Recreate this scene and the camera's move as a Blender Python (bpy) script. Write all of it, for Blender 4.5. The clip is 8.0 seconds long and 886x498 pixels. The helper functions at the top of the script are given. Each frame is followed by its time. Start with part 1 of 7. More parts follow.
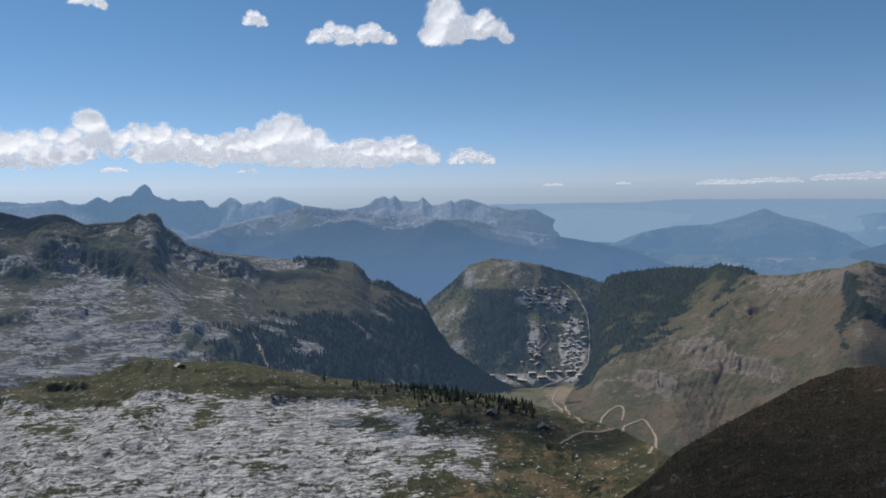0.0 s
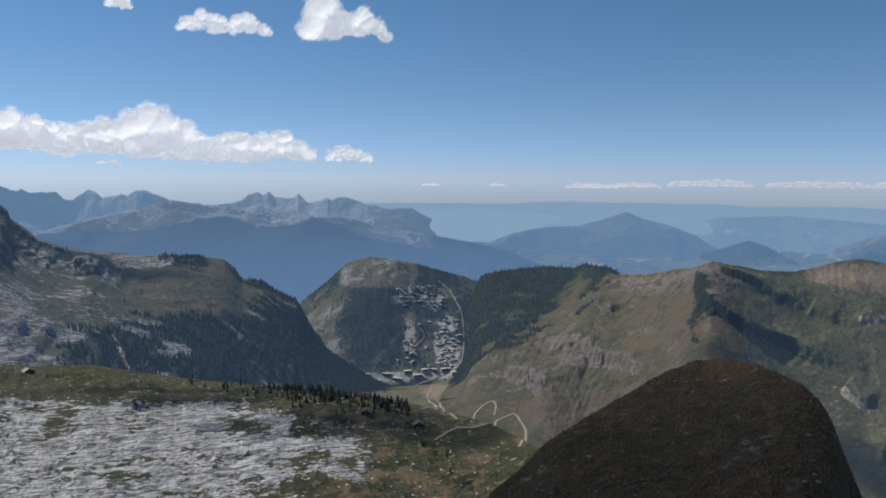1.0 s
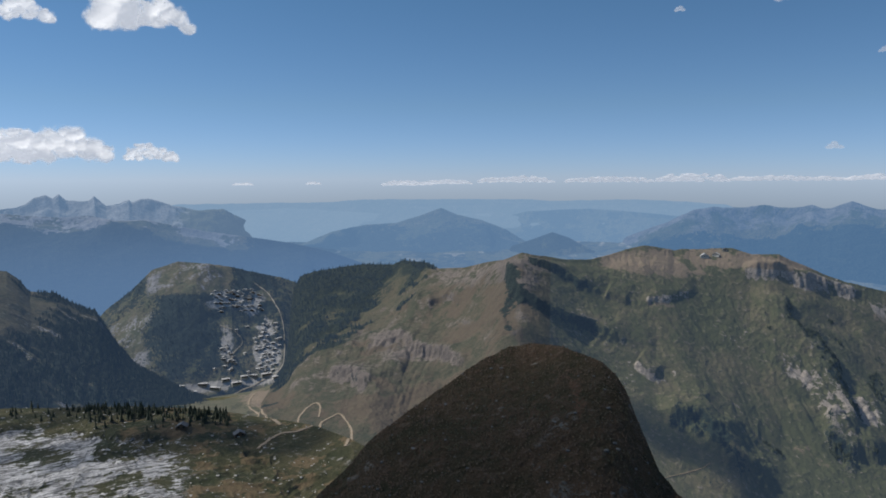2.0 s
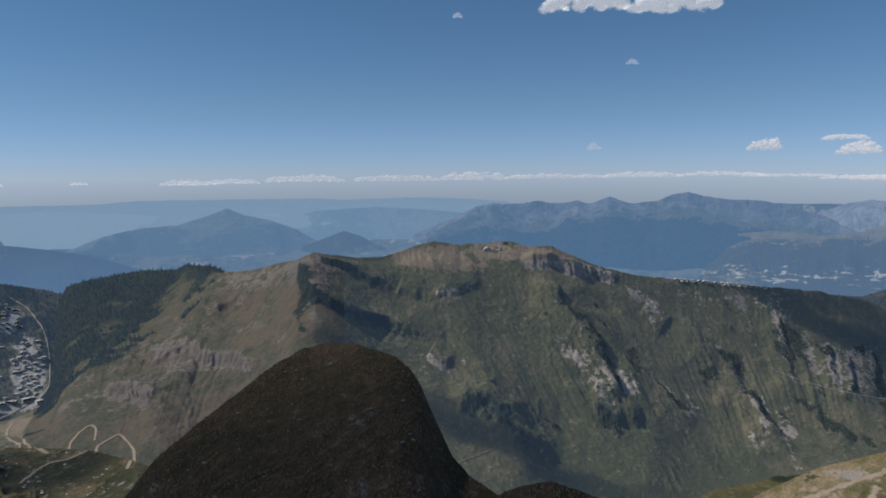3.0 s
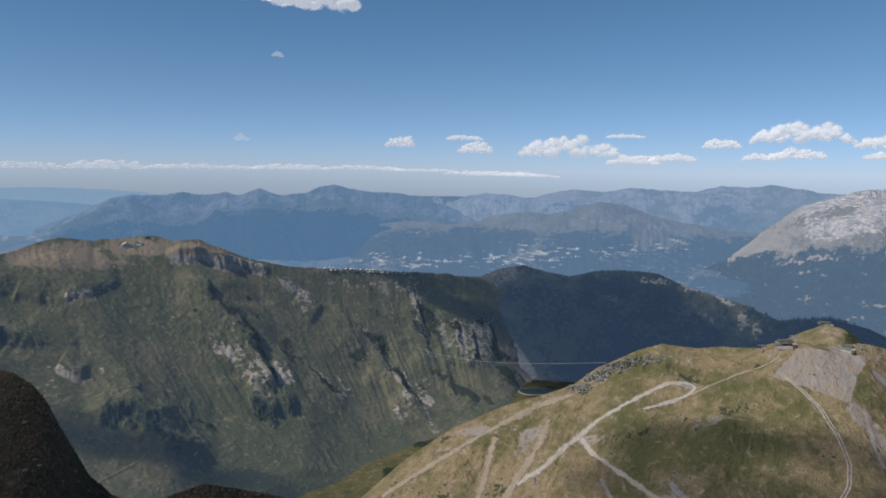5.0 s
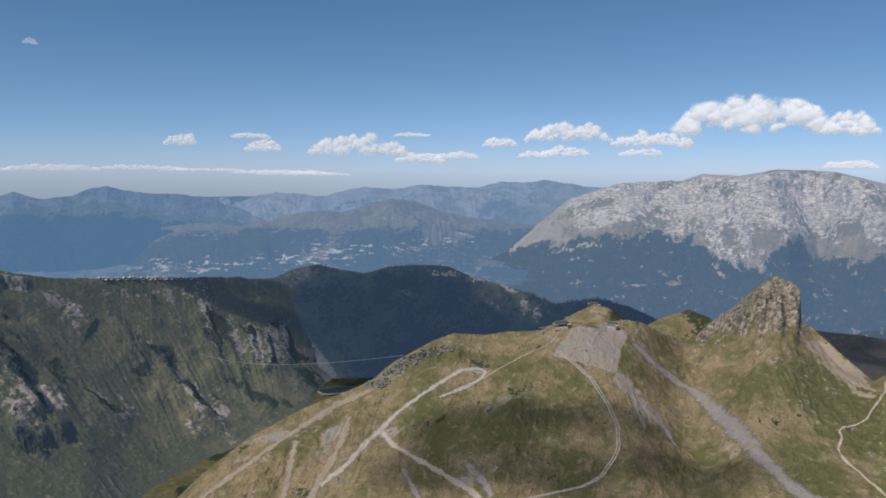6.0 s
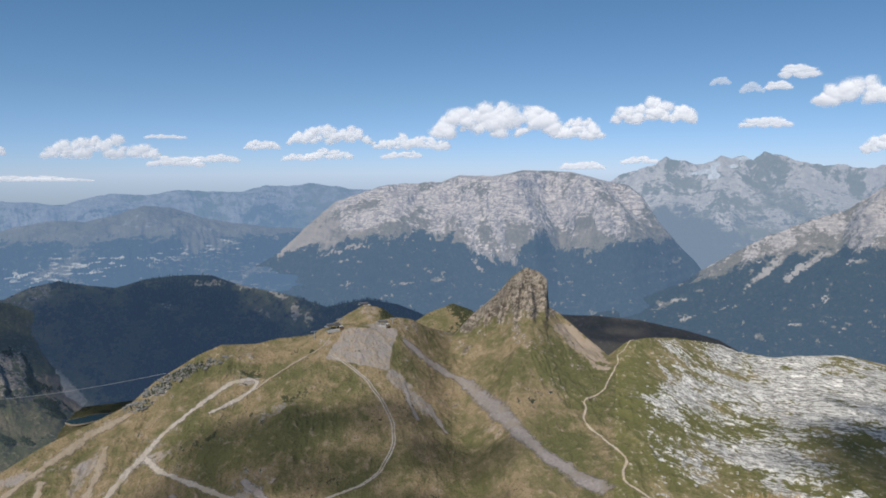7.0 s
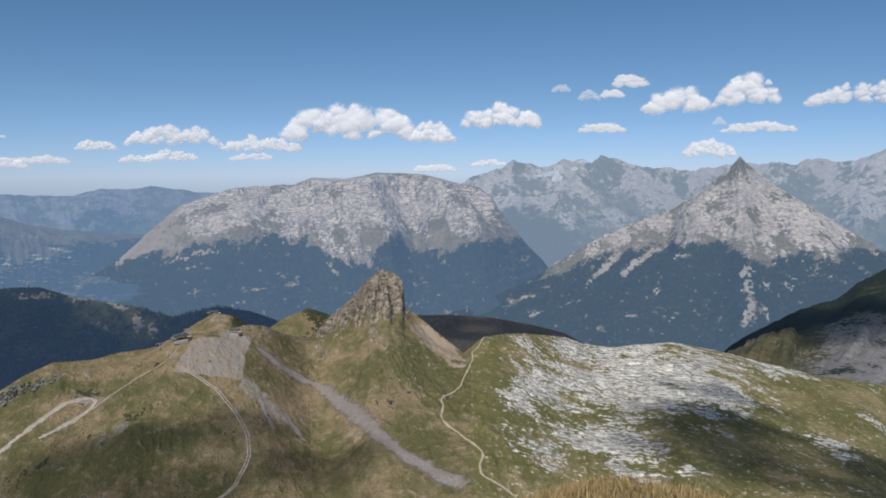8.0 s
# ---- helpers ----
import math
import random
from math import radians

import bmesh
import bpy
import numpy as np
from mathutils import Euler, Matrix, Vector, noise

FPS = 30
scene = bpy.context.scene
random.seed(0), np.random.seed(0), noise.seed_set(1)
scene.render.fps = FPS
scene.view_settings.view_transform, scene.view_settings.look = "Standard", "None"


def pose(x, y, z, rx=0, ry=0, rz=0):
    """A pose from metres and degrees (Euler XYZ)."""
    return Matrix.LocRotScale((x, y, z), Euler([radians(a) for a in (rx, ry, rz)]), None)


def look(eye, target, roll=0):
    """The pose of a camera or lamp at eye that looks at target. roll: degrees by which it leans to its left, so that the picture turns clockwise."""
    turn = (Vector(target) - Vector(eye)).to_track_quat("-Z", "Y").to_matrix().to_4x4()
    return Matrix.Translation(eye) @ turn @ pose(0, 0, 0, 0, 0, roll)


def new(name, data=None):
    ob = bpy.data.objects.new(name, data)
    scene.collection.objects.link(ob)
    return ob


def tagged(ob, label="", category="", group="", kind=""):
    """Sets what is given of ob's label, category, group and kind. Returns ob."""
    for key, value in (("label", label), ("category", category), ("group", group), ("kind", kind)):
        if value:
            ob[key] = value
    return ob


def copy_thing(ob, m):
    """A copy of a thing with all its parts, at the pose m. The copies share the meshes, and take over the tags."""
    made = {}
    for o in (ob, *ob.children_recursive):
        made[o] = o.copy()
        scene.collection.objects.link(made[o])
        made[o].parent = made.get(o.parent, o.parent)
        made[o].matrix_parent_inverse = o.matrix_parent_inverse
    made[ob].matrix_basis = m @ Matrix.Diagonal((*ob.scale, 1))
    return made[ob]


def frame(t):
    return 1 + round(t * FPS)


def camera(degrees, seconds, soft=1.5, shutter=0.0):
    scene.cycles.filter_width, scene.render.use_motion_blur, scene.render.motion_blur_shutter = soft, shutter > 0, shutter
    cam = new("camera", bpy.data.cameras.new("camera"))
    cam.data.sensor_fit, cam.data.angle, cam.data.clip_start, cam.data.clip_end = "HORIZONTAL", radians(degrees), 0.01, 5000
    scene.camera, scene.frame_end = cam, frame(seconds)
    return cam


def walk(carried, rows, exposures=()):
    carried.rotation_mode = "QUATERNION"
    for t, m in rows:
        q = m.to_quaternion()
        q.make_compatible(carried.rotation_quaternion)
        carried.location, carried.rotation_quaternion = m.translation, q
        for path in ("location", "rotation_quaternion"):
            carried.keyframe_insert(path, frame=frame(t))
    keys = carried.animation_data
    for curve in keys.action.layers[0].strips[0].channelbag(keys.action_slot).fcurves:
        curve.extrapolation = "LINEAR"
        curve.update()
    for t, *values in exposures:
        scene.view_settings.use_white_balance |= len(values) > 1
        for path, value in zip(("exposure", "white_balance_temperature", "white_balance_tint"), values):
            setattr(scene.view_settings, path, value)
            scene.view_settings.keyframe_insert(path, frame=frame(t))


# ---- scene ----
# ---------------------------------------------------------------- camera
# Azimuth is clockwise from +y in degrees, elevation upward from the eye's level.
EYE_Z = 1.65
ARM = 0.35          # the camera is held this far ahead of the person who turns round

cam = camera(63.64, 8.0, soft=1.75)
TURN = [(0.0, 0.0, -5.32, -0.91), (0.5, 5.14, -5.38, 0.07), (1.0, 9.9, -5.46, 0.54), (1.5, 17.58, -5.49, 0.11), (1.7, 20.33, -5.53, 0.0),
        (2.8, 37.23, -5.65, -0.48), (3.0, 41.07, -5.73, -0.44), (3.5, 49.9, -5.94, 0.02), (4.0, 56.95, -6.17, 0.59), (4.2, 59.44, -6.2, 0.5), (5.3, 72.94, -6.33, 0.45), (5.5, 76.27, -6.38, -0.02),
        (6.0, 85.21, -6.3, 0.23), (6.5, 94.93, -6.22, -0.33), (7.0, 103.73, -6.1, -0.38), (7.5, 109.49, -6.07, -0.08),
        (8.0, 115.37, -5.99, -0.39)]


def held(azimuth, pitch, roll):
    a, p = radians(azimuth), radians(pitch)
    eye = Vector((ARM * math.sin(a), ARM * math.cos(a), EYE_Z))
    ahead = Vector((math.sin(a) * math.cos(p), math.cos(a) * math.cos(p), math.sin(p)))
    return look(eye, eye + ahead * 10, roll)


walk(cam, [(t, held(a, p, r)) for t, a, p, r in TURN], [(0.0, 0.0), (1.5, 0.02), (3.0, -0.17), (3.5, -0.16), (4.0, -0.06), (5.5, 0.0), (6.0, -0.03), (6.5, -0.06), (7.0, 0.06), (7.5, 0.07), (8.0, -0.06)])

# ---------------------------------------------------------------- light
SUN_AZ, SUN_EL = -52.0, 50.0
world = bpy.data.worlds.new("world")
scene.world = world
world.use_nodes = True
wn, wl = world.node_tree.nodes, world.node_tree.links
wn.clear()
sky = wn.new("ShaderNodeTexSky")
sky.sky_type, sky.sun_disc = "NISHITA", False
sky.sun_elevation, sky.sun_rotation = radians(SUN_EL), radians(SUN_AZ)
sky.altitude, sky.air_density, sky.dust_density, sky.ozone_density = 2300, 1.0, 0.2, 4.0
wbg = wn.new("ShaderNodeBackground")
wbg.inputs["Strength"].default_value = 0.076
wout = wn.new("ShaderNodeOutputWorld")
# moist summer air: the low sky is a paler, cooler blue than in a dry one
coord, ramp, tone = wn.new("ShaderNodeTexCoord"), wn.new("ShaderNodeValToRGB"), wn.new("ShaderNodeMix")
sep = wn.new("ShaderNodeSeparateXYZ")
wl.new(coord.outputs["Generated"], sep.inputs[0])
wl.new(sep.outputs["Z"], ramp.inputs[0])
ramp.color_ramp.elements[0].position, ramp.color_ramp.elements[0].color = 0.0, (0.76, 0.90, 1.34, 1)
ramp.color_ramp.elements[1].position, ramp.color_ramp.elements[1].color = 0.35, (0.73, 1.05, 1.06, 1)
low_sky = ramp.color_ramp.elements.new(0.10)
low_sky.color = (0.81, 0.95, 1.08, 1)
tone.data_type, tone.blend_type = "RGBA", "MULTIPLY"
tone.inputs[0].default_value = 1.0
wl.new(sky.outputs[0], tone.inputs[6])
wl.new(ramp.outputs[0], tone.inputs[7])
wl.new(tone.outputs[2], wbg.inputs[0])
wl.new(wbg.outputs[0], wout.inputs[0])

sun_data = bpy.data.lights.new("sun", "SUN")
sun_data.energy, sun_data.angle, sun_data.color = 4.8, radians(0.55), (1.0, 0.95, 0.87)
sun = new("sun", sun_data)
SUN_WAY = Vector((math.sin(radians(SUN_AZ)) * math.cos(radians(SUN_EL)), math.cos(radians(SUN_AZ)) * math.cos(radians(SUN_EL)), math.sin(radians(SUN_EL))))
sun.matrix_world = look(SUN_WAY * 60, (0, 0, 0))
# ---------------------------------------------------------------- tools
def lattice(ix, iy, seed):
    h = (ix.astype(np.int64) * 374761393 + iy.astype(np.int64) * 668265263 + seed * 974711) & 0xFFFFFFFF
    h = ((h ^ (h >> 13)) * 1274126177) & 0xFFFFFFFF
    h = ((h ^ (h >> 16)) * 2246822519) & 0xFFFFFFFF
    return ((h ^ (h >> 15)) & 0xFFFF) / 65535.0


def smooth(a, b, x):
    u = np.clip((x - a) / (b - a), 0, 1)
    return u * u * (3 - 2 * u)


def grain(x, y, seed=0):
    """Value noise from -1 to 1."""
    x, y = np.broadcast_arrays(np.asarray(x, float), np.asarray(y, float))
    ix, iy = np.floor(x), np.floor(y)
    fx, fy = x - ix, y - iy
    fx, fy = fx**3 * (fx * (fx * 6 - 15) + 10), fy**3 * (fy * (fy * 6 - 15) + 10)
    a, b = lattice(ix, iy, seed), lattice(ix + 1, iy, seed)
    c, d = lattice(ix, iy + 1, seed), lattice(ix + 1, iy + 1, seed)
    return ((a * (1 - fx) + b * fx) * (1 - fy) + (c * (1 - fx) + d * fx) * fy) * 2 - 1


def fbm(x, y, seed=0, octaves=5, gain=0.5, ridged=False):
    total, amp, norm = 0.0, 1.0, 0.0
    for k in range(octaves):
        n = grain(x * 2.03**k + 17.3 * k, y * 2.03**k - 9.1 * k, seed + 31 * k)
        total = total + amp * ((1 - 2 * np.abs(n)) if ridged else n)
        norm, amp = norm + amp, amp * gain
    return total / norm


def polar(az, el, r):
    """A place from azimuth, elevation (degrees) and level distance, seen from the eye."""
    a = np.radians(az)
    return np.stack([r * np.sin(a), r * np.cos(a), EYE_Z + r * np.tan(np.radians(el))], -1)


def grid_mesh(name, P, masks=None, wrap=False):
    """A sheet mesh from an array of rows and columns of places, with named masks per vertex."""
    nu, nv = P.shape[:2]
    i, j = np.meshgrid(np.arange(nu if wrap else nu - 1), np.arange(nv - 1), indexing="ij")
    k = (i + 1) % nu
    quads = np.stack([i * nv + j, k * nv + j, k * nv + j + 1, i * nv + j + 1], -1).reshape(-1, 4)
    return raw_mesh(name, P.reshape(-1, 3), quads, {m: v.ravel() for m, v in (masks or {}).items()})


def raw_mesh(name, verts, faces, masks=None, soft=True):
    me = bpy.data.meshes.new(name)
    n, w = faces.shape
    me.vertices.add(len(verts))
    me.vertices.foreach_set("co", np.ascontiguousarray(verts, np.float32).ravel())
    me.loops.add(n * w)
    me.loops.foreach_set("vertex_index", np.ascontiguousarray(faces, np.int32).ravel())
    me.polygons.add(n)
    me.polygons.foreach_set("loop_start", np.arange(0, n * w, w, dtype=np.int32))
    me.polygons.foreach_set("use_smooth", np.full(n, soft))
    for m, v in (masks or {}).items():
        me.attributes.new(m, "FLOAT", "POINT").data.foreach_set("value", np.ascontiguousarray(v, np.float32))
    me.update(calc_edges=True)
    me.validate()
    return me


def thing(name, mesh, material, label="", category="", group="", kind="", parent=None):
    ob = new(name, mesh)
    if material:
        mesh.materials.append(material)
    if parent:
        ob.parent = parent
    return tagged(ob, label, category, group, kind)


def part(name, bm, material, parent, label=""):
    me = bpy.data.meshes.new(name)
    bm.to_mesh(me)
    bm.free()
    me.materials.append(material)
    ob = new(name, me)
    ob.parent = parent
    return tagged(ob, label)


# ---------------------------------------------------------------- materials
class Nodes:
    def __init__(self, name):
        self.mat = bpy.data.materials.new(name)
        self.mat.use_nodes = True
        self.n, self.l = self.mat.node_tree.nodes, self.mat.node_tree.links
        self.n.clear()
        self.out = self.n.new("ShaderNodeOutputMaterial")

    def add(self, kind, **values):
        node = self.n.new(kind)
        for key, v in values.items():
            if key in node.inputs:
                self.put(node.inputs[key], v)
        return node

    def put(self, socket, v):
        if hasattr(v, "is_output"):
            self.l.new(v, socket)
        else:
            socket.default_value = (*v, 1.0) if isinstance(v, tuple) and len(v) == 3 and socket.type == "RGBA" else v

    def mask(self, name):
        a = self.n.new("ShaderNodeAttribute")
        a.attribute_name = name
        return a.outputs["Fac"]

    def math(self, op, a, b=0.0, clamp=False):
        m = self.n.new("ShaderNodeMath")
        m.operation, m.use_clamp = op, clamp
        self.put(m.inputs[0], a)
        self.put(m.inputs[1], b)
        return m.outputs[0]

    def step(self, lo, hi, v):
        m = self.n.new("ShaderNodeMapRange")
        m.interpolation_type = "SMOOTHSTEP"
        self.put(m.inputs["Value"], v)
        m.inputs["From Min"].default_value, m.inputs["From Max"].default_value = lo, hi
        return m.outputs[0]

    def mix(self, fac, a, b):
        m = self.n.new("ShaderNodeMix")
        m.data_type = "RGBA"
        self.put(m.inputs[0], fac)
        self.put(m.inputs[6], a)
        self.put(m.inputs[7], b)
        return m.outputs[2]

    def noise(self, size, detail=5.0, rough=0.55, warp=0.0, stretch=(1, 1, 1), turn=0.0):
        """Noise whose features are about size metres across."""
        geo = self.n.new("ShaderNodeNewGeometry")
        mp = self.n.new("ShaderNodeMapping")
        self.l.new(geo.outputs["Position"], mp.inputs["Vector"])
        mp.inputs["Rotation"].default_value = (0, 0, radians(turn))
        mp.vector_type = "TEXTURE"
        mp.inputs["Scale"].default_value = tuple(size * s for s in stretch)
        t = self.add("ShaderNodeTexNoise", Scale=1.0, Detail=detail, Roughness=rough, Distortion=warp)
        self.l.new(mp.outputs[0], t.inputs["Vector"])
        return t.outputs["Fac"]

    def bump(self, height, strength, distance):
        b = self.add("ShaderNodeBump", Height=height, Strength=strength, Distance=distance)
        return b.outputs[0]


HAZE_BLUE = (0.20, 0.36, 0.62)     # blue glow mixed into far ground to stand for haze


def land(name, grass, dry, rock, wood, bare, size=20.0, haze_glow=0.0, relief=0.6, glow_colour=HAZE_BLUE, crack=0.0, low=0.0, way=0.0):
    """Ground with masks 'rock', 'wood' and 'bare' on grass, and 'lush' where it grows green; size: metres of its main
    mottling; haze glow: share of blue emission mixed in to stand for haze;
    crack: how strongly dark joints cut the rock; low: how much stronger that glow gets in the valleys; way: the
    direction of the rock's joints."""
    s = Nodes(name)
    big, mid, fine = s.noise(size * 5, 7, 0.62), s.noise(size, 7, 0.66, 0.4), s.noise(size * 0.16, 4, 0.65)
    off = lambda v, k: s.math("MULTIPLY", s.math("SUBTRACT", v, 0.5), k)
    streak = s.mask("streak")
    wob = s.math("ADD", s.math("ADD", off(big, 1.5), off(mid, 1.7)), s.math("ADD", off(fine, 0.7), s.math("MULTIPLY", streak, 0.12)))
    turf = s.math("ADD", s.math("ADD", s.math("MULTIPLY", big, 0.55), s.math("MULTIPLY", mid, 0.45)), s.math("MULTIPLY", streak, 0.05))
    turf = s.math("SUBTRACT", turf, s.math("MULTIPLY", s.mask("lush"), 0.17))
    col = s.mix(s.step(0.36, 0.62, turf), grass, dry)
    col = s.mix(s.step(0.45, 0.8, fine), col, tuple(c * 0.5 for c in grass))
    col = s.mix(s.step(0.55, 0.75, mid), col, tuple(0.6 * c + 0.4 * d for c, d in zip(dry, rock)))
    rk = s.mix(s.step(0.3, 0.7, mid), tuple(c * 0.55 for c in rock), tuple(c * 1.15 for c in rock))
    rk = s.mix(s.step(0.5, 0.64, fine), rk, tuple(c * 0.52 for c in rock))
    rk = s.mix(s.math("MULTIPLY", s.step(-0.1, 0.35, streak), 0.45), rk, tuple(c * 0.5 for c in rock))
    if crack:
        # beds and joints that run one way
        beds = s.noise(size * 0.55, 6, 0.62, 0.5, (6.0, 1, 0.7), way)
        joint = s.math("ABSOLUTE", s.math("SUBTRACT", s.noise(size * 1.2, 2, 0.5, 0.7, (3.5, 1, 1), way + 8), 0.5))
        rk = s.mix(s.math("MULTIPLY", s.step(0.52, 0.43, beds), crack), rk, tuple(c * 0.30 for c in rock))
        rk = s.mix(s.math("MULTIPLY", s.step(0.05, 0.0, joint), crack), rk, tuple(c * 0.12 for c in rock))
        wob = s.math("ADD", wob, off(beds, 1.6 * crack))
    col = s.mix(s.step(0.40, 0.56, s.math("ADD", s.mask("rock"), wob)), col, rk)
    br = s.mix(s.step(0.35, 0.65, fine), tuple(c * 0.75 for c in bare), bare)
    br = s.mix(s.step(0.46, 0.62, mid), br, tuple(0.45 * c + 0.55 * d for c, d in zip(bare, dry)))
    br = s.mix(s.step(0.55, 0.7, fine), br, tuple(0.3 * c + 0.7 * d for c, d in zip(bare, grass)))
    col = s.mix(s.step(0.40, 0.60, s.math("ADD", s.mask("bare"), s.math("MULTIPLY", wob, 0.6))), col, br)
    wd = s.mix(s.step(0.35, 0.65, fine), tuple(c * 0.45 for c in wood), tuple(c * 1.5 for c in wood))
    wd = s.mix(s.math("MULTIPLY", s.step(0.5, 0.72, mid), 0.6), wd, tuple(0.5 * c + 0.5 * q for c, q in zip(wood, grass)))
    col = s.mix(s.step(0.43, 0.55, s.math("ADD", s.mask("wood"), wob)), col, wd)
    b = s.add("ShaderNodeBsdfPrincipled", Roughness=0.95)
    b.inputs["Specular IOR Level"].default_value = 0.15
    s.put(b.inputs["Base Color"], col)
    s.put(b.inputs["Normal"], s.bump(s.math("ADD", mid, s.math("MULTIPLY", fine, 0.3)), relief, size * 0.6))
    shader = b.outputs[0]
    # haze painted onto the surface as an even emission, stronger low down
    if haze_glow:
        e = s.add("ShaderNodeEmission", Color=glow_colour, Strength=1.0)
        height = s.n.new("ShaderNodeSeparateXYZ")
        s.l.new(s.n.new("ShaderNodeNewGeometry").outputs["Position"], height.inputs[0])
        veil = s.math("ADD", s.math("MULTIPLY", s.step(-80.0, -480.0, height.outputs["Z"]), low), haze_glow)
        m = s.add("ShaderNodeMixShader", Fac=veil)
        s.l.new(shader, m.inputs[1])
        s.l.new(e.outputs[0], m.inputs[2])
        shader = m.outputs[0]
    s.l.new(shader, s.out.inputs["Surface"])
    return s.mat


# ---------------------------------------------------------------- mountains
FIELDS = {}


def drainage(nc, nr, wide, long, seed, size, rounds=14):
    """The relief that running water cuts into an even slope: gullies below 0, ribs above. size: metres between the main gullies."""
    dx, dy = wide / nc, long / nr
    x, y = np.meshgrid(np.arange(nc) * dx, np.arange(nr) * dy, indexing="ij")
    H = 0.09 * size * fbm(x / size * 0.9, y / size * 0.45, seed, 6, 0.6)
    col = np.arange(nc)
    for _ in range(rounds):
        flow = np.ones((nc, nr))
        for j in range(nr - 1, 0, -1):
            best, aim = np.full(nc, -1e9), col
            for k in (0, -1, 1, -2, 2):
                to = np.clip(col + k, 0, nc - 1)
                fall = (H[:, j] + 0.6 * dy - H[to, j - 1]) / math.hypot(k * dx, dy)
                aim, best = np.where(fall > best, to, aim), np.maximum(best, fall)
            flow[:, j - 1] += np.bincount(aim, flow[:, j], nc)
        H = H - 0.03 * size * np.sqrt(flow * dx * dy / (size * long))
        H[1:-1] += 0.14 * (H[:-2] + H[2:] - 2 * H[1:-1])
        H[:, 1:-1] += 0.05 * (H[:, :-2] + H[:, 2:] - 2 * H[:, 1:-1])
        H = H - H.mean(0)
    return np.clip(H / (1.3 * H.std()), -2.2, 1.6)


def rib(A, E, wob, points, face, soft):
    """Along a line of (azimuth, elevation): how high a rib stands that falls off steeply on its right, and where its steep face lies."""
    p = np.array(points, float)
    near = (A > p[:, 0].min() - 4) & (A < p[:, 0].max() + 4) & (E > p[:, 1].min() - 4) & (E < p[:, 1].max() + 4)
    a, e, w = A[near], E[near], wob[near]
    run = np.r_[0, np.cumsum(np.hypot(*np.diff(p, axis=0).T))]
    best, side, share = np.full(a.shape, 99.0), 0 * a, 0 * a
    for k in range(len(p) - 1):
        d = p[k + 1] - p[k]
        size = math.hypot(*d)
        u = np.clip(((a - p[k, 0]) * d[0] + (e - p[k, 1]) * d[1]) / size**2, 0, 1)
        x, y = a - p[k, 0] - u * d[0], e - p[k, 1] - u * d[1]
        dist = np.hypot(x, y)
        hit = dist < best
        best, side = np.where(hit, dist, best), np.where(hit, (x * d[1] - y * d[0]) / size, side)
        share = np.where(hit, (run[k] + u * size) / run[-1], share)
    side = np.where(side >= 0, best, -best) + 0.9 * face * w
    fade = smooth(-0.02, 0.14, share) * smooth(1.02, 0.8, share)
    up, steep = 0 * A, 0 * A
    up[near] = fade * np.where(side < 0, np.exp(-((side / soft) ** 2)), 1 - smooth(0, face, side))
    steep[near] = fade * np.exp(-(((side - 0.45 * face) / (0.7 * face)) ** 2))
    return up, steep


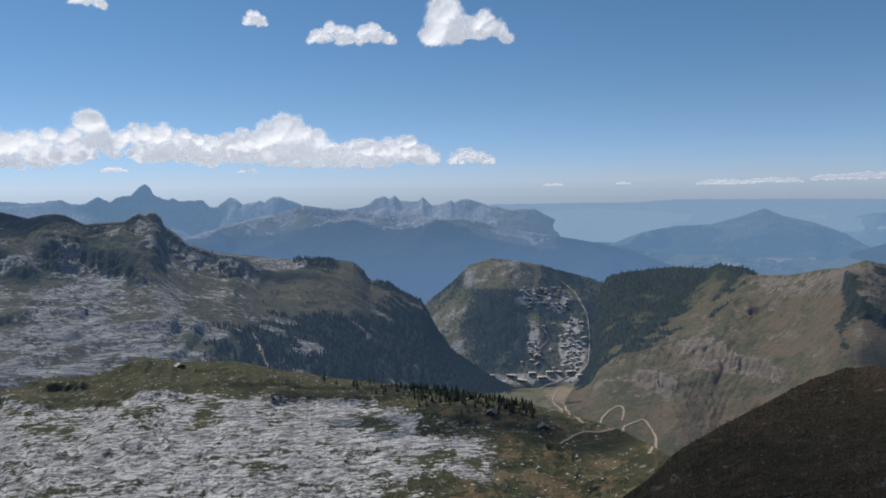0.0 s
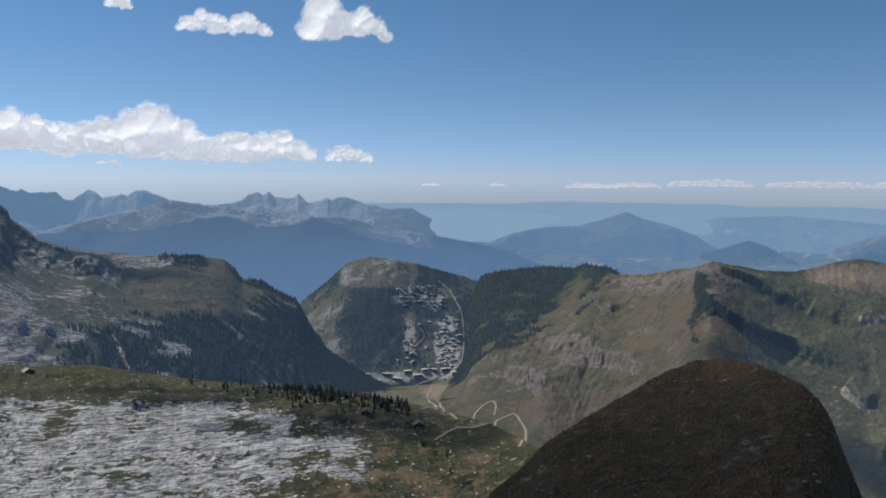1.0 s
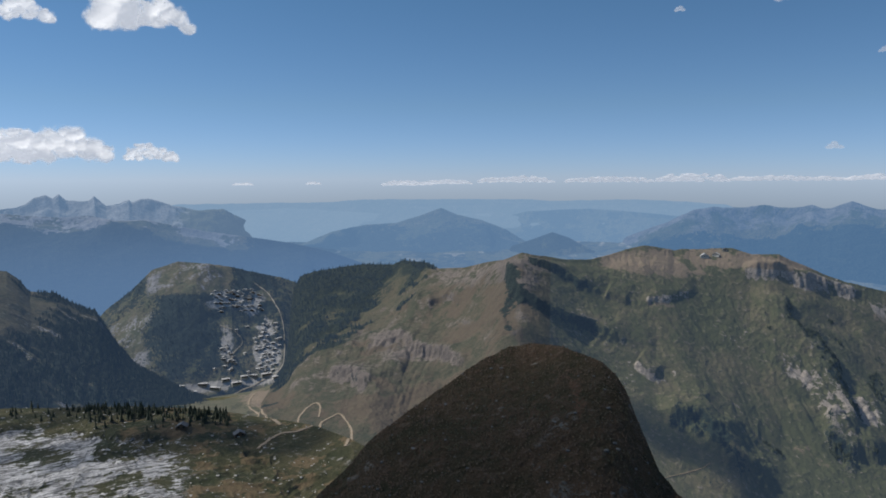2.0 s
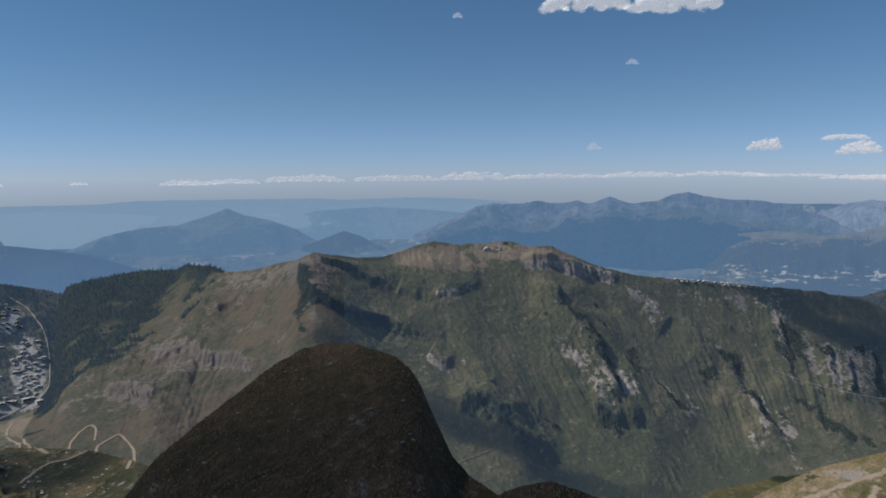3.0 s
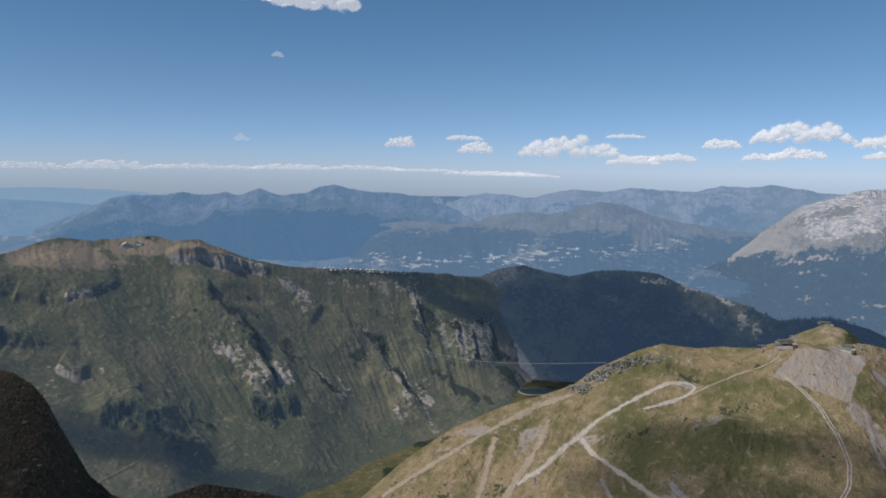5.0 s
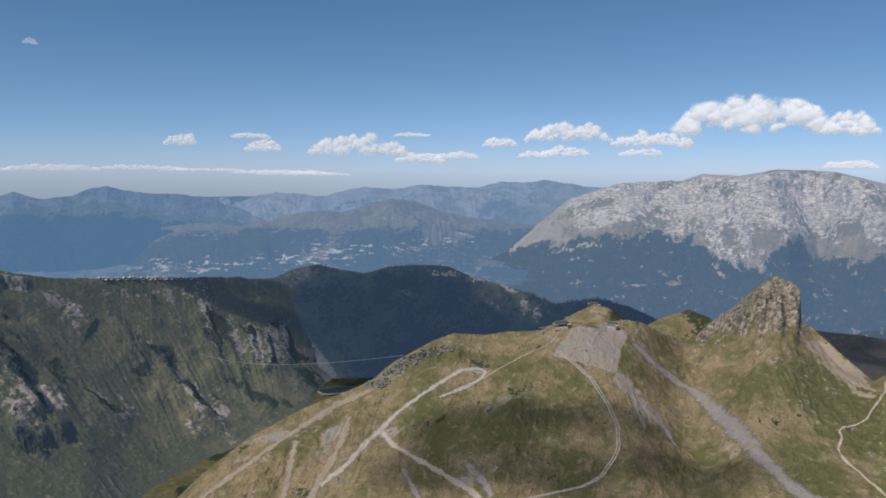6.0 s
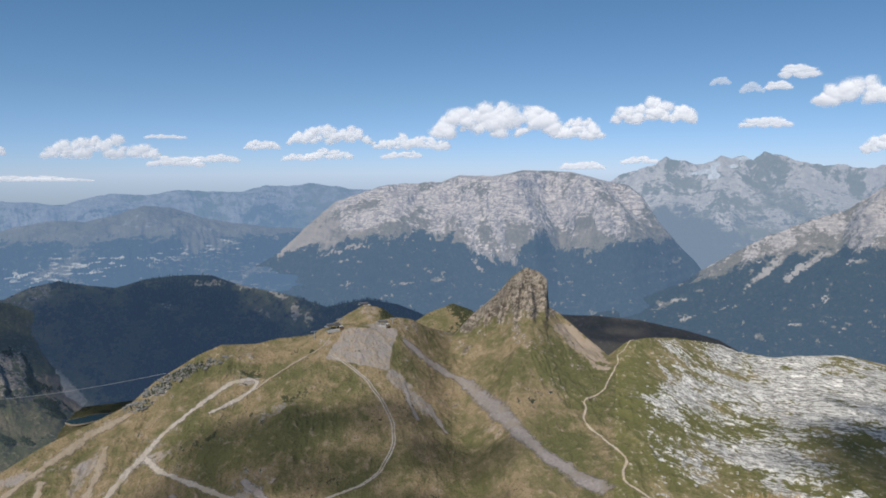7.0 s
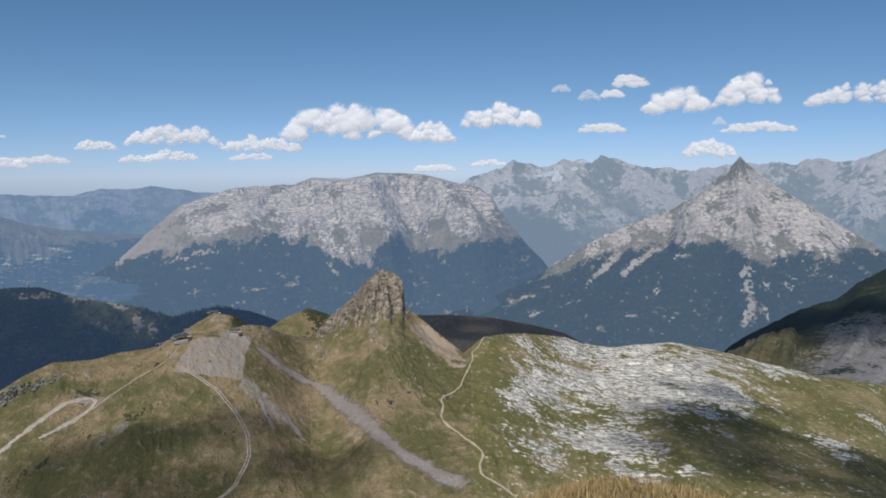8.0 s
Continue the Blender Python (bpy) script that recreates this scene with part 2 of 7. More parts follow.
def massif(name, crest, foot, material, label, category, step=0.08, rows=100, back=0.35, profile=1.0, rough=0.06, gully=0.0,
           wave=120.0, jag=0.1, seed=1, cover=None, kind="structure", lean=0.0, spurs=(), ends=(3.0, 3.0), broad=2.0, key="", ledge=0.0, fine=(1.0, 0.0), hug=3.0, cuts=(), water=(), ribs=()):
    """A mountain that rises from its foot to its crest, each a row of (azimuth, elevation, distance), and falls away
    behind it.
    profile: over 1 hollow, under 1 bulging. rough and gully: relief as shares of the height; wave: its length in
    metres.
    spurs: rows of (azimuth, share of the rise, azimuth, share, half width in degrees, metres). ledge: metres of stepped
    rock bands;
    water: metres of gullies cut by water (or their values along the azimuth) and metres between them. ribs: rows of
    (points, metres, half width of the steep face, half width of its back, dark tone for shrubs and shaded faces, bare
    rock) for cliffs and rock ribs. cuts: rows of (azimuth, name, material, label, category, key) at which one mountain
    passes into the next."""
    c, f = np.array(crest, float), np.array(foot, float)
    low = np.interp(c[[0, -1], 0], f[:, 0], f[:, 1]) - 0.7
    c = np.vstack([[c[0, 0] - ends[0], low[0], c[0, 2]], c, [c[-1, 0] + ends[1], low[1], c[-1, 2]]])
    az = np.arange(c[0, 0], c[-1, 0] + step / 2, step)
    ce, cr = np.interp(az, c[:, 0], c[:, 1]), np.interp(az, c[:, 0], c[:, 2])
    fe, fr = np.interp(az, f[:, 0], f[:, 1]), np.interp(az, f[:, 0], f[:, 2])
    half = max(int(2.5 * broad / step), 1)
    win = np.exp(-0.5 * (np.arange(-half, half + 1) * step / broad) ** 2)
    win /= win.sum()
    soften = lambda q: np.convolve(np.pad(q, half, "edge"), win, "valid")
    cr, fr, fe = soften(cr), soften(fr), soften(fe)
    arc = np.radians(az) * cr
    ce = ce + jag * (fbm(arc / wave * 4, 0 * az, seed + 5, 5, 0.6) - 0.3 * np.abs(fbm(arc / wave * 14, 0 * az + 3, seed + 9, 3)))
    zc, zf = cr * np.tan(np.radians(ce)), fr * np.tan(np.radians(fe))
    zs = soften(zc)
    nb = max(6, rows // 5)
    v = np.concatenate([[-0.2], np.linspace(0, 1, rows), 1 + np.linspace(0, 1, nb + 1)[1:]])
    V, A = v[None, :], az[:, None]
    front = np.clip(V, 0, 1)
    R = np.where(V <= 1, fr[:, None] + (cr - fr)[:, None] * front, cr[:, None] * (1 + (V - 1) * back))
    R = R - (V < 0) * 0.12 * fr[:, None]
    rise = front**profile
    Z = np.where(V <= 1, zf[:, None] + (zs - zf)[:, None] * rise + (zc - zs)[:, None] * front**hug, zc[:, None] - (V - 1) * (cr * back * 0.75)[:, None])
    Z = Z - (V < 0) * 0.12 * fr[:, None]
    tall = np.maximum(zs - zf, 1.0)[:, None]
    X, Y = R * np.sin(np.radians(A)), R * np.cos(np.radians(A))
    wx, wy = X + wave * 0.35 * fbm(X / wave, Y / wave, seed + 70, 3), Y + wave * 0.35 * fbm(X / wave, Y / wave, seed + 80, 3)
    hold = smooth(0, 0.12, np.abs(1 - V)) * smooth(0, 0.05, V) * (V <= 1) + (V > 1) * 0.5 * smooth(1, 1.2, V)
    n = fbm(wx / wave, wy / wave, seed, 6, 0.52)
    Z = Z + hold * tall * rough * n
    if isinstance(lean, tuple):
        lean = np.interp(A, *lean)
    S = np.radians(A - lean * (1 - front)) * cr.mean() / wave
    g = fbm(S * 1.7 + 0.9 * n, front * 1.9, seed + 40, 6, 0.5, True)
    if isinstance(gully, tuple):
        gully = np.interp(A, *gully)
    streak = fbm(S * 4.5 + 0.8 * n, front * 2.0, seed + 60, 4, 0.6) + 0.6 * fbm(S * 15 + 0.8 * n, front * 7.0, seed + 65, 3, 0.6)
    if water:
        depth = np.interp(A, *water[0]) if isinstance(water[0], tuple) else water[0]
        span, total = (az[-1] - az[0] + 30) * math.pi / 180 * cr.mean(), 0
        for share, apart in ((1.0, water[1]), (0.18, water[1] * 0.36)):
            nc, nr = min(int(span / (apart / 20.0)), 1700), min(rows, 190)
            cut = drainage(nc, nr, span, float(np.mean(np.hypot(cr - fr, zs - zf))), seed + int(apart), apart)
            ci = np.clip((A + 0.004 * apart * n - lean * (1 - front) - az[0] + 15) / (az[-1] - az[0] + 30) * (nc - 1) + 0 * V, 0, nc - 1.001)
            ri = np.clip(front * (nr - 1), 0, nr - 1.001) + 0 * A
            c0, r0 = ci.astype(int), ri.astype(int)
            cf, rf = ci - c0, ri - r0
            total = total + share * ((cut[c0, r0] * (1 - cf) + cut[c0 + 1, r0] * cf) * (1 - rf) + (cut[c0, r0 + 1] * (1 - cf) + cut[c0 + 1, r0 + 1] * cf) * rf)
        cut = total
        patch = np.clip(0.75 + 1.1 * fbm(X / wave * 0.8, Y / wave * 0.8, seed + 45, 3), 0.1, 1.5)
        Z = Z + smooth(0, 0.07, np.abs(1 - V)) * smooth(0.12, 0.62, V) * (V <= 1) * depth * patch * cut
        g, streak = 0.3 + 0.33 * cut, 0.5 * streak - 0.22 * cut
    else:
        Z = Z + hold * tall * gully * (g - 0.25) * smooth(0.05, 0.6, V)
    for a0, v0, a1, v1, wide, up in spurs:
        t = np.clip(((A - a0) * (a1 - a0) / wide**2 + (V - v0) * (v1 - v0) * 9) / ((a1 - a0) ** 2 / wide**2 + (v1 - v0) ** 2 * 9), 0, 1)
        dist = np.hypot((A + 0.8 * wide * n - a0 - t * (a1 - a0)) / wide, (V - v0 - t * (v1 - v0)) * 3)
        Z = Z + up * np.exp(-(dist**1.3)) * hold
    if ledge:
        q = Z / ledge + 1.2 * n
        Z = Z + hold * ledge * 0.75 * (smooth(0.25, 0.75, q - np.floor(q)) - (q - np.floor(q))) * smooth(-0.2, 0.3, fbm(wx / wave * 0.7, wy / wave * 0.7, seed + 55, 3))
    if fine[1]:
        q = fbm(wx / fine[0], wy / fine[0], seed + 33, 4, 0.5, True)
        Z = Z + hold * fine[1] * q * smooth(-0.4, 0.5, n + 0.2)
    # wood tone painted on steep faces, for shrubs and for shade
    brush_shade, crag = 0 * Z, 0 * Z
    if ribs:
        lie, wob = np.degrees(np.arctan2(Z, R)), fbm(X / wave * 5, Y / wave * 5, seed + 95, 4, 0.6)
        for points, up, face, soft, shrub_shade, stone in ribs:
            rise_up, steep = rib(A + 0 * R, lie, wob, points, face, soft)
            Z = Z + up * rise_up * (V <= 1) * smooth(0, 0.06, 1 - V)
            brush_shade, crag = brush_shade + shrub_shade * steep, crag + stone * steep
    # nothing on the front stands higher against the sky than the crest
    Z = np.where((V < 1) & (V >= 0), np.minimum(Z, R * np.tan(np.radians(ce))[:, None] - 0.012 * R * (1 - front)), Z)
    E = np.degrees(np.arctan2(Z, R))
    masks = {"rock": 0 * Z, "wood": 0 * Z, "bare": 0 * Z, "lush": 0 * Z, "streak": streak + 0 * Z}
    if cover:
        small = fbm(X / wave * 4, Y / wave * 4, seed + 90, 4)
        for layer, value in cover(A + 0 * R, E, V + 0 * R, n, g, small, streak).items():
            masks[layer] = value + 0 * Z
    masks["wood"], masks["rock"] = masks["wood"] + brush_shade, masks["rock"] + crag
    masks = {k: q if k == "streak" else np.clip(q, 0, 1) for k, q in masks.items()}
    P = np.stack([X, Y, Z + EYE_Z], -1)
    start = 0
    for end, *kept in [*cuts, (az[-1] + 1, name, material, label, category, key)]:
        stop = int(np.searchsorted(az, end)) + 1
        piece = slice(start, stop)
        FIELDS[kept[4] or kept[0]] = (az[piece], R[piece], Z[piece], {m: q[piece] for m, q in masks.items()})
        thing(kept[0], grid_mesh(kept[0], P[piece], {m: q[piece] for m, q in masks.items()}), kept[1], kept[2], kept[3], kind=kind)
        start = stop - 1


def at(name, az, el):
    """The place on a mountain, or on the nearest of several, that is seen at an azimuth and elevation."""
    if isinstance(name, tuple):
        return min((at(q, az, el) for q in name if FIELDS[q][0][0] <= az <= FIELDS[q][0][-1]),
                   key=lambda p: p.xy.length + 1e5 * (abs(math.degrees(math.atan2(p.z - EYE_Z, p.xy.length)) - el) > 0.08))
    grid_az, R, Z = FIELDS[name][:3]
    k = (az - grid_az[0]) / (grid_az[1] - grid_az[0])
    i = int(np.clip(k, 0, len(grid_az) - 2))
    u = min(max(k - i, 0), 1)
    r, z = R[i] * (1 - u) + R[i + 1] * u, Z[i] * (1 - u) + Z[i + 1] * u
    e = np.degrees(np.arctan2(z, r))
    j = int(np.argmax(e >= el)) if (e >= el).any() else int(np.argmax(e))
    w = 0.0 if j == 0 else float(np.clip((el - e[j - 1]) / max(e[j] - e[j - 1], 1e-6), 0, 1))
    j0 = max(j - 1, 0)
    rr, zz = r[j0] * (1 - w) + r[j] * w, z[j0] * (1 - w) + z[j] * w
    return Vector((rr * math.sin(radians(az)), rr * math.cos(radians(az)), zz + EYE_Z))


def level(name, az, r):
    """The height of a mountain's front at an azimuth and distance."""
    if isinstance(name, tuple):
        grids = [(FIELDS[q][0], FIELDS[q][1], q) for q in name]
        return max(level(q, az, r) for a, R, q in grids if a[0] <= az <= a[-1] and R[len(a) // 2, 0] * 0.8 < r < R[int(np.argmin(np.abs(a - az))), -4])
    grid_az, R, Z = FIELDS[name][:3]
    i = int(np.clip(round((az - grid_az[0]) / (grid_az[1] - grid_az[0])), 0, len(grid_az) - 1))
    return float(np.interp(r, R[i], Z[i])) + EYE_Z


def spots(A, E, rows):
    """Soft ovals of (azimuth, elevation, half width, half height, weight, slant), added up."""
    total = 0 * A
    for a, e, w, h, weight, slant in rows:
        x = (A - a - slant * (E - e)) / w
        y = (E - e) / h
        total = total + 0.62 * weight * np.exp(-(x * x + y * y) ** 1.5)
    return total


def ragged(A, E, rows, seed):
    """Spots with torn edges and holes."""
    a, e = A + 0.45 * fbm(A * 1.6, E * 1.6, seed, 4, 0.6), E + 0.3 * fbm(A * 1.6, E * 1.6, seed + 7, 4, 0.6)
    return spots(a, e, rows) * np.clip(0.75 + 1.2 * fbm(A * 3.5, E * 4.5, seed + 3, 4, 0.6), 0, 1.4)


FAR_HILLS = [(3.95, -1.8, 4880), (9.74, -1.78, 4880), (15.35, -1.74, 4880), (18.13, -1.56, 4880), (19.87, -1.56, 4880), (26.01, -1.56, 4880), (27.04,
    -1.56, 4880), (30.91, -1.57, 4880), (33.03, -1.71, 4880), (38.13, -1.57, 4880), (41.63, -1.63, 4880), (46.1, -1.91, 4880)]
ARAVIS = [(-33, -0.89, 4350), (-31.7, -0.81, 4350), (-30.04, -0.9, 4350), (-28.13, -0.75, 4350), (-27.44, -1.09, 4350), (-26.54, -1.03, 4350), (-25.72, -0.61,
    4350), (-24.97, -1.15, 4350), (-24.12, -0.6, 4350), (-23.47, -0.53, 4350), (-22.95, -0.0, 4350), (-22.47, 0.2, 4350), (-22.21, -0.02, 4350), (-21.94,
    -0.65, 4350), (-20.93, -1.01, 4350), (-20.61, -0.85, 4350), (-20.14, -1.07, 4350), (-19.06, -1.14, 4350), (-18.45, -1.07, 4350), (-18.06, -1.46,
    4350), (-17.45, -1.6, 4350), (-16.51, -0.85, 4350), (-16.05, -0.99, 4350), (-15.57, -1.39, 4350), (-14.29, -1.16, 4350), (-13.96, -1.38, 4350),
    (-13.43, -0.96, 4350), (-12.78, -0.84, 4350), (-11.93, -1.12, 4350), (-10.95, -1.63, 4350), (-9.11, -1.84, 4350), (-7.34, -2.15, 4350), (-4.67, -3.01,
    4350)]
REPOSOIR = [(-8.24, -2.31, 4550), (-7.56, -1.97, 4550), (-6.44, -1.81, 4550), (-5.9, -1.59, 4550), (-5.3, -1.16, 4550), (-4.63, -0.99, 4550), (-4.18, -1.22,
    4550), (-3.81, -0.91, 4550), (-3.37, -1.37, 4550), (-2.61, -1.47, 4550), (-1.93, -1.39, 4550), (-1.56, -1.08, 4550), (-1.16, -1.54, 4550), (-0.81,
    -1.86, 4550), (0.1, -1.74, 4550), (0.7, -1.39, 4550), (0.92, -1.58, 4550), (1.47, -1.36, 4550), (2.14, -1.37, 4550), (2.95, -1.56, 4550), (3.72,
    -1.93, 4550), (4.62, -2.03, 4550), (5.52, -2.27, 4550), (7.31, -2.16, 4550), (7.97, -2.52, 4550), (9.08, -3.11, 4550), (10.18, -3.7, 4550), (11.28,
    -4.37, 4550), (12.37, -4.46, 4550), (14.1, -5.07, 4550)]
SALLES = [(-25, -5.6, 4050), (-21, -4.2, 4040), (-17.5, -3.2, 4030), (-15, -2.6, 4015), (-13, -2.2, 4000), (-10.86, -1.62, 3967), (-9.33, -1.92, 3943), (-8.23,
    -2.08, 3925), (-6.01, -2.44, 3891), (-3.76, -2.58, 3856), (-1.95, -2.52, 3827), (-0.14, -2.91, 3799), (2.12, -2.95, 3764), (4.38, -3.52, 3728), (6.63,
    -3.99, 3693), (9.74, -4.46, 3645), (12.37, -4.9, 3604), (14.96, -5.55, 3563), (17.91, -6.59, 3517), (19.56, -7.41, 3500)]
MOLE = [(13.31, -4.98, 4300), (15.58, -4.08, 4300), (18.31, -3.54, 4300), (20.57, -3.44, 4300), (22.38, -2.93, 4300), (24.25, -2.24, 4300), (25.51,
    -2.77, 4300), (27.29, -3.2, 4300), (29.5, -3.97, 4300), (31.03, -4.92, 4300), (32.55, -5.45, 4300)]
HILLOCK = [(29.96, -5.29, 4050), (31.67, -4.73, 4050), (33.15, -4.17, 4050), (34.42, -4.57, 4050), (35.89, -5.35, 4050), (37.14, -5.95, 4050)]
VOIRONS = [(26.42, -4.02, 4650), (28.61, -3.1, 4650), (31.19, -2.53, 4650), (35.8, -2.3, 4650), (38.22, -2.43, 4650), (40.96, -2.67, 4650), (43.59,
    -2.89, 4650), (45.41, -3.16, 4650)]
WEST_HILLS = [(38.05, -5.11, 4350), (38.94, -4.46, 4350), (41.61, -3.37, 4350), (43.85, -2.26, 4350), (45.2, -2.09, 4350), (47, -2.18, 4350), (48.59,
    -1.91, 4350), (50.17, -2.18, 4350), (51.75, -1.82, 4350), (52.66, -2.18, 4350), (54.23, -1.59, 4350), (56.03, -2.12, 4350), (57.81, -1.89,
    4350), (58.91, -1.35, 4350), (60.01, -1.21, 4350), (61.11, -1.56, 4350), (63.06, -1.77, 4350), (65.19, -1.84, 4350), (67.29, -2.38, 4350),
    (68.94, -2.78, 4350), (70.17, -3.4, 4350), (72.17, -4.19, 4350)]
NORTH_HILLS = [(67.54, -3.21, 4700), (68.88, -2.68, 4700), (70.68, -2.02, 4700), (72.03, -1.71, 4700), (74.28, -1.9, 4700), (75.64, -2.17, 4700), (77,
    -1.72, 4700), (78.8, -1.36, 4700), (81.5, -1.49, 4700), (83.28, -1.17, 4700), (85.5, -1.25, 4700), (88.12, -1.33, 4700), (89.83, -0.89,
    4700), (91.53, -0.97, 4700), (93.18, -0.7, 4700), (94.83, -0.95, 4700), (96.45, -1.2, 4700), (98.03, -1.27, 4700), (99.98, -1.87, 4700)]
WOODED_HILLS = [(63.57, -4.32, 4000), (66.2, -4, 4000), (68.86, -4.3, 4000), (71.56, -3.96, 4000), (72.46, -3.6, 4000), (75.18, -3.16, 4000), (77, -3.34,
    4000), (79.26, -2.84, 4000), (81.06, -2.25, 4000), (82.85, -2.42, 4000), (85.09, -3.31, 4000), (87.74, -3.81, 4000), (90.34, -4.12, 4000),
    (92.88, -4.34, 4000)]
KARST_MTN = [(84.75, -8.7, 3314), (88.36, -7.45, 3383), (90.65, -6.13, 3427), (92.94, -4.12, 3470), (95.22, -2.19, 3514), (97.48, -1.44, 3557), (99.28,
    -1, 3591), (101.96, -0.78, 3642), (103.51, -0.7, 3672), (105.04, -0.13, 3699), (107.22, -0.28, 3651), (108.92, -0.07, 3613), (110.18, 0.23,
    3585), (112.26, 0.13, 3539), (113.89, 0.03, 3502), (115.5, -0.4, 3467), (116.69, -0.73, 3440), (118.24, -1.03, 3406), (119.29, -1.89, 3382),
    (120.64, -3.92, 3352), (122, -5.5, 3322), (123.35, -6.84, 3300)]
SNOW_RANGE = [(115.22, -1.64, 4500), (117.82, -0.28, 4500), (119.19, 0.16, 4500), (120.25, 0.61, 4500), (121.0, 1.2, 4500), (121.45, 0.9, 4500), (122.5, 0.83,
    4500), (123.4, 0.52, 4500), (124.29, 0.73, 4500), (124.88, 1.11, 4500), (125.62, 0.86, 4500), (126.41, 1.21, 4500), (127.09, 0.85, 4500), (127.81,
    1.49, 4500), (128.39, 1.19, 4500), (128.96, 1.27, 4500), (129.83, 0.82, 4500), (131.82, 0.36, 4500), (132.93, 0.44, 4500), (134.31, 0.14, 4500),
    (135.66, 0.33, 4500), (137.5, 0.73, 4500), (140.31, 0.69, 4500), (141.55, 0.54, 4500), (142.39, 0.99, 4500), (143.22, 1.06, 4500), (144.06, 0.7,
    4500), (145.22, 0.76, 4500), (145.99, 1.14, 4500), (147.04, 1.63, 4500), (148.02, 1.8, 4500)]
MT2 = [(115.15, -11.37, 2702), (118.37, -10.25, 2745), (122.01, -8.65, 2793), (125.13, -6.59, 2835), (127.75, -5, 2870), (130.72, -3.65, 2914),
    (133.2, -2.76, 2960), (135.58, -1.04, 3005), (137.12, 0.21, 3034), (137.6, 0.95, 3042), (137.86, 1.28, 3047), (138.34, 0.57, 3044), (139.44,
    -0.38, 3023), (141.34, -1.65, 2987), (143.19, -2.87, 2953), (145, -4.1, 2919), (147.08, -5.26, 2900), (149.1, -6.68, 2900)]
RIGHT_SLOPE = [(137.55, -12.98, 1463), (138.32, -12.3, 1480), (139.84, -11.35, 1515), (141.68, -10.18, 1556), (143.12, -9.47, 1589), (144.52, -8.96, 1621),
    (145.85, -7.67, 1651), (147.41, -6.6, 1687), (148.42, -5.96, 1700)]
DARK_BACK = [(112.39, -10.97, 1050), (113.31, -11.26, 1050), (116.07, -11.28, 1050), (119.29, -11.46, 1050), (122.49, -12, 1050), (125.2, -12.6, 1050),
    (127, -13.5, 1050), (128.78, -14.63, 1050)]
KARST_FIELD = [(116.05, -14.94, 600), (118.37, -13.16, 608), (119.75, -12.79, 639), (122.04, -12.67, 691), (125.2, -12.91, 780), (126.55, -13.34, 817),
    (128.76, -13.55, 841), (130.93, -13.23, 854), (133.47, -12.9, 870), (135.54, -13.14, 883), (137.97, -13.49, 898), (140.33, -13.96, 913),
    (142.22, -14.16, 924), (143.34, -14.42, 931), (145.48, -14.43, 944), (147.81, -14.52, 959), (148.88, -14.63, 960)]
TRACK_HILL = [(62.11, -25.45, 480), (65.81, -22.73, 493), (69.54, -20.42, 505), (73.74, -18.6, 519), (77.01, -17.53, 528), (79.34, -16.72, 533), (81.18,
    -15.28, 538), (82.55, -14.58, 541), (84.36, -13.64, 546), (86.16, -13.01, 550), (88.83, -13.11, 557), (90.58, -12.8, 561), (93.57, -12.62,
    565), (94.6, -12.04, 567), (98.46, -11.75, 573), (99.86, -11.51, 575), (101.15, -11.68, 579), (102.44, -12.32, 583), (104.64, -12.73, 590),
    (106.43, -12.95, 595), (108.71, -12.59, 600)]
KNOLL = [(93.6, -12.32, 720), (94.42, -12.05, 720), (95.46, -11.42, 720), (97.36, -10.41, 720), (98.82, -10.8, 720), (99.86, -11.51, 720), (101.13,
    -12.24, 720)]
HILLOCK_GREEN = [(101.14, -12.02, 850), (102.47, -11.22, 850), (104.48, -10.43, 850), (106.03, -10.98, 850), (107.35, -12.1, 850)]
PINNACLE = [(103.31, -12.8, 644), (104.64, -12.87, 661), (106.02, -11.38, 679), (107.85, -9.88, 702), (109.24, -8.35, 720), (110.39, -7.56, 725),
    (111.52, -7.94, 710), (112.06, -8.49, 703), (112.26, -10.66, 700), (113.08, -11.12, 688), (114.68, -12.48, 652), (116.98, -14.28, 600),
    (118.37, -14.94, 600), (119.75, -17.55, 600)]
PLATEAU = [(32.48, -6.07, 1198), (34.15, -6.34, 1228), (36.29, -6.27, 1274), (38.92, -5.44, 1328), (40.25, -5.1, 1355), (42.47, -5.4, 1388), (44.72, -5.2,
    1416), (46.54, -5.16, 1420), (47.9, -5.53, 1420), (49.72, -5.44, 1437), (50.63, -5.9, 1446), (53.37, -7.02, 1487), (56.1, -7.66, 1542), (58.8, -7.84,
    1603), (61.9, -7.98, 1677), (65.36, -8.17, 1774), (67.47, -8.21, 1832), (69.13, -8.26, 1875), (69.7, -8.41, 1890), (71.97, -8.66, 1949), (74.2, -9.8,
    1960), (76.5, -12.2, 1900), (79, -15.2, 1800)]
SPUR = [(9.74, -16.82, 1912), (11.09, -15.39, 1935), (11.75, -14.16, 1946), (12.01, -12.41, 1949), (12.18, -10.43, 1944), (12.48, -8.44, 1934), (13.04,
    -7.55, 1915), (14.12, -7.23, 1879), (16.24, -6.97, 1808), (18.32, -6.67, 1734), (20.36, -6.75, 1635), (21.15, -6.43, 1597), (23.12, -6.67, 1502),
    (24.09, -7.13, 1455), (26.15, -7.05, 1352), (27.96, -6.61, 1271), (29.33, -6.42, 1220), (30.75, -5.81, 1180), (31.49, -5.96, 1186)]
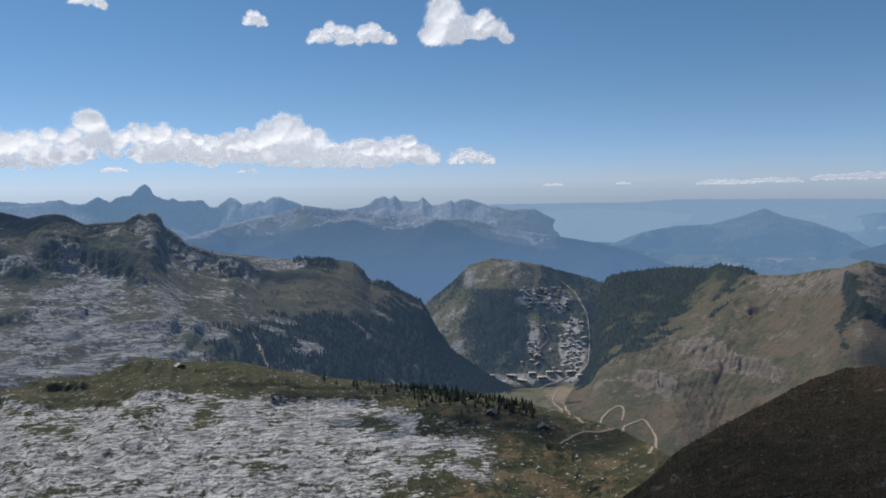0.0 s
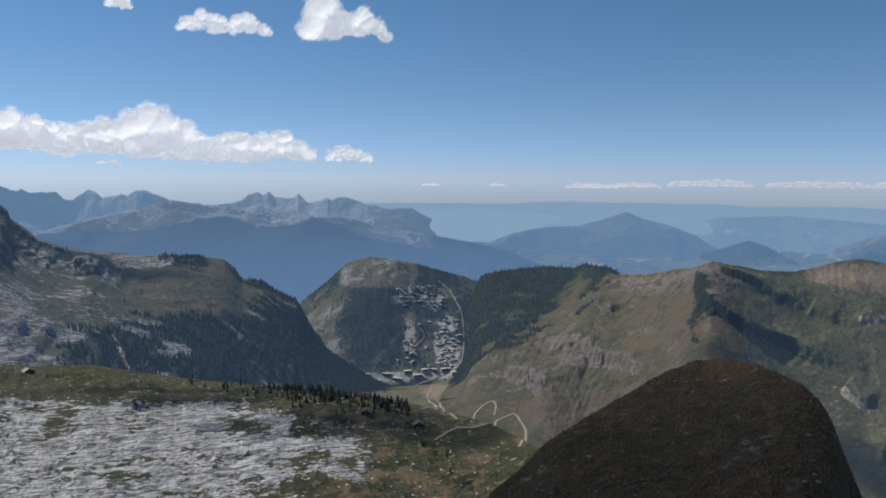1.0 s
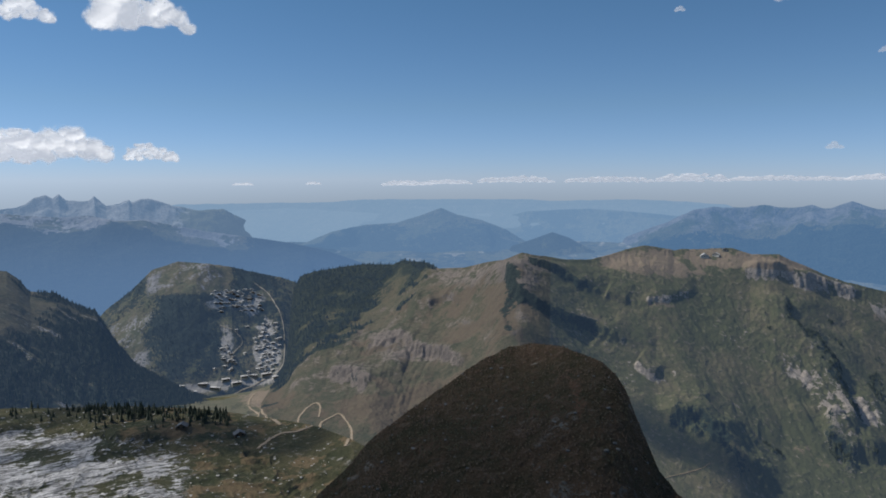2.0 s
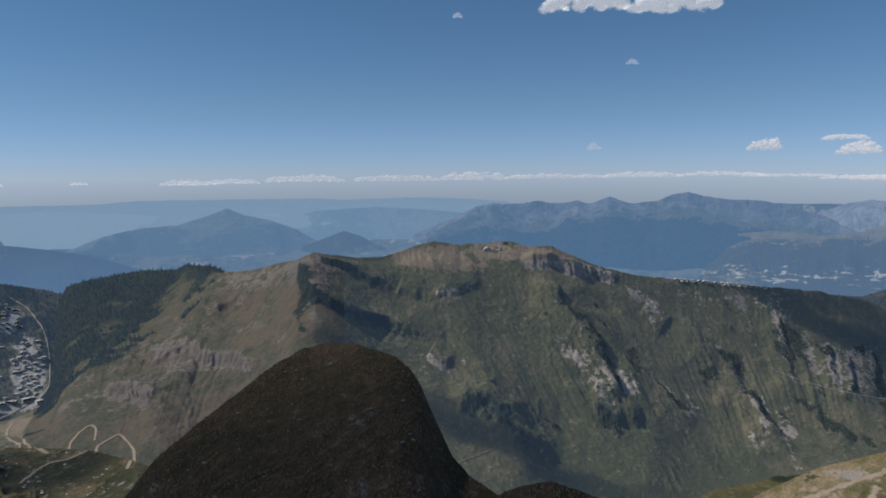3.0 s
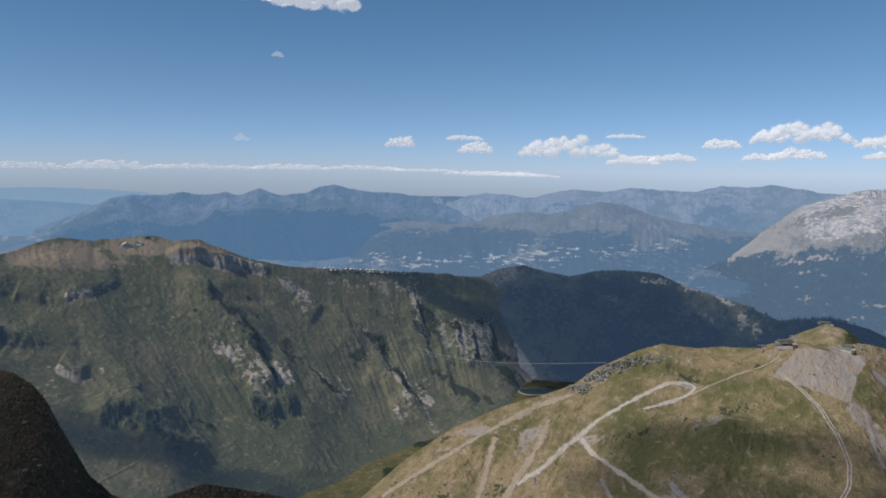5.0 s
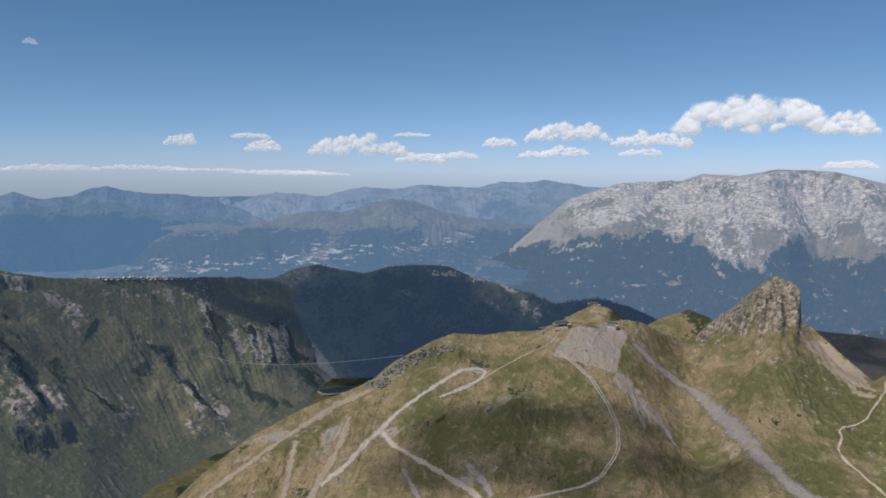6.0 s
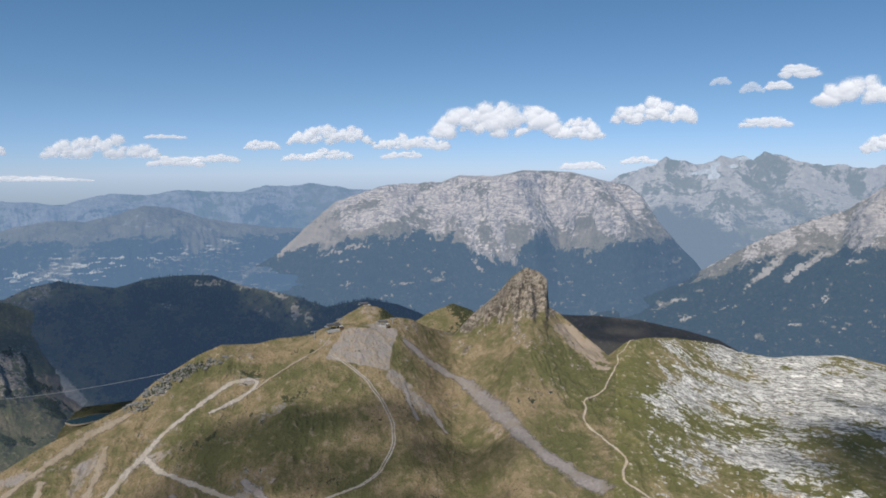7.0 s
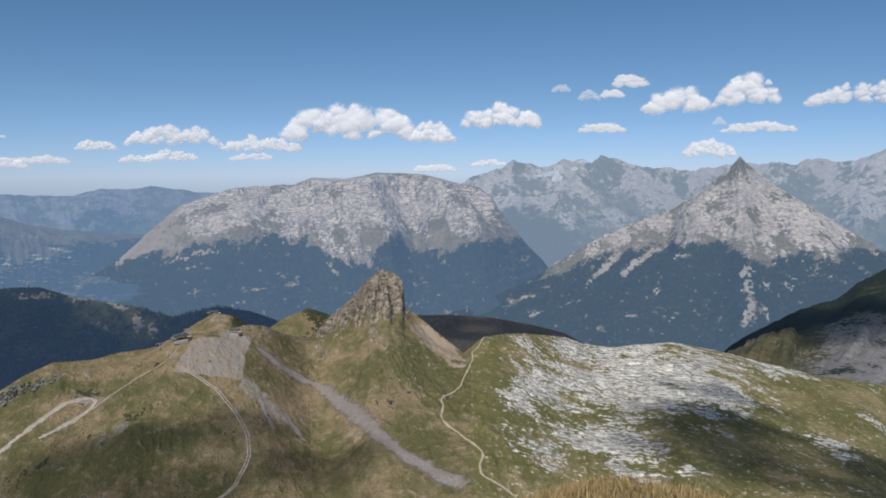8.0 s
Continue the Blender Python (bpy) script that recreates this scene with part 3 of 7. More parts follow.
DARK_WOOD = [(67, -8.71, 2000), (69.7, -8.41, 2008), (71.74, -8.48, 2013), (73.34, -7.77, 2018), (75.17, -7.46, 2023), (77, -7.92, 2028), (78.83, -8.23,
    2033), (80.65, -7.76, 2038), (82.92, -7.55, 2044), (85.61, -7.68, 2040), (87.4, -8.44, 2010), (89.61, -9.04, 1973), (91.78, -9.6, 1937),
    (94.34, -10.55, 1894), (96.39, -10.22, 1860), (97.6, -10.05, 1840), (99.98, -10.47, 1800), (101.93, -11.25, 1768), (103.46, -12.11, 1750)]
FLAINE_HILL = [(-3.97, -11.95, 2650), (-2.34, -10.65, 2650), (-1.17, -9.33, 2650), (0.69, -8, 2650), (2.08, -6.66, 2650), (3.9, -6.09, 2650), (5.26, -6.24,
    2650), (7.51, -6.56, 2650), (9.3, -7.05, 2650), (11.51, -7.57, 2650), (13.69, -8.42, 2650)]
LEFT_PLATEAU = [(-33.66, -1.24, 2102), (-31.75, -1.5, 2116), (-30.77, -1.81, 2123), (-30.11, -1.99, 2127), (-29.24, -1.79, 2134), (-28.54, -1.73, 2139), (-27.84,
    -1.88, 2144), (-27.15, -2.3, 2148), (-26.63, -2.61, 2152), (-24.78, -2.47, 2165), (-24.02, -2.46, 2171), (-23.43, -2.03, 2176), (-23.04, -1.83, 2178),
    (-22.66, -2.01, 2181), (-22.27, -1.81, 2184), (-21.88, -1.87, 2186), (-21.51, -2.26, 2189), (-21.34, -2.89, 2190), (-20.57, -3.43, 2195), (-19.81,
    -4.23, 2200)]
LEFT_PLATEAU += [(-17.8, -5.05, 2212), (-15.31, -5.42, 2226), (-11.88, -5.86, 2245), (-11.43, -5.66, 2248), (-8.34, -5.99, 2264), (-7.23, -6.15, 2271), (-6.57, -6.71,
    2274), (-5.92, -7.63, 2278), (-4.33, -7.9, 2287), (-3.66, -8.46, 2291), (-2.31, -9.22, 2292), (-1.85, -9.31, 2291), (-0.52, -11.81, 2211), (0.61,
    -13.39, 2143), (2.44, -14.65, 2034), (4.27, -15.83, 1924), (7.24, -17.1, 1746)]
NEAR_FIELD = [(-34.32, -11.36, 1050), (-32.39, -11.64, 1036), (-28.98, -12.11, 1007), (-25.33, -12.57, 976), (-23.19, -12.31, 957), (-20.64, -13.08, 935),
    (-16.49, -13.45, 898), (-13.06, -14.36, 868), (-8.62, -15.29, 828), (-4.06, -15.93, 787), (0.56, -16.47, 746), (5.18, -17.18, 715), (7.24,
    -17.57, 704), (9.74, -18.19, 690), (11.99, -18.64, 669), (14.21, -19.22, 646), (16.82, -20.27, 599), (19.39, -21.55, 560)]
DARK_HILL = [(13.2, -25.39, 85), (14.12, -24.06, 87), (16.41, -22.31, 91), (18.21, -20.54, 94), (20.44, -18.93, 97), (22.63, -17.5, 101), (25.21, -15.87, 105),
    (27.72, -14.25, 110), (29.76, -13.22, 113), (31.77, -12.89, 113), (33.75, -13.02, 109), (35.7, -13.61, 105), (37.22, -14.21, 102), (38.37, -15.23,
    100), (39.16, -16.46, 98), (39.91, -18.24, 96), (41.69, -21.81, 93), (43.15, -23.32, 89), (45.47, -24.55, 82), (47.36, -23.86, 77), (49.72, -23.39,
    73), (52.08, -23.95, 71), (55.38, -24.76, 67), (58.19, -25.67, 64)]

# ---------------------------------------------------------------- ground sheet
def build_ground():
    az = np.arange(0, 360, 0.5)
    r = np.concatenate([np.linspace(0.004, 8, 60), np.geomspace(8.4, 4960, 210)])
    A, R = az[:, None], r[None, :]
    rim = 2.1 + 1.85 * np.exp(-((A - 132) / 22.0) ** 2)
    z = np.interp(r, [0, 30, 110, 300, 450, 900, 1350, 1700, 2300, 2900, 3400, 3800, 4700, 4960],
                  [0, -30, -80, -240, -340, -465, -498, -500, -700, -690, -480, -420, -330, -178])[None, :] + 0 * A
    drop = np.maximum(R - rim, 0)
    near = -0.75 * np.maximum(drop - 0.4, 0) - 0.6 * np.minimum(drop, 0.4) ** 2
    z = np.where(R < 40, np.minimum(near, 0) * (1 - smooth(20, 40, R)) + z * smooth(20, 40, R), z)
    X, Y = R * np.sin(np.radians(A)), R * np.cos(np.radians(A))
    z = z + smooth(60, 300, R) * 10 * fbm(X / 160, Y / 160, 4, 5) + (R < 40) * 0.05 * fbm(X * 1.3, Y * 1.3, 8, 4)
    # the hollow of the lake
    lx, ly = 1609 * math.sin(radians(76.9)), 1609 * math.cos(radians(76.9))
    away = np.hypot(X - lx, Y - ly)
    z = z * smooth(60, 200, away) + (1 - smooth(60, 200, away)) * (-502.0 - 6 * smooth(60, 20, away))
    n = fbm(X / 90, Y / 90, 21, 5)
    masks = {"rock": smooth(0.15, 0.5, n) * 0.3, "wood": 0.6 * smooth(0.1, 0.4, -n) * (R > 900), "bare": 0 * n, "lush": 0 * n, "streak": 0 * n}
    P, cut = np.stack([X, Y, z], -1), int(np.searchsorted(r, 2900))
    top = int(np.searchsorted(r, 45))
    near_masks = dict(masks, rock=0.25 + 0.6 * fbm(X / 1.5, Y / 1.5, 61, 4))
    thing("summit", grid_mesh("summit", P[:, :top + 1], {k: m[:, :top + 1] + 0 * n[:, :top + 1] for k, m in near_masks.items()}, True), TURF,
          "grassy summit with stones where the viewer stands", "ground", kind="structure")
    thing("ground", grid_mesh("ground", P[:, top:cut + 1], {k: m[:, top:cut + 1] for k, m in masks.items()}, True), MEADOW,
          "grassy alpine ground falling from the summit to the valleys", "ground", kind="structure")
    n2 = fbm(X / 60, Y / 60, 31, 4)
    far_masks = {"rock": 0 * n, "wood": 0.5 + 0.5 * n, "bare": smooth(0.1, 0.4, n2 + 0.5 * n) + 0 * n, "streak": 0 * n}
    thing("ground", grid_mesh("plain", P[:, cut:], {k: m[:, cut:] for k, m in far_masks.items()}, True), PLAIN,
          "hazy blue plain with fields and towns reaching to the horizon", "ground", kind="structure")
    FIELDS["ground"] = (az, R + 0 * A, z - EYE_Z, masks)


GRASS, DRY, LIME, WOOD, DUST = (0.05, 0.056, 0.025), (0.12, 0.10, 0.05), (0.36, 0.36, 0.37), (0.016, 0.025, 0.018), (0.34, 0.30, 0.24)


def far(name, haze_glow, rock=(0.34, 0.34, 0.35), grass=(0.09, 0.10, 0.05), dry=(0.17, 0.15, 0.09), size=60.0, tint=HAZE_BLUE, low=0.0, bare=(0.42, 0.38, 0.3), crack=0.0, way=0.0):
    return land(name, grass, dry, rock, (0.026, 0.036, 0.03), bare, size, haze_glow, 0.9, tint, low=low, crack=crack, way=way)


TURF = land("summit_turf", (0.075, 0.078, 0.03), (0.2, 0.15, 0.07), (0.36, 0.35, 0.33), WOOD, DUST, 0.5, relief=0.6)
MEADOW = land("meadow", GRASS, DRY, LIME, WOOD, DUST, 9.0, relief=0.5)
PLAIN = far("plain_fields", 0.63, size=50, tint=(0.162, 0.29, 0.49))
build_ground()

# far ranges; each material glows blue as haze, more the farther it stands
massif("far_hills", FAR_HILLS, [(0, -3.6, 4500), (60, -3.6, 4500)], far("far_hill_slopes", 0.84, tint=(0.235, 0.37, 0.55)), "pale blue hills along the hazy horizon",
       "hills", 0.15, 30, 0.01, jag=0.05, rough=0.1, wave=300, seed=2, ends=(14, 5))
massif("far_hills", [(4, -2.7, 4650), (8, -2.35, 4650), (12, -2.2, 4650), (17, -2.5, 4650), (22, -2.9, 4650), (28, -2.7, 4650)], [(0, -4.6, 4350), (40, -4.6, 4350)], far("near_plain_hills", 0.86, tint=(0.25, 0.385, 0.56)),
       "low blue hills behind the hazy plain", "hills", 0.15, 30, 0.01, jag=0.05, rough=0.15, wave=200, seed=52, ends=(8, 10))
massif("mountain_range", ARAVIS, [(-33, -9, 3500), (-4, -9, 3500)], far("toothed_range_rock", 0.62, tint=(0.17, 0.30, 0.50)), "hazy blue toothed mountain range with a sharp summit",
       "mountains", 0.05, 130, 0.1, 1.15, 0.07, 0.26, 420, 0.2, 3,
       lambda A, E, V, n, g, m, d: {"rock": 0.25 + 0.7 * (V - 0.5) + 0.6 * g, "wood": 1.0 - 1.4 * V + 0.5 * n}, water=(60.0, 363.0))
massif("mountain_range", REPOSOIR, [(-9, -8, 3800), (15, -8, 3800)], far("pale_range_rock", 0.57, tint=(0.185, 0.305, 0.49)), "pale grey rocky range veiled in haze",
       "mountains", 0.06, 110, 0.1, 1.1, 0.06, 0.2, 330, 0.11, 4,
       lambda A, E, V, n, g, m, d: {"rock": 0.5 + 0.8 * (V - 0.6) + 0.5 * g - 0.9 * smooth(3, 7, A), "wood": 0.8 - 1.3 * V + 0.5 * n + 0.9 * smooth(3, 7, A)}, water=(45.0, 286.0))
massif("mountain", SALLES, [(-26, -12, 2900), (20, -12, 2900)], far("hazy_broad_mountain", 0.46, tint=(0.13, 0.24, 0.43), low=0.28, size=26), "broad blue-shaded mountain with a pale rocky rim and forest below",
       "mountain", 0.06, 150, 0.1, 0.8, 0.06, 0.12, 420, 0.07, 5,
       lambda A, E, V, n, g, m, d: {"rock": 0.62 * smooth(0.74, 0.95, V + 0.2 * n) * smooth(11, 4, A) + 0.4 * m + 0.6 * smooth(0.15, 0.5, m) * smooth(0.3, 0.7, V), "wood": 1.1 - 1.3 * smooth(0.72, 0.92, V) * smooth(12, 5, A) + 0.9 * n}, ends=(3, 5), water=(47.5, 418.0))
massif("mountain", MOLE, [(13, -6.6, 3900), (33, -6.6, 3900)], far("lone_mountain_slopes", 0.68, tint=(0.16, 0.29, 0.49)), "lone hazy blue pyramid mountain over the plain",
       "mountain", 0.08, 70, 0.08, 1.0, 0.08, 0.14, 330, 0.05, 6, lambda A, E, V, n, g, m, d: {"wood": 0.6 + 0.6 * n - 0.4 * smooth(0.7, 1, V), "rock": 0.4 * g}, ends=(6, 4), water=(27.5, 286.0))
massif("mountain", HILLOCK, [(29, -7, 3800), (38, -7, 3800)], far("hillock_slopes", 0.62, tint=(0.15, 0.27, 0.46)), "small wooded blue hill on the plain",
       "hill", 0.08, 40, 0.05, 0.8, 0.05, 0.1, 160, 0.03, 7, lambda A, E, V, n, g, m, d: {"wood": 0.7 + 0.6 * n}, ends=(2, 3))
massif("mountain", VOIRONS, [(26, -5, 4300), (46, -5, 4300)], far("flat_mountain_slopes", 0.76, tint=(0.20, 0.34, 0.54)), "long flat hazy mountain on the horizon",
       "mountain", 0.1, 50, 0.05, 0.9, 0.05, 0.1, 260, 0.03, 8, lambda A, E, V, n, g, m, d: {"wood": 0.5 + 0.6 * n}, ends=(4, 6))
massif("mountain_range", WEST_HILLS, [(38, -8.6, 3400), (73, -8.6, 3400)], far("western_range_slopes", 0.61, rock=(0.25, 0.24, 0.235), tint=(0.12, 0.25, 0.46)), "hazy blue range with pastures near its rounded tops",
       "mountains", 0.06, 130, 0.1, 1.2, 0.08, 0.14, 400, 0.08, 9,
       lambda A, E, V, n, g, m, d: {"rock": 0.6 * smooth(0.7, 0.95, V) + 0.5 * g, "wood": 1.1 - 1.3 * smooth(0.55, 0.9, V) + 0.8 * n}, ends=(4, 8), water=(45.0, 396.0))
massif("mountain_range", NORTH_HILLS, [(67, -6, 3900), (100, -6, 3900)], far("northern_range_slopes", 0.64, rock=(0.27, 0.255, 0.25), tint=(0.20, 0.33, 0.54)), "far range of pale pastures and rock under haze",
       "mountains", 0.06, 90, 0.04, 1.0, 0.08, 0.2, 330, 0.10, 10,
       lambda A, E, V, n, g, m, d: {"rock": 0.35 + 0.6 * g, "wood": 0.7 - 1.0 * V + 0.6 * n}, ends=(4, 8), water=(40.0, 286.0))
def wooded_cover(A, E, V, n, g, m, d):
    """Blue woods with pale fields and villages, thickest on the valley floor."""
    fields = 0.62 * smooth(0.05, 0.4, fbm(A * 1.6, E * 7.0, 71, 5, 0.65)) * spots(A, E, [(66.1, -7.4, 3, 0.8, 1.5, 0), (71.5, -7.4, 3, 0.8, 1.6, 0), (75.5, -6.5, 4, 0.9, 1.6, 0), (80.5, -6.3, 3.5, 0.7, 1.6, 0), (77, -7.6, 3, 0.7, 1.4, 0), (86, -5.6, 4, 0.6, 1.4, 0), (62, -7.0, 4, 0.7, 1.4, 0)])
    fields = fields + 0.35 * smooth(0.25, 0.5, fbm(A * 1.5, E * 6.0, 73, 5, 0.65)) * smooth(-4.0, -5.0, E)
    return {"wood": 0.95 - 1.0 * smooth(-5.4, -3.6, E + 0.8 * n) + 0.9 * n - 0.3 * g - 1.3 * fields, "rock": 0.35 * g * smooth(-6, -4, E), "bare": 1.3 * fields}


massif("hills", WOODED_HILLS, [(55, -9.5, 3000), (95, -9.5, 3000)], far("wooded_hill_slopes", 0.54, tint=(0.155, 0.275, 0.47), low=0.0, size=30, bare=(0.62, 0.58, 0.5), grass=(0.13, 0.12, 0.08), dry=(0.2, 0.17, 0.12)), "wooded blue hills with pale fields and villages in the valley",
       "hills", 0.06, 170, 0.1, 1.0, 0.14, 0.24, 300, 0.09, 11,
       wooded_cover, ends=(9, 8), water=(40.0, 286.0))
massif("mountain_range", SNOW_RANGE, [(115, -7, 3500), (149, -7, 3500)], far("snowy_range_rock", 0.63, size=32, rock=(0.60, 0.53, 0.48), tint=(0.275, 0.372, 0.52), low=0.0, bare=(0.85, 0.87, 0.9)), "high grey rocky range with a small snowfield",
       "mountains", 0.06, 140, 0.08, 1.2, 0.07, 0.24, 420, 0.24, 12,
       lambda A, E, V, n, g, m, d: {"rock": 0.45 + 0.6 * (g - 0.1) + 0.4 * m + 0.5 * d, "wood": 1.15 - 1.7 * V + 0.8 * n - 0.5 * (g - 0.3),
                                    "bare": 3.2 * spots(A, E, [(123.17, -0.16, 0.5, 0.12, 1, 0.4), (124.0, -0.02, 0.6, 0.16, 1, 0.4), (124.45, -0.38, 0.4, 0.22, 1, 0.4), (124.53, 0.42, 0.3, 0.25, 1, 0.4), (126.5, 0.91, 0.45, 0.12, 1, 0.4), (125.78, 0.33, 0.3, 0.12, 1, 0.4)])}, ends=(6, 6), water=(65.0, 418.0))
# the height of the last trees along the limestone mountain
TREE_LINE = ((86, 90.4, 94.5, 96.8, 98.6, 101.5, 104.5, 106.5, 109.3, 111.6, 114.8, 119.2, 123.6), (-7.5, -6.7, -6.8, -5.7, -5.6, -5.0, -5.0, -7.2, -7.6, -5.2, -6.4, -5.9, -4.3))
# scree tongues and clearings in the forest
CLEARINGS = [(92.9, -5.2, 1.00, 1.06, 1.2, 1.54), (96.1, -6.0, 0.80, 0.61, 1.1, 4.10), (106.7, -7.6, 0.30, 0.78, 1.4, -1.04), (107.5, -6.7, 0.30, 0.77, 1.4, -0.86), (109.1, -6.8, 0.30, 0.78, 1.4, -1.15), (100.4, -8.9, 0.70, 0.15, 1.5, 6.59), (103.4, -8.5, 0.70, 0.15, 1.2, 0.00), (99.0, -9.8, 0.50, 0.15, 1.1, 0.00), (96.1, -6.8, 0.60, 0.25, 1.0, 3.34), (105.0, -5.3, 0.50, 0.58, 1.0, 1.05), (87.8, -4.9, 0.60, 0.15, 1.1, 6.32), (89.2, -6.5, 0.30, 0.15, 1.2, 2.17)]
# spurs and ledges of the limestone mountain
KARST_RIBS = [([(107.4, -1.8), (108.1, -4.3), (109.0, -6.5), (110.6, -7.9)], 60, 1.0, 1.6, 0, 0.5),
    ([(109.2, -2.0), (110.8, -4.3), (112.1, -6.5)], 45, 0.8, 1.3, 0, 0.5),
    ([(105.6, -2.9), (106.5, -5.6), (107.6, -8.3)], 40, 0.7, 1.3, 0.2, 0.4),
    ([(113.9, -1.1), (116.1, -3.1), (117.6, -5.1), (120.0, -7.7)], 55, 0.9, 1.6, 0.2, 0.4),
    ([(112.8, -2.5), (114.4, -4.7), (114.8, -7.3)], 35, 0.7, 1.3, 0.3, 0.3),
    ([(101.8, -1.7), (99.9, -3.8), (97.2, -5.1)], 28, 0.6, 1.2, 0, 0.5),
    ([(93.7, -3.2), (95.5, -1.7), (99.1, -1.3), (102.7, -0.8)], 22, 0.35, 1.0, 0, 0.6),
    ([(99.5, -3.1), (102.7, -2.2), (105.8, -1.5)], 24, 0.35, 1.0, 0, 0.6),
    ([(95.4, -4.1), (98.1, -4.0), (101.3, -3.5)], 20, 0.3, 1.0, 0, 0.6),
    ([(109.0, -1.1), (111.2, -0.9), (113.4, -1.8)], 20, 0.3, 1.0, 0.2, 0.4)]
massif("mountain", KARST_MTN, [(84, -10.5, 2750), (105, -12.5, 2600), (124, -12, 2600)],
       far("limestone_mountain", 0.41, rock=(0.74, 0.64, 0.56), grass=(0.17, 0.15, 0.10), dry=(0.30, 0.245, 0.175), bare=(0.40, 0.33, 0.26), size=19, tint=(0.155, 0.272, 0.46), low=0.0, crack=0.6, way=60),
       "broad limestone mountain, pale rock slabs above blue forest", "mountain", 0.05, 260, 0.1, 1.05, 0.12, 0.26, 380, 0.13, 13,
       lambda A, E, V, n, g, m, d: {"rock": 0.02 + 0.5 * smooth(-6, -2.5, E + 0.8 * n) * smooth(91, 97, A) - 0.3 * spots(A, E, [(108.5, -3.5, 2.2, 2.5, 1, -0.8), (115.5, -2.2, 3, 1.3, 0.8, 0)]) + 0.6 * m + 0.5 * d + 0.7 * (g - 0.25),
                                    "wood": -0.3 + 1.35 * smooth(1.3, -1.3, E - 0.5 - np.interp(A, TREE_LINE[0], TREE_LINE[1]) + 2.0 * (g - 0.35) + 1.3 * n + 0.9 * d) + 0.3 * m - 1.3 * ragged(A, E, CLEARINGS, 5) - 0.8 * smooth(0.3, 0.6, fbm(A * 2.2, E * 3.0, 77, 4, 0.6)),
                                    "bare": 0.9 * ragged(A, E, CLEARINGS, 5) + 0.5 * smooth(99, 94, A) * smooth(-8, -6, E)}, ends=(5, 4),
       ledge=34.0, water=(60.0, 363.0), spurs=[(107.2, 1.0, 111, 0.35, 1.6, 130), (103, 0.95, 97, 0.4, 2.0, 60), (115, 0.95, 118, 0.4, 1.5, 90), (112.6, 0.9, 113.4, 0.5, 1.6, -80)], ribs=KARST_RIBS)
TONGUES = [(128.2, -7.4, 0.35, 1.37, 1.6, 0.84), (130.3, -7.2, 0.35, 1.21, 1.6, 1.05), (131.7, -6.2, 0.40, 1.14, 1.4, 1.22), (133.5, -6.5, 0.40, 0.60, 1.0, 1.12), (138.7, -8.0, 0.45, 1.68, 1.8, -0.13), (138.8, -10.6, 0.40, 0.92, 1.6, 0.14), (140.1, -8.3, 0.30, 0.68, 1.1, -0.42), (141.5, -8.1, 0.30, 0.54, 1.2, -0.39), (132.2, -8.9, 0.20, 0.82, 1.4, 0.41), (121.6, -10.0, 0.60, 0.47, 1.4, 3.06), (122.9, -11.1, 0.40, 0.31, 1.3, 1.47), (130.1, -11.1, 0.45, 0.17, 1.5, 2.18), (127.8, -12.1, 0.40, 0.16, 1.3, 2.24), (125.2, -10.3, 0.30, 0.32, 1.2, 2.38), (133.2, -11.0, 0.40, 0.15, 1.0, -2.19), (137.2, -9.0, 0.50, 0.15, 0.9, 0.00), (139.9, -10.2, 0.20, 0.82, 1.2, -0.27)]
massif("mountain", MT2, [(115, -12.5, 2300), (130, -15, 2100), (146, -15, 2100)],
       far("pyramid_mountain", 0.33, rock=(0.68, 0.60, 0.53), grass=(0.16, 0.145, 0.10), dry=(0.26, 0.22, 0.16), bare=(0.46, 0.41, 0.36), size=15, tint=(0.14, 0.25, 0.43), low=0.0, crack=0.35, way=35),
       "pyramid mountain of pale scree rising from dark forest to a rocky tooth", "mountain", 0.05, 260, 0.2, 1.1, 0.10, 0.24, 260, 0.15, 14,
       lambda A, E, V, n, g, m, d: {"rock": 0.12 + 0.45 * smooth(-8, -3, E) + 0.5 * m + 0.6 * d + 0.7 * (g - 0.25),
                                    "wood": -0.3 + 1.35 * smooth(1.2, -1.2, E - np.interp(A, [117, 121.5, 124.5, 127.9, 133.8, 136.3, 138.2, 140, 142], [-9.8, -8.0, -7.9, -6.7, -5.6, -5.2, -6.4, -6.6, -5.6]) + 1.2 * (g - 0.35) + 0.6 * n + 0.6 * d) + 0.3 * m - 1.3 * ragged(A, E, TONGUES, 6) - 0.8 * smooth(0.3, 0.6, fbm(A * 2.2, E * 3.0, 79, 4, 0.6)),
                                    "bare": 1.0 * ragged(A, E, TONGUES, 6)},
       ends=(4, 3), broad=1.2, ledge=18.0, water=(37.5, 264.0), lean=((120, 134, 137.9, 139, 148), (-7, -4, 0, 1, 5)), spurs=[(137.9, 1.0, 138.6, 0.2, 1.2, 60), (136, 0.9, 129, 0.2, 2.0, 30)])

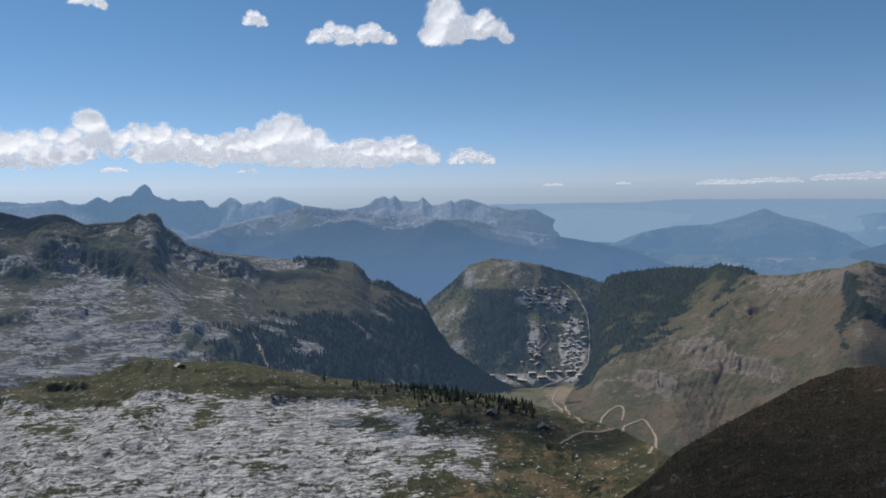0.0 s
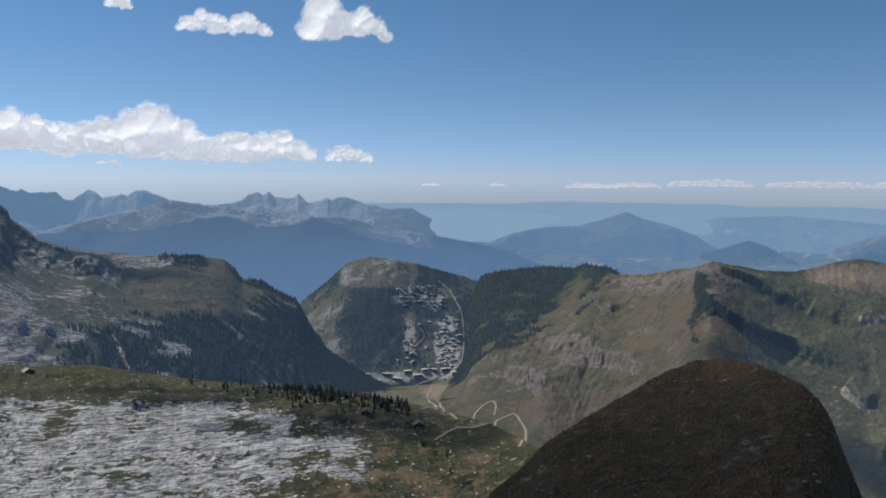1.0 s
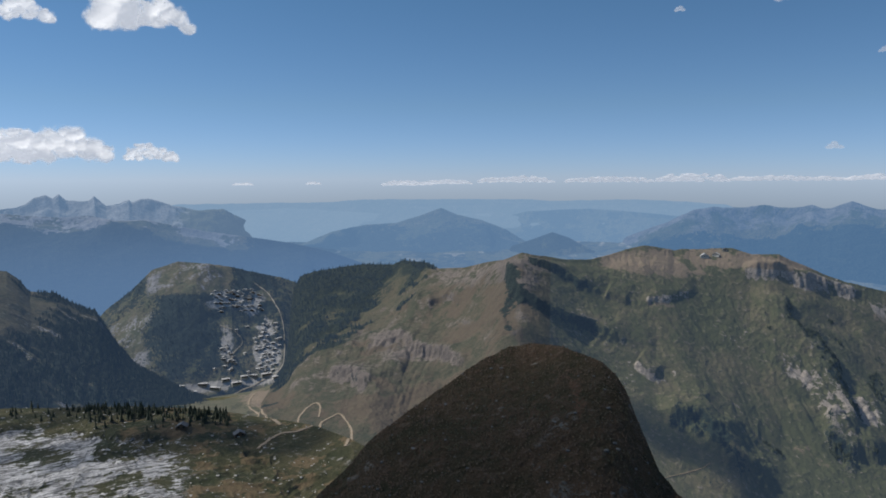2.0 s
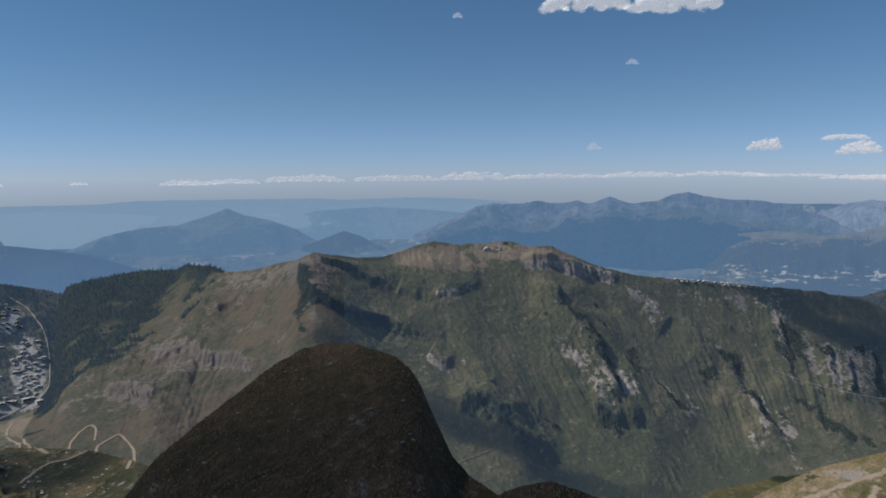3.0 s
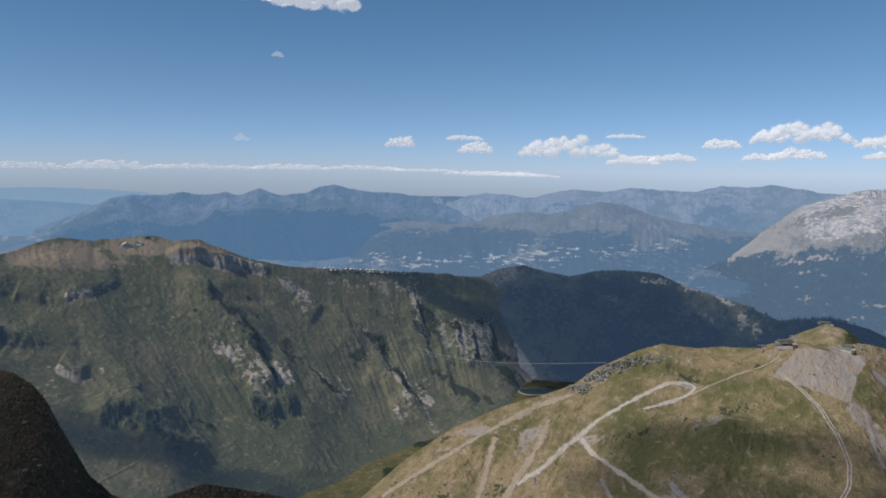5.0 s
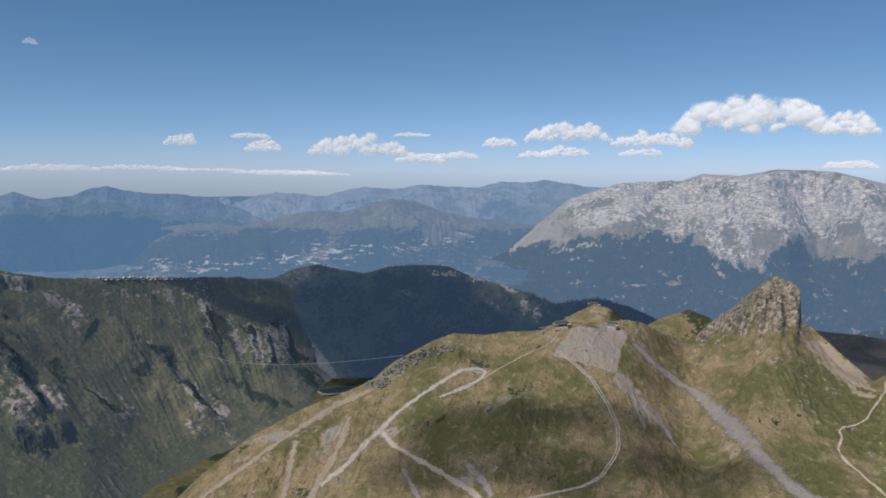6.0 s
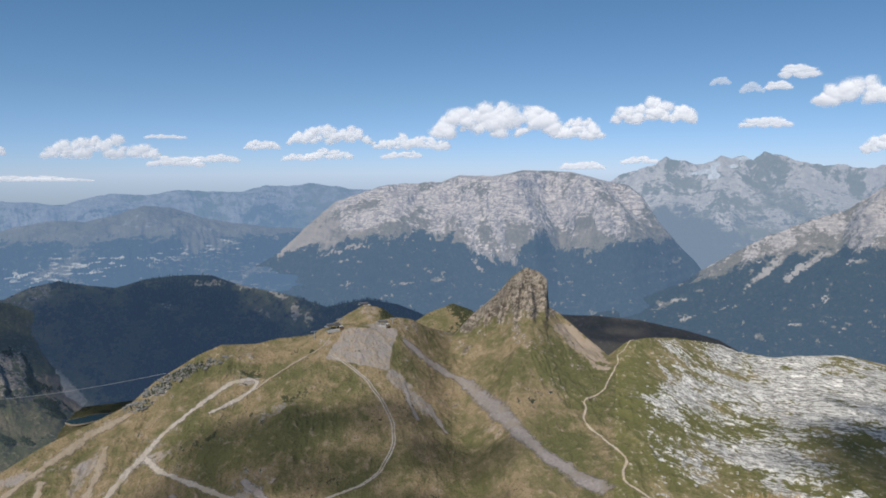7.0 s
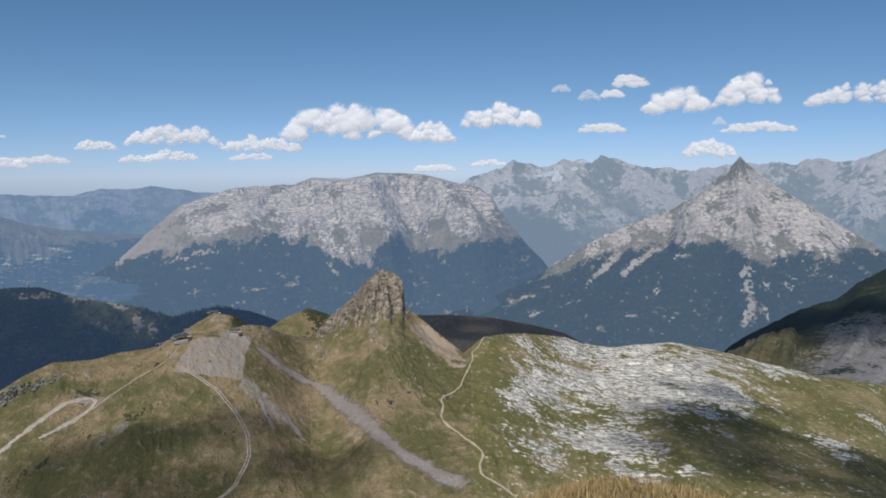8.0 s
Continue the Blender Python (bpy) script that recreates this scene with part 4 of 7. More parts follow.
# middle distance, with a fainter haze glow mixed into most materials
RESORT_GROUND = [(8.0, -9.2, 2.4, 0.9, 1.4, 0), (9.4, -10.6, 1.2, 1.0, 1.1, -0.6), (10.3, -13.4, 1.2, 2.0, 1.3, 0), (7.2, -12.4, 0.8, 1.6, 1.0, 0), (6.2, -15.6, 4.5, 0.5, 1.0, 0)]   # cleared ground of the resort
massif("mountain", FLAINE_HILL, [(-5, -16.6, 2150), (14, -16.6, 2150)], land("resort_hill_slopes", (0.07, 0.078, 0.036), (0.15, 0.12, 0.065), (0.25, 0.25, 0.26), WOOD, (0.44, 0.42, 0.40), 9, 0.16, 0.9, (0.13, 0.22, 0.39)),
       "steep hill of grey cliffs, dark woods and a grassy top", "mountain", 0.05, 180, 0.2, 0.8, 0.08, 0.14, 200, 0.08, 15,
       lambda A, E, V, n, g, m, d: {"rock": 0.25 * smooth(5, 1.5, A) + 0.35 * g + 0.4 * m,
                                    "wood": 0.72 - 1.1 * spots(A, E, RESORT_GROUND) * smooth(-0.2, 0.3, m + 0.1) - 1.1 * smooth(-9.0, -7.6, E + 0.5 * n) * smooth(9, 7, A) * smooth(1, 3, A) + 0.7 * n - 0.35 * smooth(3.2, 0.2, A),
                                    "bare": 1.3 * spots(A, E, RESORT_GROUND) * smooth(-0.35, 0.35, m + 0.25)}, ends=(4, 6), key="resort_hill", water=(15.0, 165.0))
# ledge cliffs; their dark tone paints the faces turned from the sun
LEFT_RIBS = [([(-30.4, -4.5), (-27.9, -4.5), (-25, -5.2), (-23.3, -6.2), (-22.4, -7.6)], 34, 1.3, 1.2, 0.75, 0.1), ([(-23.9, -2.5), (-22.6, -2.3), (-21.4, -3.1)], 10, 0.9, 0.8, 0.4, 0.3), ([(-26, -2.7), (-24.3, -4.2), (-21.1, -5.1)], 20, 0.8, 1.0, 0.6, 0.2),
             ([(-34, -4.9), (-31.9, -5), (-30.8, -5.5), (-29.6, -6.3)], 24, 1.2, 1.2, 0.7, 0.1), ([(-17.8, -6.2), (-15.2, -6.7)], 12, 0.5, 1.0, 0.6, 0.3), ([(-12.2, -5.7), (-10, -6.1), (-8.2, -6.5)], 14, 0.6, 1.0, 0.7, 0.3), ([(-34, -1.7), (-29.8, -1.9), (-27.7, -2.4), (-25.8, -3.7)], 14, 1.0, 1.0, 0.75, 0),
             ([(-23.4, -3), (-21.7, -4.4)], 14, 0.7, 0.8, 0.5, 0.2), ([(-19.8, -5.3), (-19, -6.2)], 10, 0.6, 0.7, 0.4, 0.3), ([(-34, -9.2), (-29, -8.6), (-25, -9.4)], 8, 0.35, 1.4, 0.2, 0.3), ([(-27, -10.6), (-22, -10.2), (-18, -11)], 7, 0.35, 1.2, 0.3, 0.3)]
massif("mountain", LEFT_PLATEAU, [(-34, -12.6, 900), (-20, -14, 900), (-10, -16.5, 1000), (-4, -17, 1250), (0, -17.5, 1350), (8, -18.5, 1350)],
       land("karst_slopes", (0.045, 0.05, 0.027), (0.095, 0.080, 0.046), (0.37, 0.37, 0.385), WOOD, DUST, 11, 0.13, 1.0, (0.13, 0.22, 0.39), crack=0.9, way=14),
       "wide slope of bare grey limestone with grassy shoulders and pine woods", "mountain", 0.05, 300, 0.15, 1.1, 0.028, 0.02, 230, 0.05, 16,
       lambda A, E, V, n, g, m, d: {"rock": 0.0 + 0.5 * smooth(-6, -14, A + 0.8 * E + 7) + 0.45 * m + 0.5 * n - 0.9 * spots(A, E, [(-10, -8.6, 5.5, 1.3, 1, 0.6), (-27, -3.2, 5, 1.0, 0.8, 0)]),
                                    "wood": 1.2 * smooth(-22, -13, A + 5 * n) * smooth(-9.8, -11.6, E + 0.9 * n) * smooth(-18, -15.5, E) + 0.9 * smooth(-8, -5, A + 0.8 * E + 6 + 2 * n) * smooth(-17, -15.8, E) - 0.4 * spots(A, E, [(-10, -13, 5, 0.4, 1, 0)]) - 0.9 * smooth(0.05, 0.5, m + 0.5 * n)
                                    # wood tone laid over the upper cliffs to paint their shade
                                    + 0.7 * spots(A, E, [(-28, -6.3, 4.5, 0.9, 1, 1.5), (-21.5, -4.6, 1.5, 0.8, 1, 0), (-29, -4, 5, 0.5, 0.6, 0)])}, ends=(3, 1.5), ledge=14.0, broad=0.7, fine=(34, 5.0), key="left_slope", ribs=LEFT_RIBS,
       spurs=[(-30, 0.72, -22.5, 0.55, 1.5, 26), (-22.3, 1.0, -17, 0.6, 1.5, 40), (-12, 0.62, -5, 0.55, 2.5, 22)])
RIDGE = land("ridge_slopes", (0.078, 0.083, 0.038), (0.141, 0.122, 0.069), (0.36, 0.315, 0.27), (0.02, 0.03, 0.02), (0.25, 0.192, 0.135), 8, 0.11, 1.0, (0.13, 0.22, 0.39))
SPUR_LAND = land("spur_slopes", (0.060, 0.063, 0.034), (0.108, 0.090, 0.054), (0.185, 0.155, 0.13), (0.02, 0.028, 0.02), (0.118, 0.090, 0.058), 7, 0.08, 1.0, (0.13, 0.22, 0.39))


def ridge_cover(A, E, V, n, g, m, d):
    """Rock, woods and earth of the brown spur and of the long ridge beyond it; some wood spots paint dark crags and
    shading.
    """
    spur = {"rock": 0.17 + 0.45 * (g - 0.2) + 0.4 * m + 0.3 * d + 0.5 * spots(A, E, [(26, -8.5, 3.5, 2.0, 1, 0), (31.0, -7.3, 2.4, 1.5, 1.5, 0), (30.6, -10.5, 1.0, 3.6, 1.5, 0), (28.5, -12.5, 1.4, 1.0, 1.1, 0), (16.7, -15.2, 1.8, 0.6, 1.8, 0), (22.3, -13.9, 2.6, 0.7, 1.8, 0), (19.5, -12.4, 2, 0.4, 1.2, 0), (26.5, -11.6, 2, 0.5, 1.2, 0), (45, -19.6, 1.2, 0.8, 1.6, -1)]) - 0.3 * smooth(-16, -19, E) - 0.25 * smooth(33, 37, A),
                                    "wood": 1.2 * smooth(-0.5, 0.5, E - np.interp(A, [9, 11.6, 13.3, 15.7, 18.9, 22, 25], [-16.4, -15.8, -14.3, -12.9, -11.3, -8.9, -5]) + 1.6 * n + 1.2 * m) + 0.6 * n - 0.2 + 0.5 * m - 0.6 * spots(A, E, [(20.5, -8.6, 1.6, 1.4, 1, 0.5), (17.2, -8.2, 0.8, 0.7, 0.8, 0), (15, -11.5, 0.7, 1.6, 0.7, 0.4)]) + 0.75 * spots(A, E, [(34.5, -11.3, 0.7, 1.5, 1.1, -2), (32.6, -8.8, 0.7, 1.2, 1.1, -1.5), (38.5, -13.6, 1, 0.5, 0.9, -2)]),
                                    "bare": (0.02 + 0.3 * smooth(-7.6, -9, E) + 0.7 * m + 0.6 * n - 0.4 * (g - 0.3) + 0.3 * d + 0.45 * spots(A, E, [(25, -10.3, 4.5, 2.6, 1.1, -1), (11, -16.9, 2.2, 0.7, 1.3, 0), (19, -18.5, 7, 2.2, 1.2, 0)])) * smooth(34, 31, A), "lush": 0 * A}
    steep = smooth(47, 54, A) * smooth(-20.5, -17.0, E + 0.32 * (A - 60)) * smooth(-7.9, -9.2, E)
    ridge = {"rock": -0.02 + 0.55 * steep * smooth(0.35, 0.75, g + 0.3 * m) + 0.3 * m + 0.3 * n * smooth(-20, -16, E) + 0.45 * spots(A, E, [(56.5, -9.3, 2.5, 0.8, 1.2, 0), (62, -9.2, 3, 1.0, 1.0, -1), (66, -9.6, 3, 1.2, 1.0, 0), (41, -15, 3, 1.2, 0.9, -1), (71.5, -13.5, 2.5, 2, 1.2, 0), (64.5, -11, 0.3, 2.2, 1.3, -0.3), (66.8, -12, 0.3, 2.4, 1.4, -0.3), (68.6, -12.4, 0.3, 2.2, 1.4, -0.3), (70.2, -13, 0.3, 2.0, 1.4, -0.3), (62, -11.5, 0.3, 2, 1.1, -0.4)]),
             # the wood spots stand for shrubs and for shading on the low slopes
             "wood": -0.30 + 0.35 * m + 0.25 * n + steep * (0.36 * smooth(0.3, 0.0, g) + 0.15 * smooth(0.0, 0.3, d)) - 0.2 * smooth(54, 58, A) + 0.5 * spots(A, E, [(47, -14.5, 4, 2.5, 1.3, -1.2), (46.5, -18.5, 4, 1.8, 0.9, -1), (43.5, -11, 3, 1.2, 1.0, -1), (61.5, -17.2, 4, 0.8, 1.1, -1.5)]),
             "bare": spots(A, E, [(75.2, -15.4, 1.3, 1.5, 1.9, -0.9), (44.5, -5.9, 6, 0.8, 1.5, 0), (42, -7.0, 5, 0.7, 1.0, -2), (50.5, -6.2, 2.5, 0.5, 1.3, 0), (38, -6.3, 3.5, 0.6, 0.9, 0), (58, -8.0, 4, 0.4, 0.8, 0), (56, -9.6, 1.5, 0.7, 0.8, -1), (41.5, -9.6, 2.0, 0.35, 0.8, -2)]) * smooth(-0.6, 0.2, m + 0.3)
                     + (0.12 + 0.5 * m) * smooth(-18.6, -20.8, E + 0.3 * (A - 58)) * smooth(47, 52, A),
             "lush": 0.3 + 1.2 * n + 0.9 * smooth(-18.0, -19.6, E + 0.3 * (A - 58)) * smooth(46, 51, A)}
    w = smooth(35, 31.5, A)
    return {k: spur[k] * w + ridge[k] * (1 - w) for k in spur}


# cliffs, rock ribs and overgrown gullies of the spur and of the ridge, shaded faces painted dark
RIDGE_RIBS = [([(29.3, -6.5), (30.4, -8.7), (32.4, -10.2), (34.9, -11.5), (37.2, -12.1), (39.9, -12.6)], 14, 0.6, 1.4, 0.85, 0.4),
    ([(30.6, -5.95), (32.5, -6.5), (34, -7.3), (36, -8.4), (36.6, -9.3)], 11, 0.55, 1.2, 0.9, 0.3),
    ([(37.3, -9), (39.2, -9.7)], 8, 0.4, 0.8, 0.6, 0.3),
    ([(39.7, -14.2), (41.6, -15.3)], 9, 0.5, 1.0, 0.45, 0.7),
    ([(41.5, -17.9), (44.2, -17.5), (46.4, -19.2), (47.3, -20.9), (50.4, -22.5)], 20, 0.9, 1.4, 0.8, 0.3),
    ([(47.2, -6.75), (49.8, -6.9), (53.2, -7.5), (55.5, -8.2)], 20, 0.55, 1.0, 0.55, 0.8),
    ([(55.6, -18.2), (54.3, -15.8), (52.6, -12.6), (51.2, -11), (49.5, -9.1), (48.6, -7.6)], 20, 0.8, 1.3, 0.9, 0.3),
    ([(43, -20.9), (45.6, -22), (48.7, -23.5)], 5, 0.5, 1.2, 0.6, 0),
    ([(40.2, -9.5), (44.3, -8.5)], 6, 0.35, 1.2, 0.2, 0.5),
    ([(30, -13), (29.1, -11.2), (29.5, -8.9), (29.9, -6)], 5, 0.6, 0.8, 0.5, 0.5)]
RIDGE_RIBS += [([(68.1, -19.8), (66, -18.3), (63.8, -15.9), (63.5, -14.1), (61.6, -13.1), (60.8, -11.9), (59.1, -10)], 12.8, 0.75, 1.2, 0.72, 0.45),
    ([(58.9, -11.5), (56.9, -10)], 8.0, 0.7, 0.9, 0.64, 0.45),
    ([(67.9, -15.1), (66.8, -12.6), (66.4, -10)], 9.6, 0.6, 0.8, 0.64, 0.45),
    ([(70.4, -14.9), (69.6, -11.9)], 9.6, 0.4, 0.6, 0.64, 0.45),
    ([(71.7, -15.5), (71, -12.5)], 9.6, 0.4, 0.6, 0.64, 0.45),
    ([(73.1, -15.4), (72.4, -12.1)], 9.6, 0.4, 0.6, 0.64, 0.45),
    ([(61.2, -18.4), (59.8, -17.9), (57.3, -15.9), (55.1, -13.9)], 9.6, 0.7, 1.0, 0.72, 0.45),
    ([(71.8, -18.4), (69, -17)], 4.0, 0.4, 0.8, 0.72, 0.45),
    ([(75.1, -17.3), (73.1, -15.8)], 4.8, 0.5, 0.8, 0.64, 0.45),
    ([(53.2, -16.6), (55.1, -18.9), (57.1, -18)], 18, 0.9, 1.0, 0.8, 0.45),
    ([(67, -19.2), (64.6, -16.9), (62.2, -16.2)], 6.4, 0.6, 0.9, 0.64, 0.45),
    ([(21.1, -12.3), (22, -13.4), (24.8, -14), (26.6, -15.1)], 13, 0.5, 1.2, 0.3, 0.55),
    ([(15.1, -15.2), (17, -15.7), (18.4, -16.6)], 12, 0.6, 1.2, 0.6, 0.5),
    ([(18, -13.6), (20.2, -12.6), (21.5, -12)], 7, 0.4, 1, 0.2, 0.55),
    ([(23, -10), (24.8, -9.4), (26, -9.8)], 7, 0.35, 1, 0.2, 0.55)]
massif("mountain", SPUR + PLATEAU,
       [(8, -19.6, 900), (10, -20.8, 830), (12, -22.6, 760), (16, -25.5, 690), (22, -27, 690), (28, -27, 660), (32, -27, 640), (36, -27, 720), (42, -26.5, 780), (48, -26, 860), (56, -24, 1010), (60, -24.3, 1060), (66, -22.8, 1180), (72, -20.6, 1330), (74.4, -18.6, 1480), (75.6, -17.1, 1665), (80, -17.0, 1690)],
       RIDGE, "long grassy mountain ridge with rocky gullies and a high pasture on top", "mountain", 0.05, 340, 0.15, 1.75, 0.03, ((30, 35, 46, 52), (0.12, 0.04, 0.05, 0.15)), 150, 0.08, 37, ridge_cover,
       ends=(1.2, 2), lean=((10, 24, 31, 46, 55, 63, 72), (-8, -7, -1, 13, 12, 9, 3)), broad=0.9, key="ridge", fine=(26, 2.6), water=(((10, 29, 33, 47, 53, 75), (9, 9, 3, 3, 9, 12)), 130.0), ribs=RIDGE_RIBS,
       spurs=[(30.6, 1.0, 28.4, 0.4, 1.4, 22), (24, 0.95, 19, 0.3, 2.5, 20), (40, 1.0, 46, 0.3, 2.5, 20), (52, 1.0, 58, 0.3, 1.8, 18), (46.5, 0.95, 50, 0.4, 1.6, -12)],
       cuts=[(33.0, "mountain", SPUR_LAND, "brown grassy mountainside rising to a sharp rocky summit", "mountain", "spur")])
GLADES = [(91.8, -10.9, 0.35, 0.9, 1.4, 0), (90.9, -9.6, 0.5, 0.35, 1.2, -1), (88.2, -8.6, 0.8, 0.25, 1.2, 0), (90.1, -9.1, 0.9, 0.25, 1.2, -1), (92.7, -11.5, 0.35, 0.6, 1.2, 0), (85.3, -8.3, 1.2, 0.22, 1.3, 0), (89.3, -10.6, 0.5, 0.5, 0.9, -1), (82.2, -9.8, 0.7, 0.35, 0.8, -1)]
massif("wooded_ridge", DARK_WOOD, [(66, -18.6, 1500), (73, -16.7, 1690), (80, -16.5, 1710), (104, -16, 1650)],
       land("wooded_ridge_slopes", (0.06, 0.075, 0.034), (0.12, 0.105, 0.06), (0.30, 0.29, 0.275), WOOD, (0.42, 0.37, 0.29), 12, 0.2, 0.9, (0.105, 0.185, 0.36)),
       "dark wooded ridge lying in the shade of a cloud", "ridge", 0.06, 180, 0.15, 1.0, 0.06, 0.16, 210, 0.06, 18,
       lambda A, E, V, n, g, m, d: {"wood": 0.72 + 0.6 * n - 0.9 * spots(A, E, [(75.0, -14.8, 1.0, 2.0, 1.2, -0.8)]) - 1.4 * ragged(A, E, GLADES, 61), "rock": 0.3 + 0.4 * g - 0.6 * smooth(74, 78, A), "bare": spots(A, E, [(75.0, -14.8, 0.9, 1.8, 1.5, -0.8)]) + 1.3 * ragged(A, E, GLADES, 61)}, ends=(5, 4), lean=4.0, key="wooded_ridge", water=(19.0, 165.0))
# rock toned down and wood thickened upslope to paint in the shade
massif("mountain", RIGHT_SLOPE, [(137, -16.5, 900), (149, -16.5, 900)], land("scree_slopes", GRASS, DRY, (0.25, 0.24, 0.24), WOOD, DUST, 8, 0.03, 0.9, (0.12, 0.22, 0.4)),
       "steep slope of green pasture and grey scree", "mountain", 0.08, 120, 0.1, 1.0, 0.08, 0.12, 150, 0.08, 19,
       lambda A, E, V, n, g, m, d: {"rock": 0.3 + 0.6 * n + 0.5 * smooth(142, 146, A) * smooth(-9, -11, E), "wood": 0.15 + 0.65 * smooth(0.45, 0.8, V) + 0.5 * n + 0.3 * m}, ends=(4, 6), lean=-5.0, water=(15.0, 143.0))

# near ground
massif("valley_floor", [(-8, -16.0, 1300), (2, -16.3, 1750), (6, -16.4, 1850), (9, -16.2, 1850), (11.5, -15.6, 1800), (13, -15.4, 1650)], [(-8, -20, 700), (6, -21, 700), (10, -22.5, 690), (15, -25, 680)], RIDGE,
       "brown pasture of the valley mouth sloping down to the resort", "valley", 0.06, 160, 0.1, 1.0, 0.0, 0.0, 120, 0.0, 41,
       lambda A, E, V, n, g, m, d: {"bare": 0.75 * spots(A, E, [(10.5, -16.8, 2.5, 0.7, 1.6, 0), (10, -18.8, 3, 1.5, 0.8, 0)]) + 0.1, "wood": 0.5 * n - 0.1 + 0.8 * smooth(6, 3, A) * smooth(-17.6, -16.8, E)},
       ends=(2, 3), fine=(70, 7.0), key="valley")
# limestone and grass of PAVE toned darker than FIELD's, for backlight and cloud shade
PAVE = land("karst_pavement", (0.036, 0.042, 0.017), (0.072, 0.063, 0.029), (0.54, 0.54, 0.555), WOOD, (0.155, 0.112, 0.062), 6.5, 0.025, 1.0, (0.13, 0.22, 0.39), crack=0.92, way=8)
FIELD = land("karst_meadow", (0.124, 0.121, 0.049), (0.285, 0.226, 0.126), (0.76, 0.735, 0.69), WOOD, DUST, 4.6, 0, 0.8, crack=0.85, way=50)
massif("karst_field", NEAR_FIELD, [(-34, -27, 420), (0, -28, 400), (8, -29, 410), (14, -31, 400), (22, -31, 390)], PAVE, "bare grey limestone pavement with strips of grass", "rock field", 0.05, 300, 0.1, 1.0, 0.12, 0.0, 70, 0.05, 20,
       lambda A, E, V, n, g, m, d: {"rock": 0.75 * smooth(-15.2, -16.6, E + 0.10 * (A + 20) + 1.6 * n) * smooth(11, -2, A + 11 * n - 0.6 * (E + 20)) + 0.4 * m - 0.05 - 0.35 * smooth(0.1, 0.5, -n),
                                    "bare": smooth(-3, 6, A + 6 * n) * (0.35 + 0.9 * m + 0.3 * n), "wood": 0.35 * m - 0.2}, ends=(4, 5), ledge=4.0, fine=(22, 4.0), key="near_field",
       spurs=[(-23, 1.0, -23, 0.85, 1.6, 6)], ribs=[([(-31.4, -13.4), (-29, -13.8), (-26.8, -14.4)], 4, 0.3, 1.0, 0.5, 0.3), ([(-24.1, -15.3), (-22, -15.3), (-20.1, -15.7)], 4, 0.35, 1.0, 0.3, 0.6), ([(-33, -14.2), (-29.5, -15.3)], 4, 0.25, 0.8, 0.3, 0.5),
                                                 ([(-15, -16.5), (-10, -17), (-6, -17.2)], 4, 0.3, 1.0, 0.4, 0.3), ([(-18, -19.5), (-12, -19.8)], 3, 0.3, 0.8, 0.2, 0.4), ([(-28, -18.5), (-22, -19)], 3, 0.3, 0.8, 0.1, 0.4), ([(-3, -18.2), (3, -18.9)], 3, 0.3, 0.8, 0.3, 0.2)])
# heath colours darkened to carry the cloud's shade
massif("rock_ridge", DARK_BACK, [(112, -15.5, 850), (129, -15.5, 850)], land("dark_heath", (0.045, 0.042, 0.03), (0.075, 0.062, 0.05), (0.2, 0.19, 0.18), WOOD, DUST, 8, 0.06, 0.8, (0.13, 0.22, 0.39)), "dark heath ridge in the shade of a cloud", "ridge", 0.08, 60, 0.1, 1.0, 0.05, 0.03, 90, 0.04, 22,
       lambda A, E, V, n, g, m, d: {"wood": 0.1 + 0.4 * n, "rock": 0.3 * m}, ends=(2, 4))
TURF_GREEN, TURF_DRY = (0.104, 0.102, 0.047), (0.272, 0.203, 0.127)
HILLSIDE = land("hillside", TURF_GREEN, TURF_DRY, (0.30, 0.27, 0.235), (0.04, 0.045, 0.024), (0.30, 0.268, 0.25), 7, 0, 0.9, crack=0.6)
PEAK = land("peak_slopes", (0.118, 0.116, 0.052), (0.285, 0.217, 0.135), (0.37, 0.315, 0.255), WOOD, (0.38, 0.31, 0.25), 6, 0, 1.0, crack=0.8, way=-40)
# the dark mottling thickens towards the hill's right side
massif("hill", HILLOCK_GREEN, [(100, -14, 800), (108, -14, 800)], HILLSIDE, "small green hilltop with dark shrubs", "hill", 0.06, 40, 0.1, 0.8, 0.05, 0, 40, 0.05, 24,
       lambda A, E, V, n, g, m, d: {"wood": 0.38 + 0.3 * n + 0.25 * smooth(104.5, 106, A)}, ends=(1, 2), broad=0.6)
massif("hill", KNOLL, [(93, -13.5, 660), (102, -13.5, 660)], HILLSIDE, "bare earth knoll behind the lift station", "hill", 0.06, 40, 0.1, 0.8, 0.05, 0, 40, 0.05, 25,
       lambda A, E, V, n, g, m, d: {"bare": 0.3 + 0.5 * n, "wood": 0.8 * smooth(98, 99, A)}, ends=(2, 2), broad=0.6)
SLOPE_CREST = [q for q in TRACK_HILL if q[0] < 104.5] + [q for q in PINNACLE if 104.5 < q[0] < 117.2] + [q for q in KARST_FIELD if q[0] > 118]


# rocky and shrubby strip below the shoulder of the hill
FLANK = [(81.2, -15.9, 1.0, 0.38, 1.2, 1.5), (82.7, -15.1, 1.0, 0.35, 1.2, 1.5), (84.2, -14.55, 1.0, 0.32, 1.2, 1.5), (85.7, -14.15, 0.9, 0.28, 1.2, 1.5), (79.9, -16.9, 0.9, 0.4, 1.2, 1.5)]


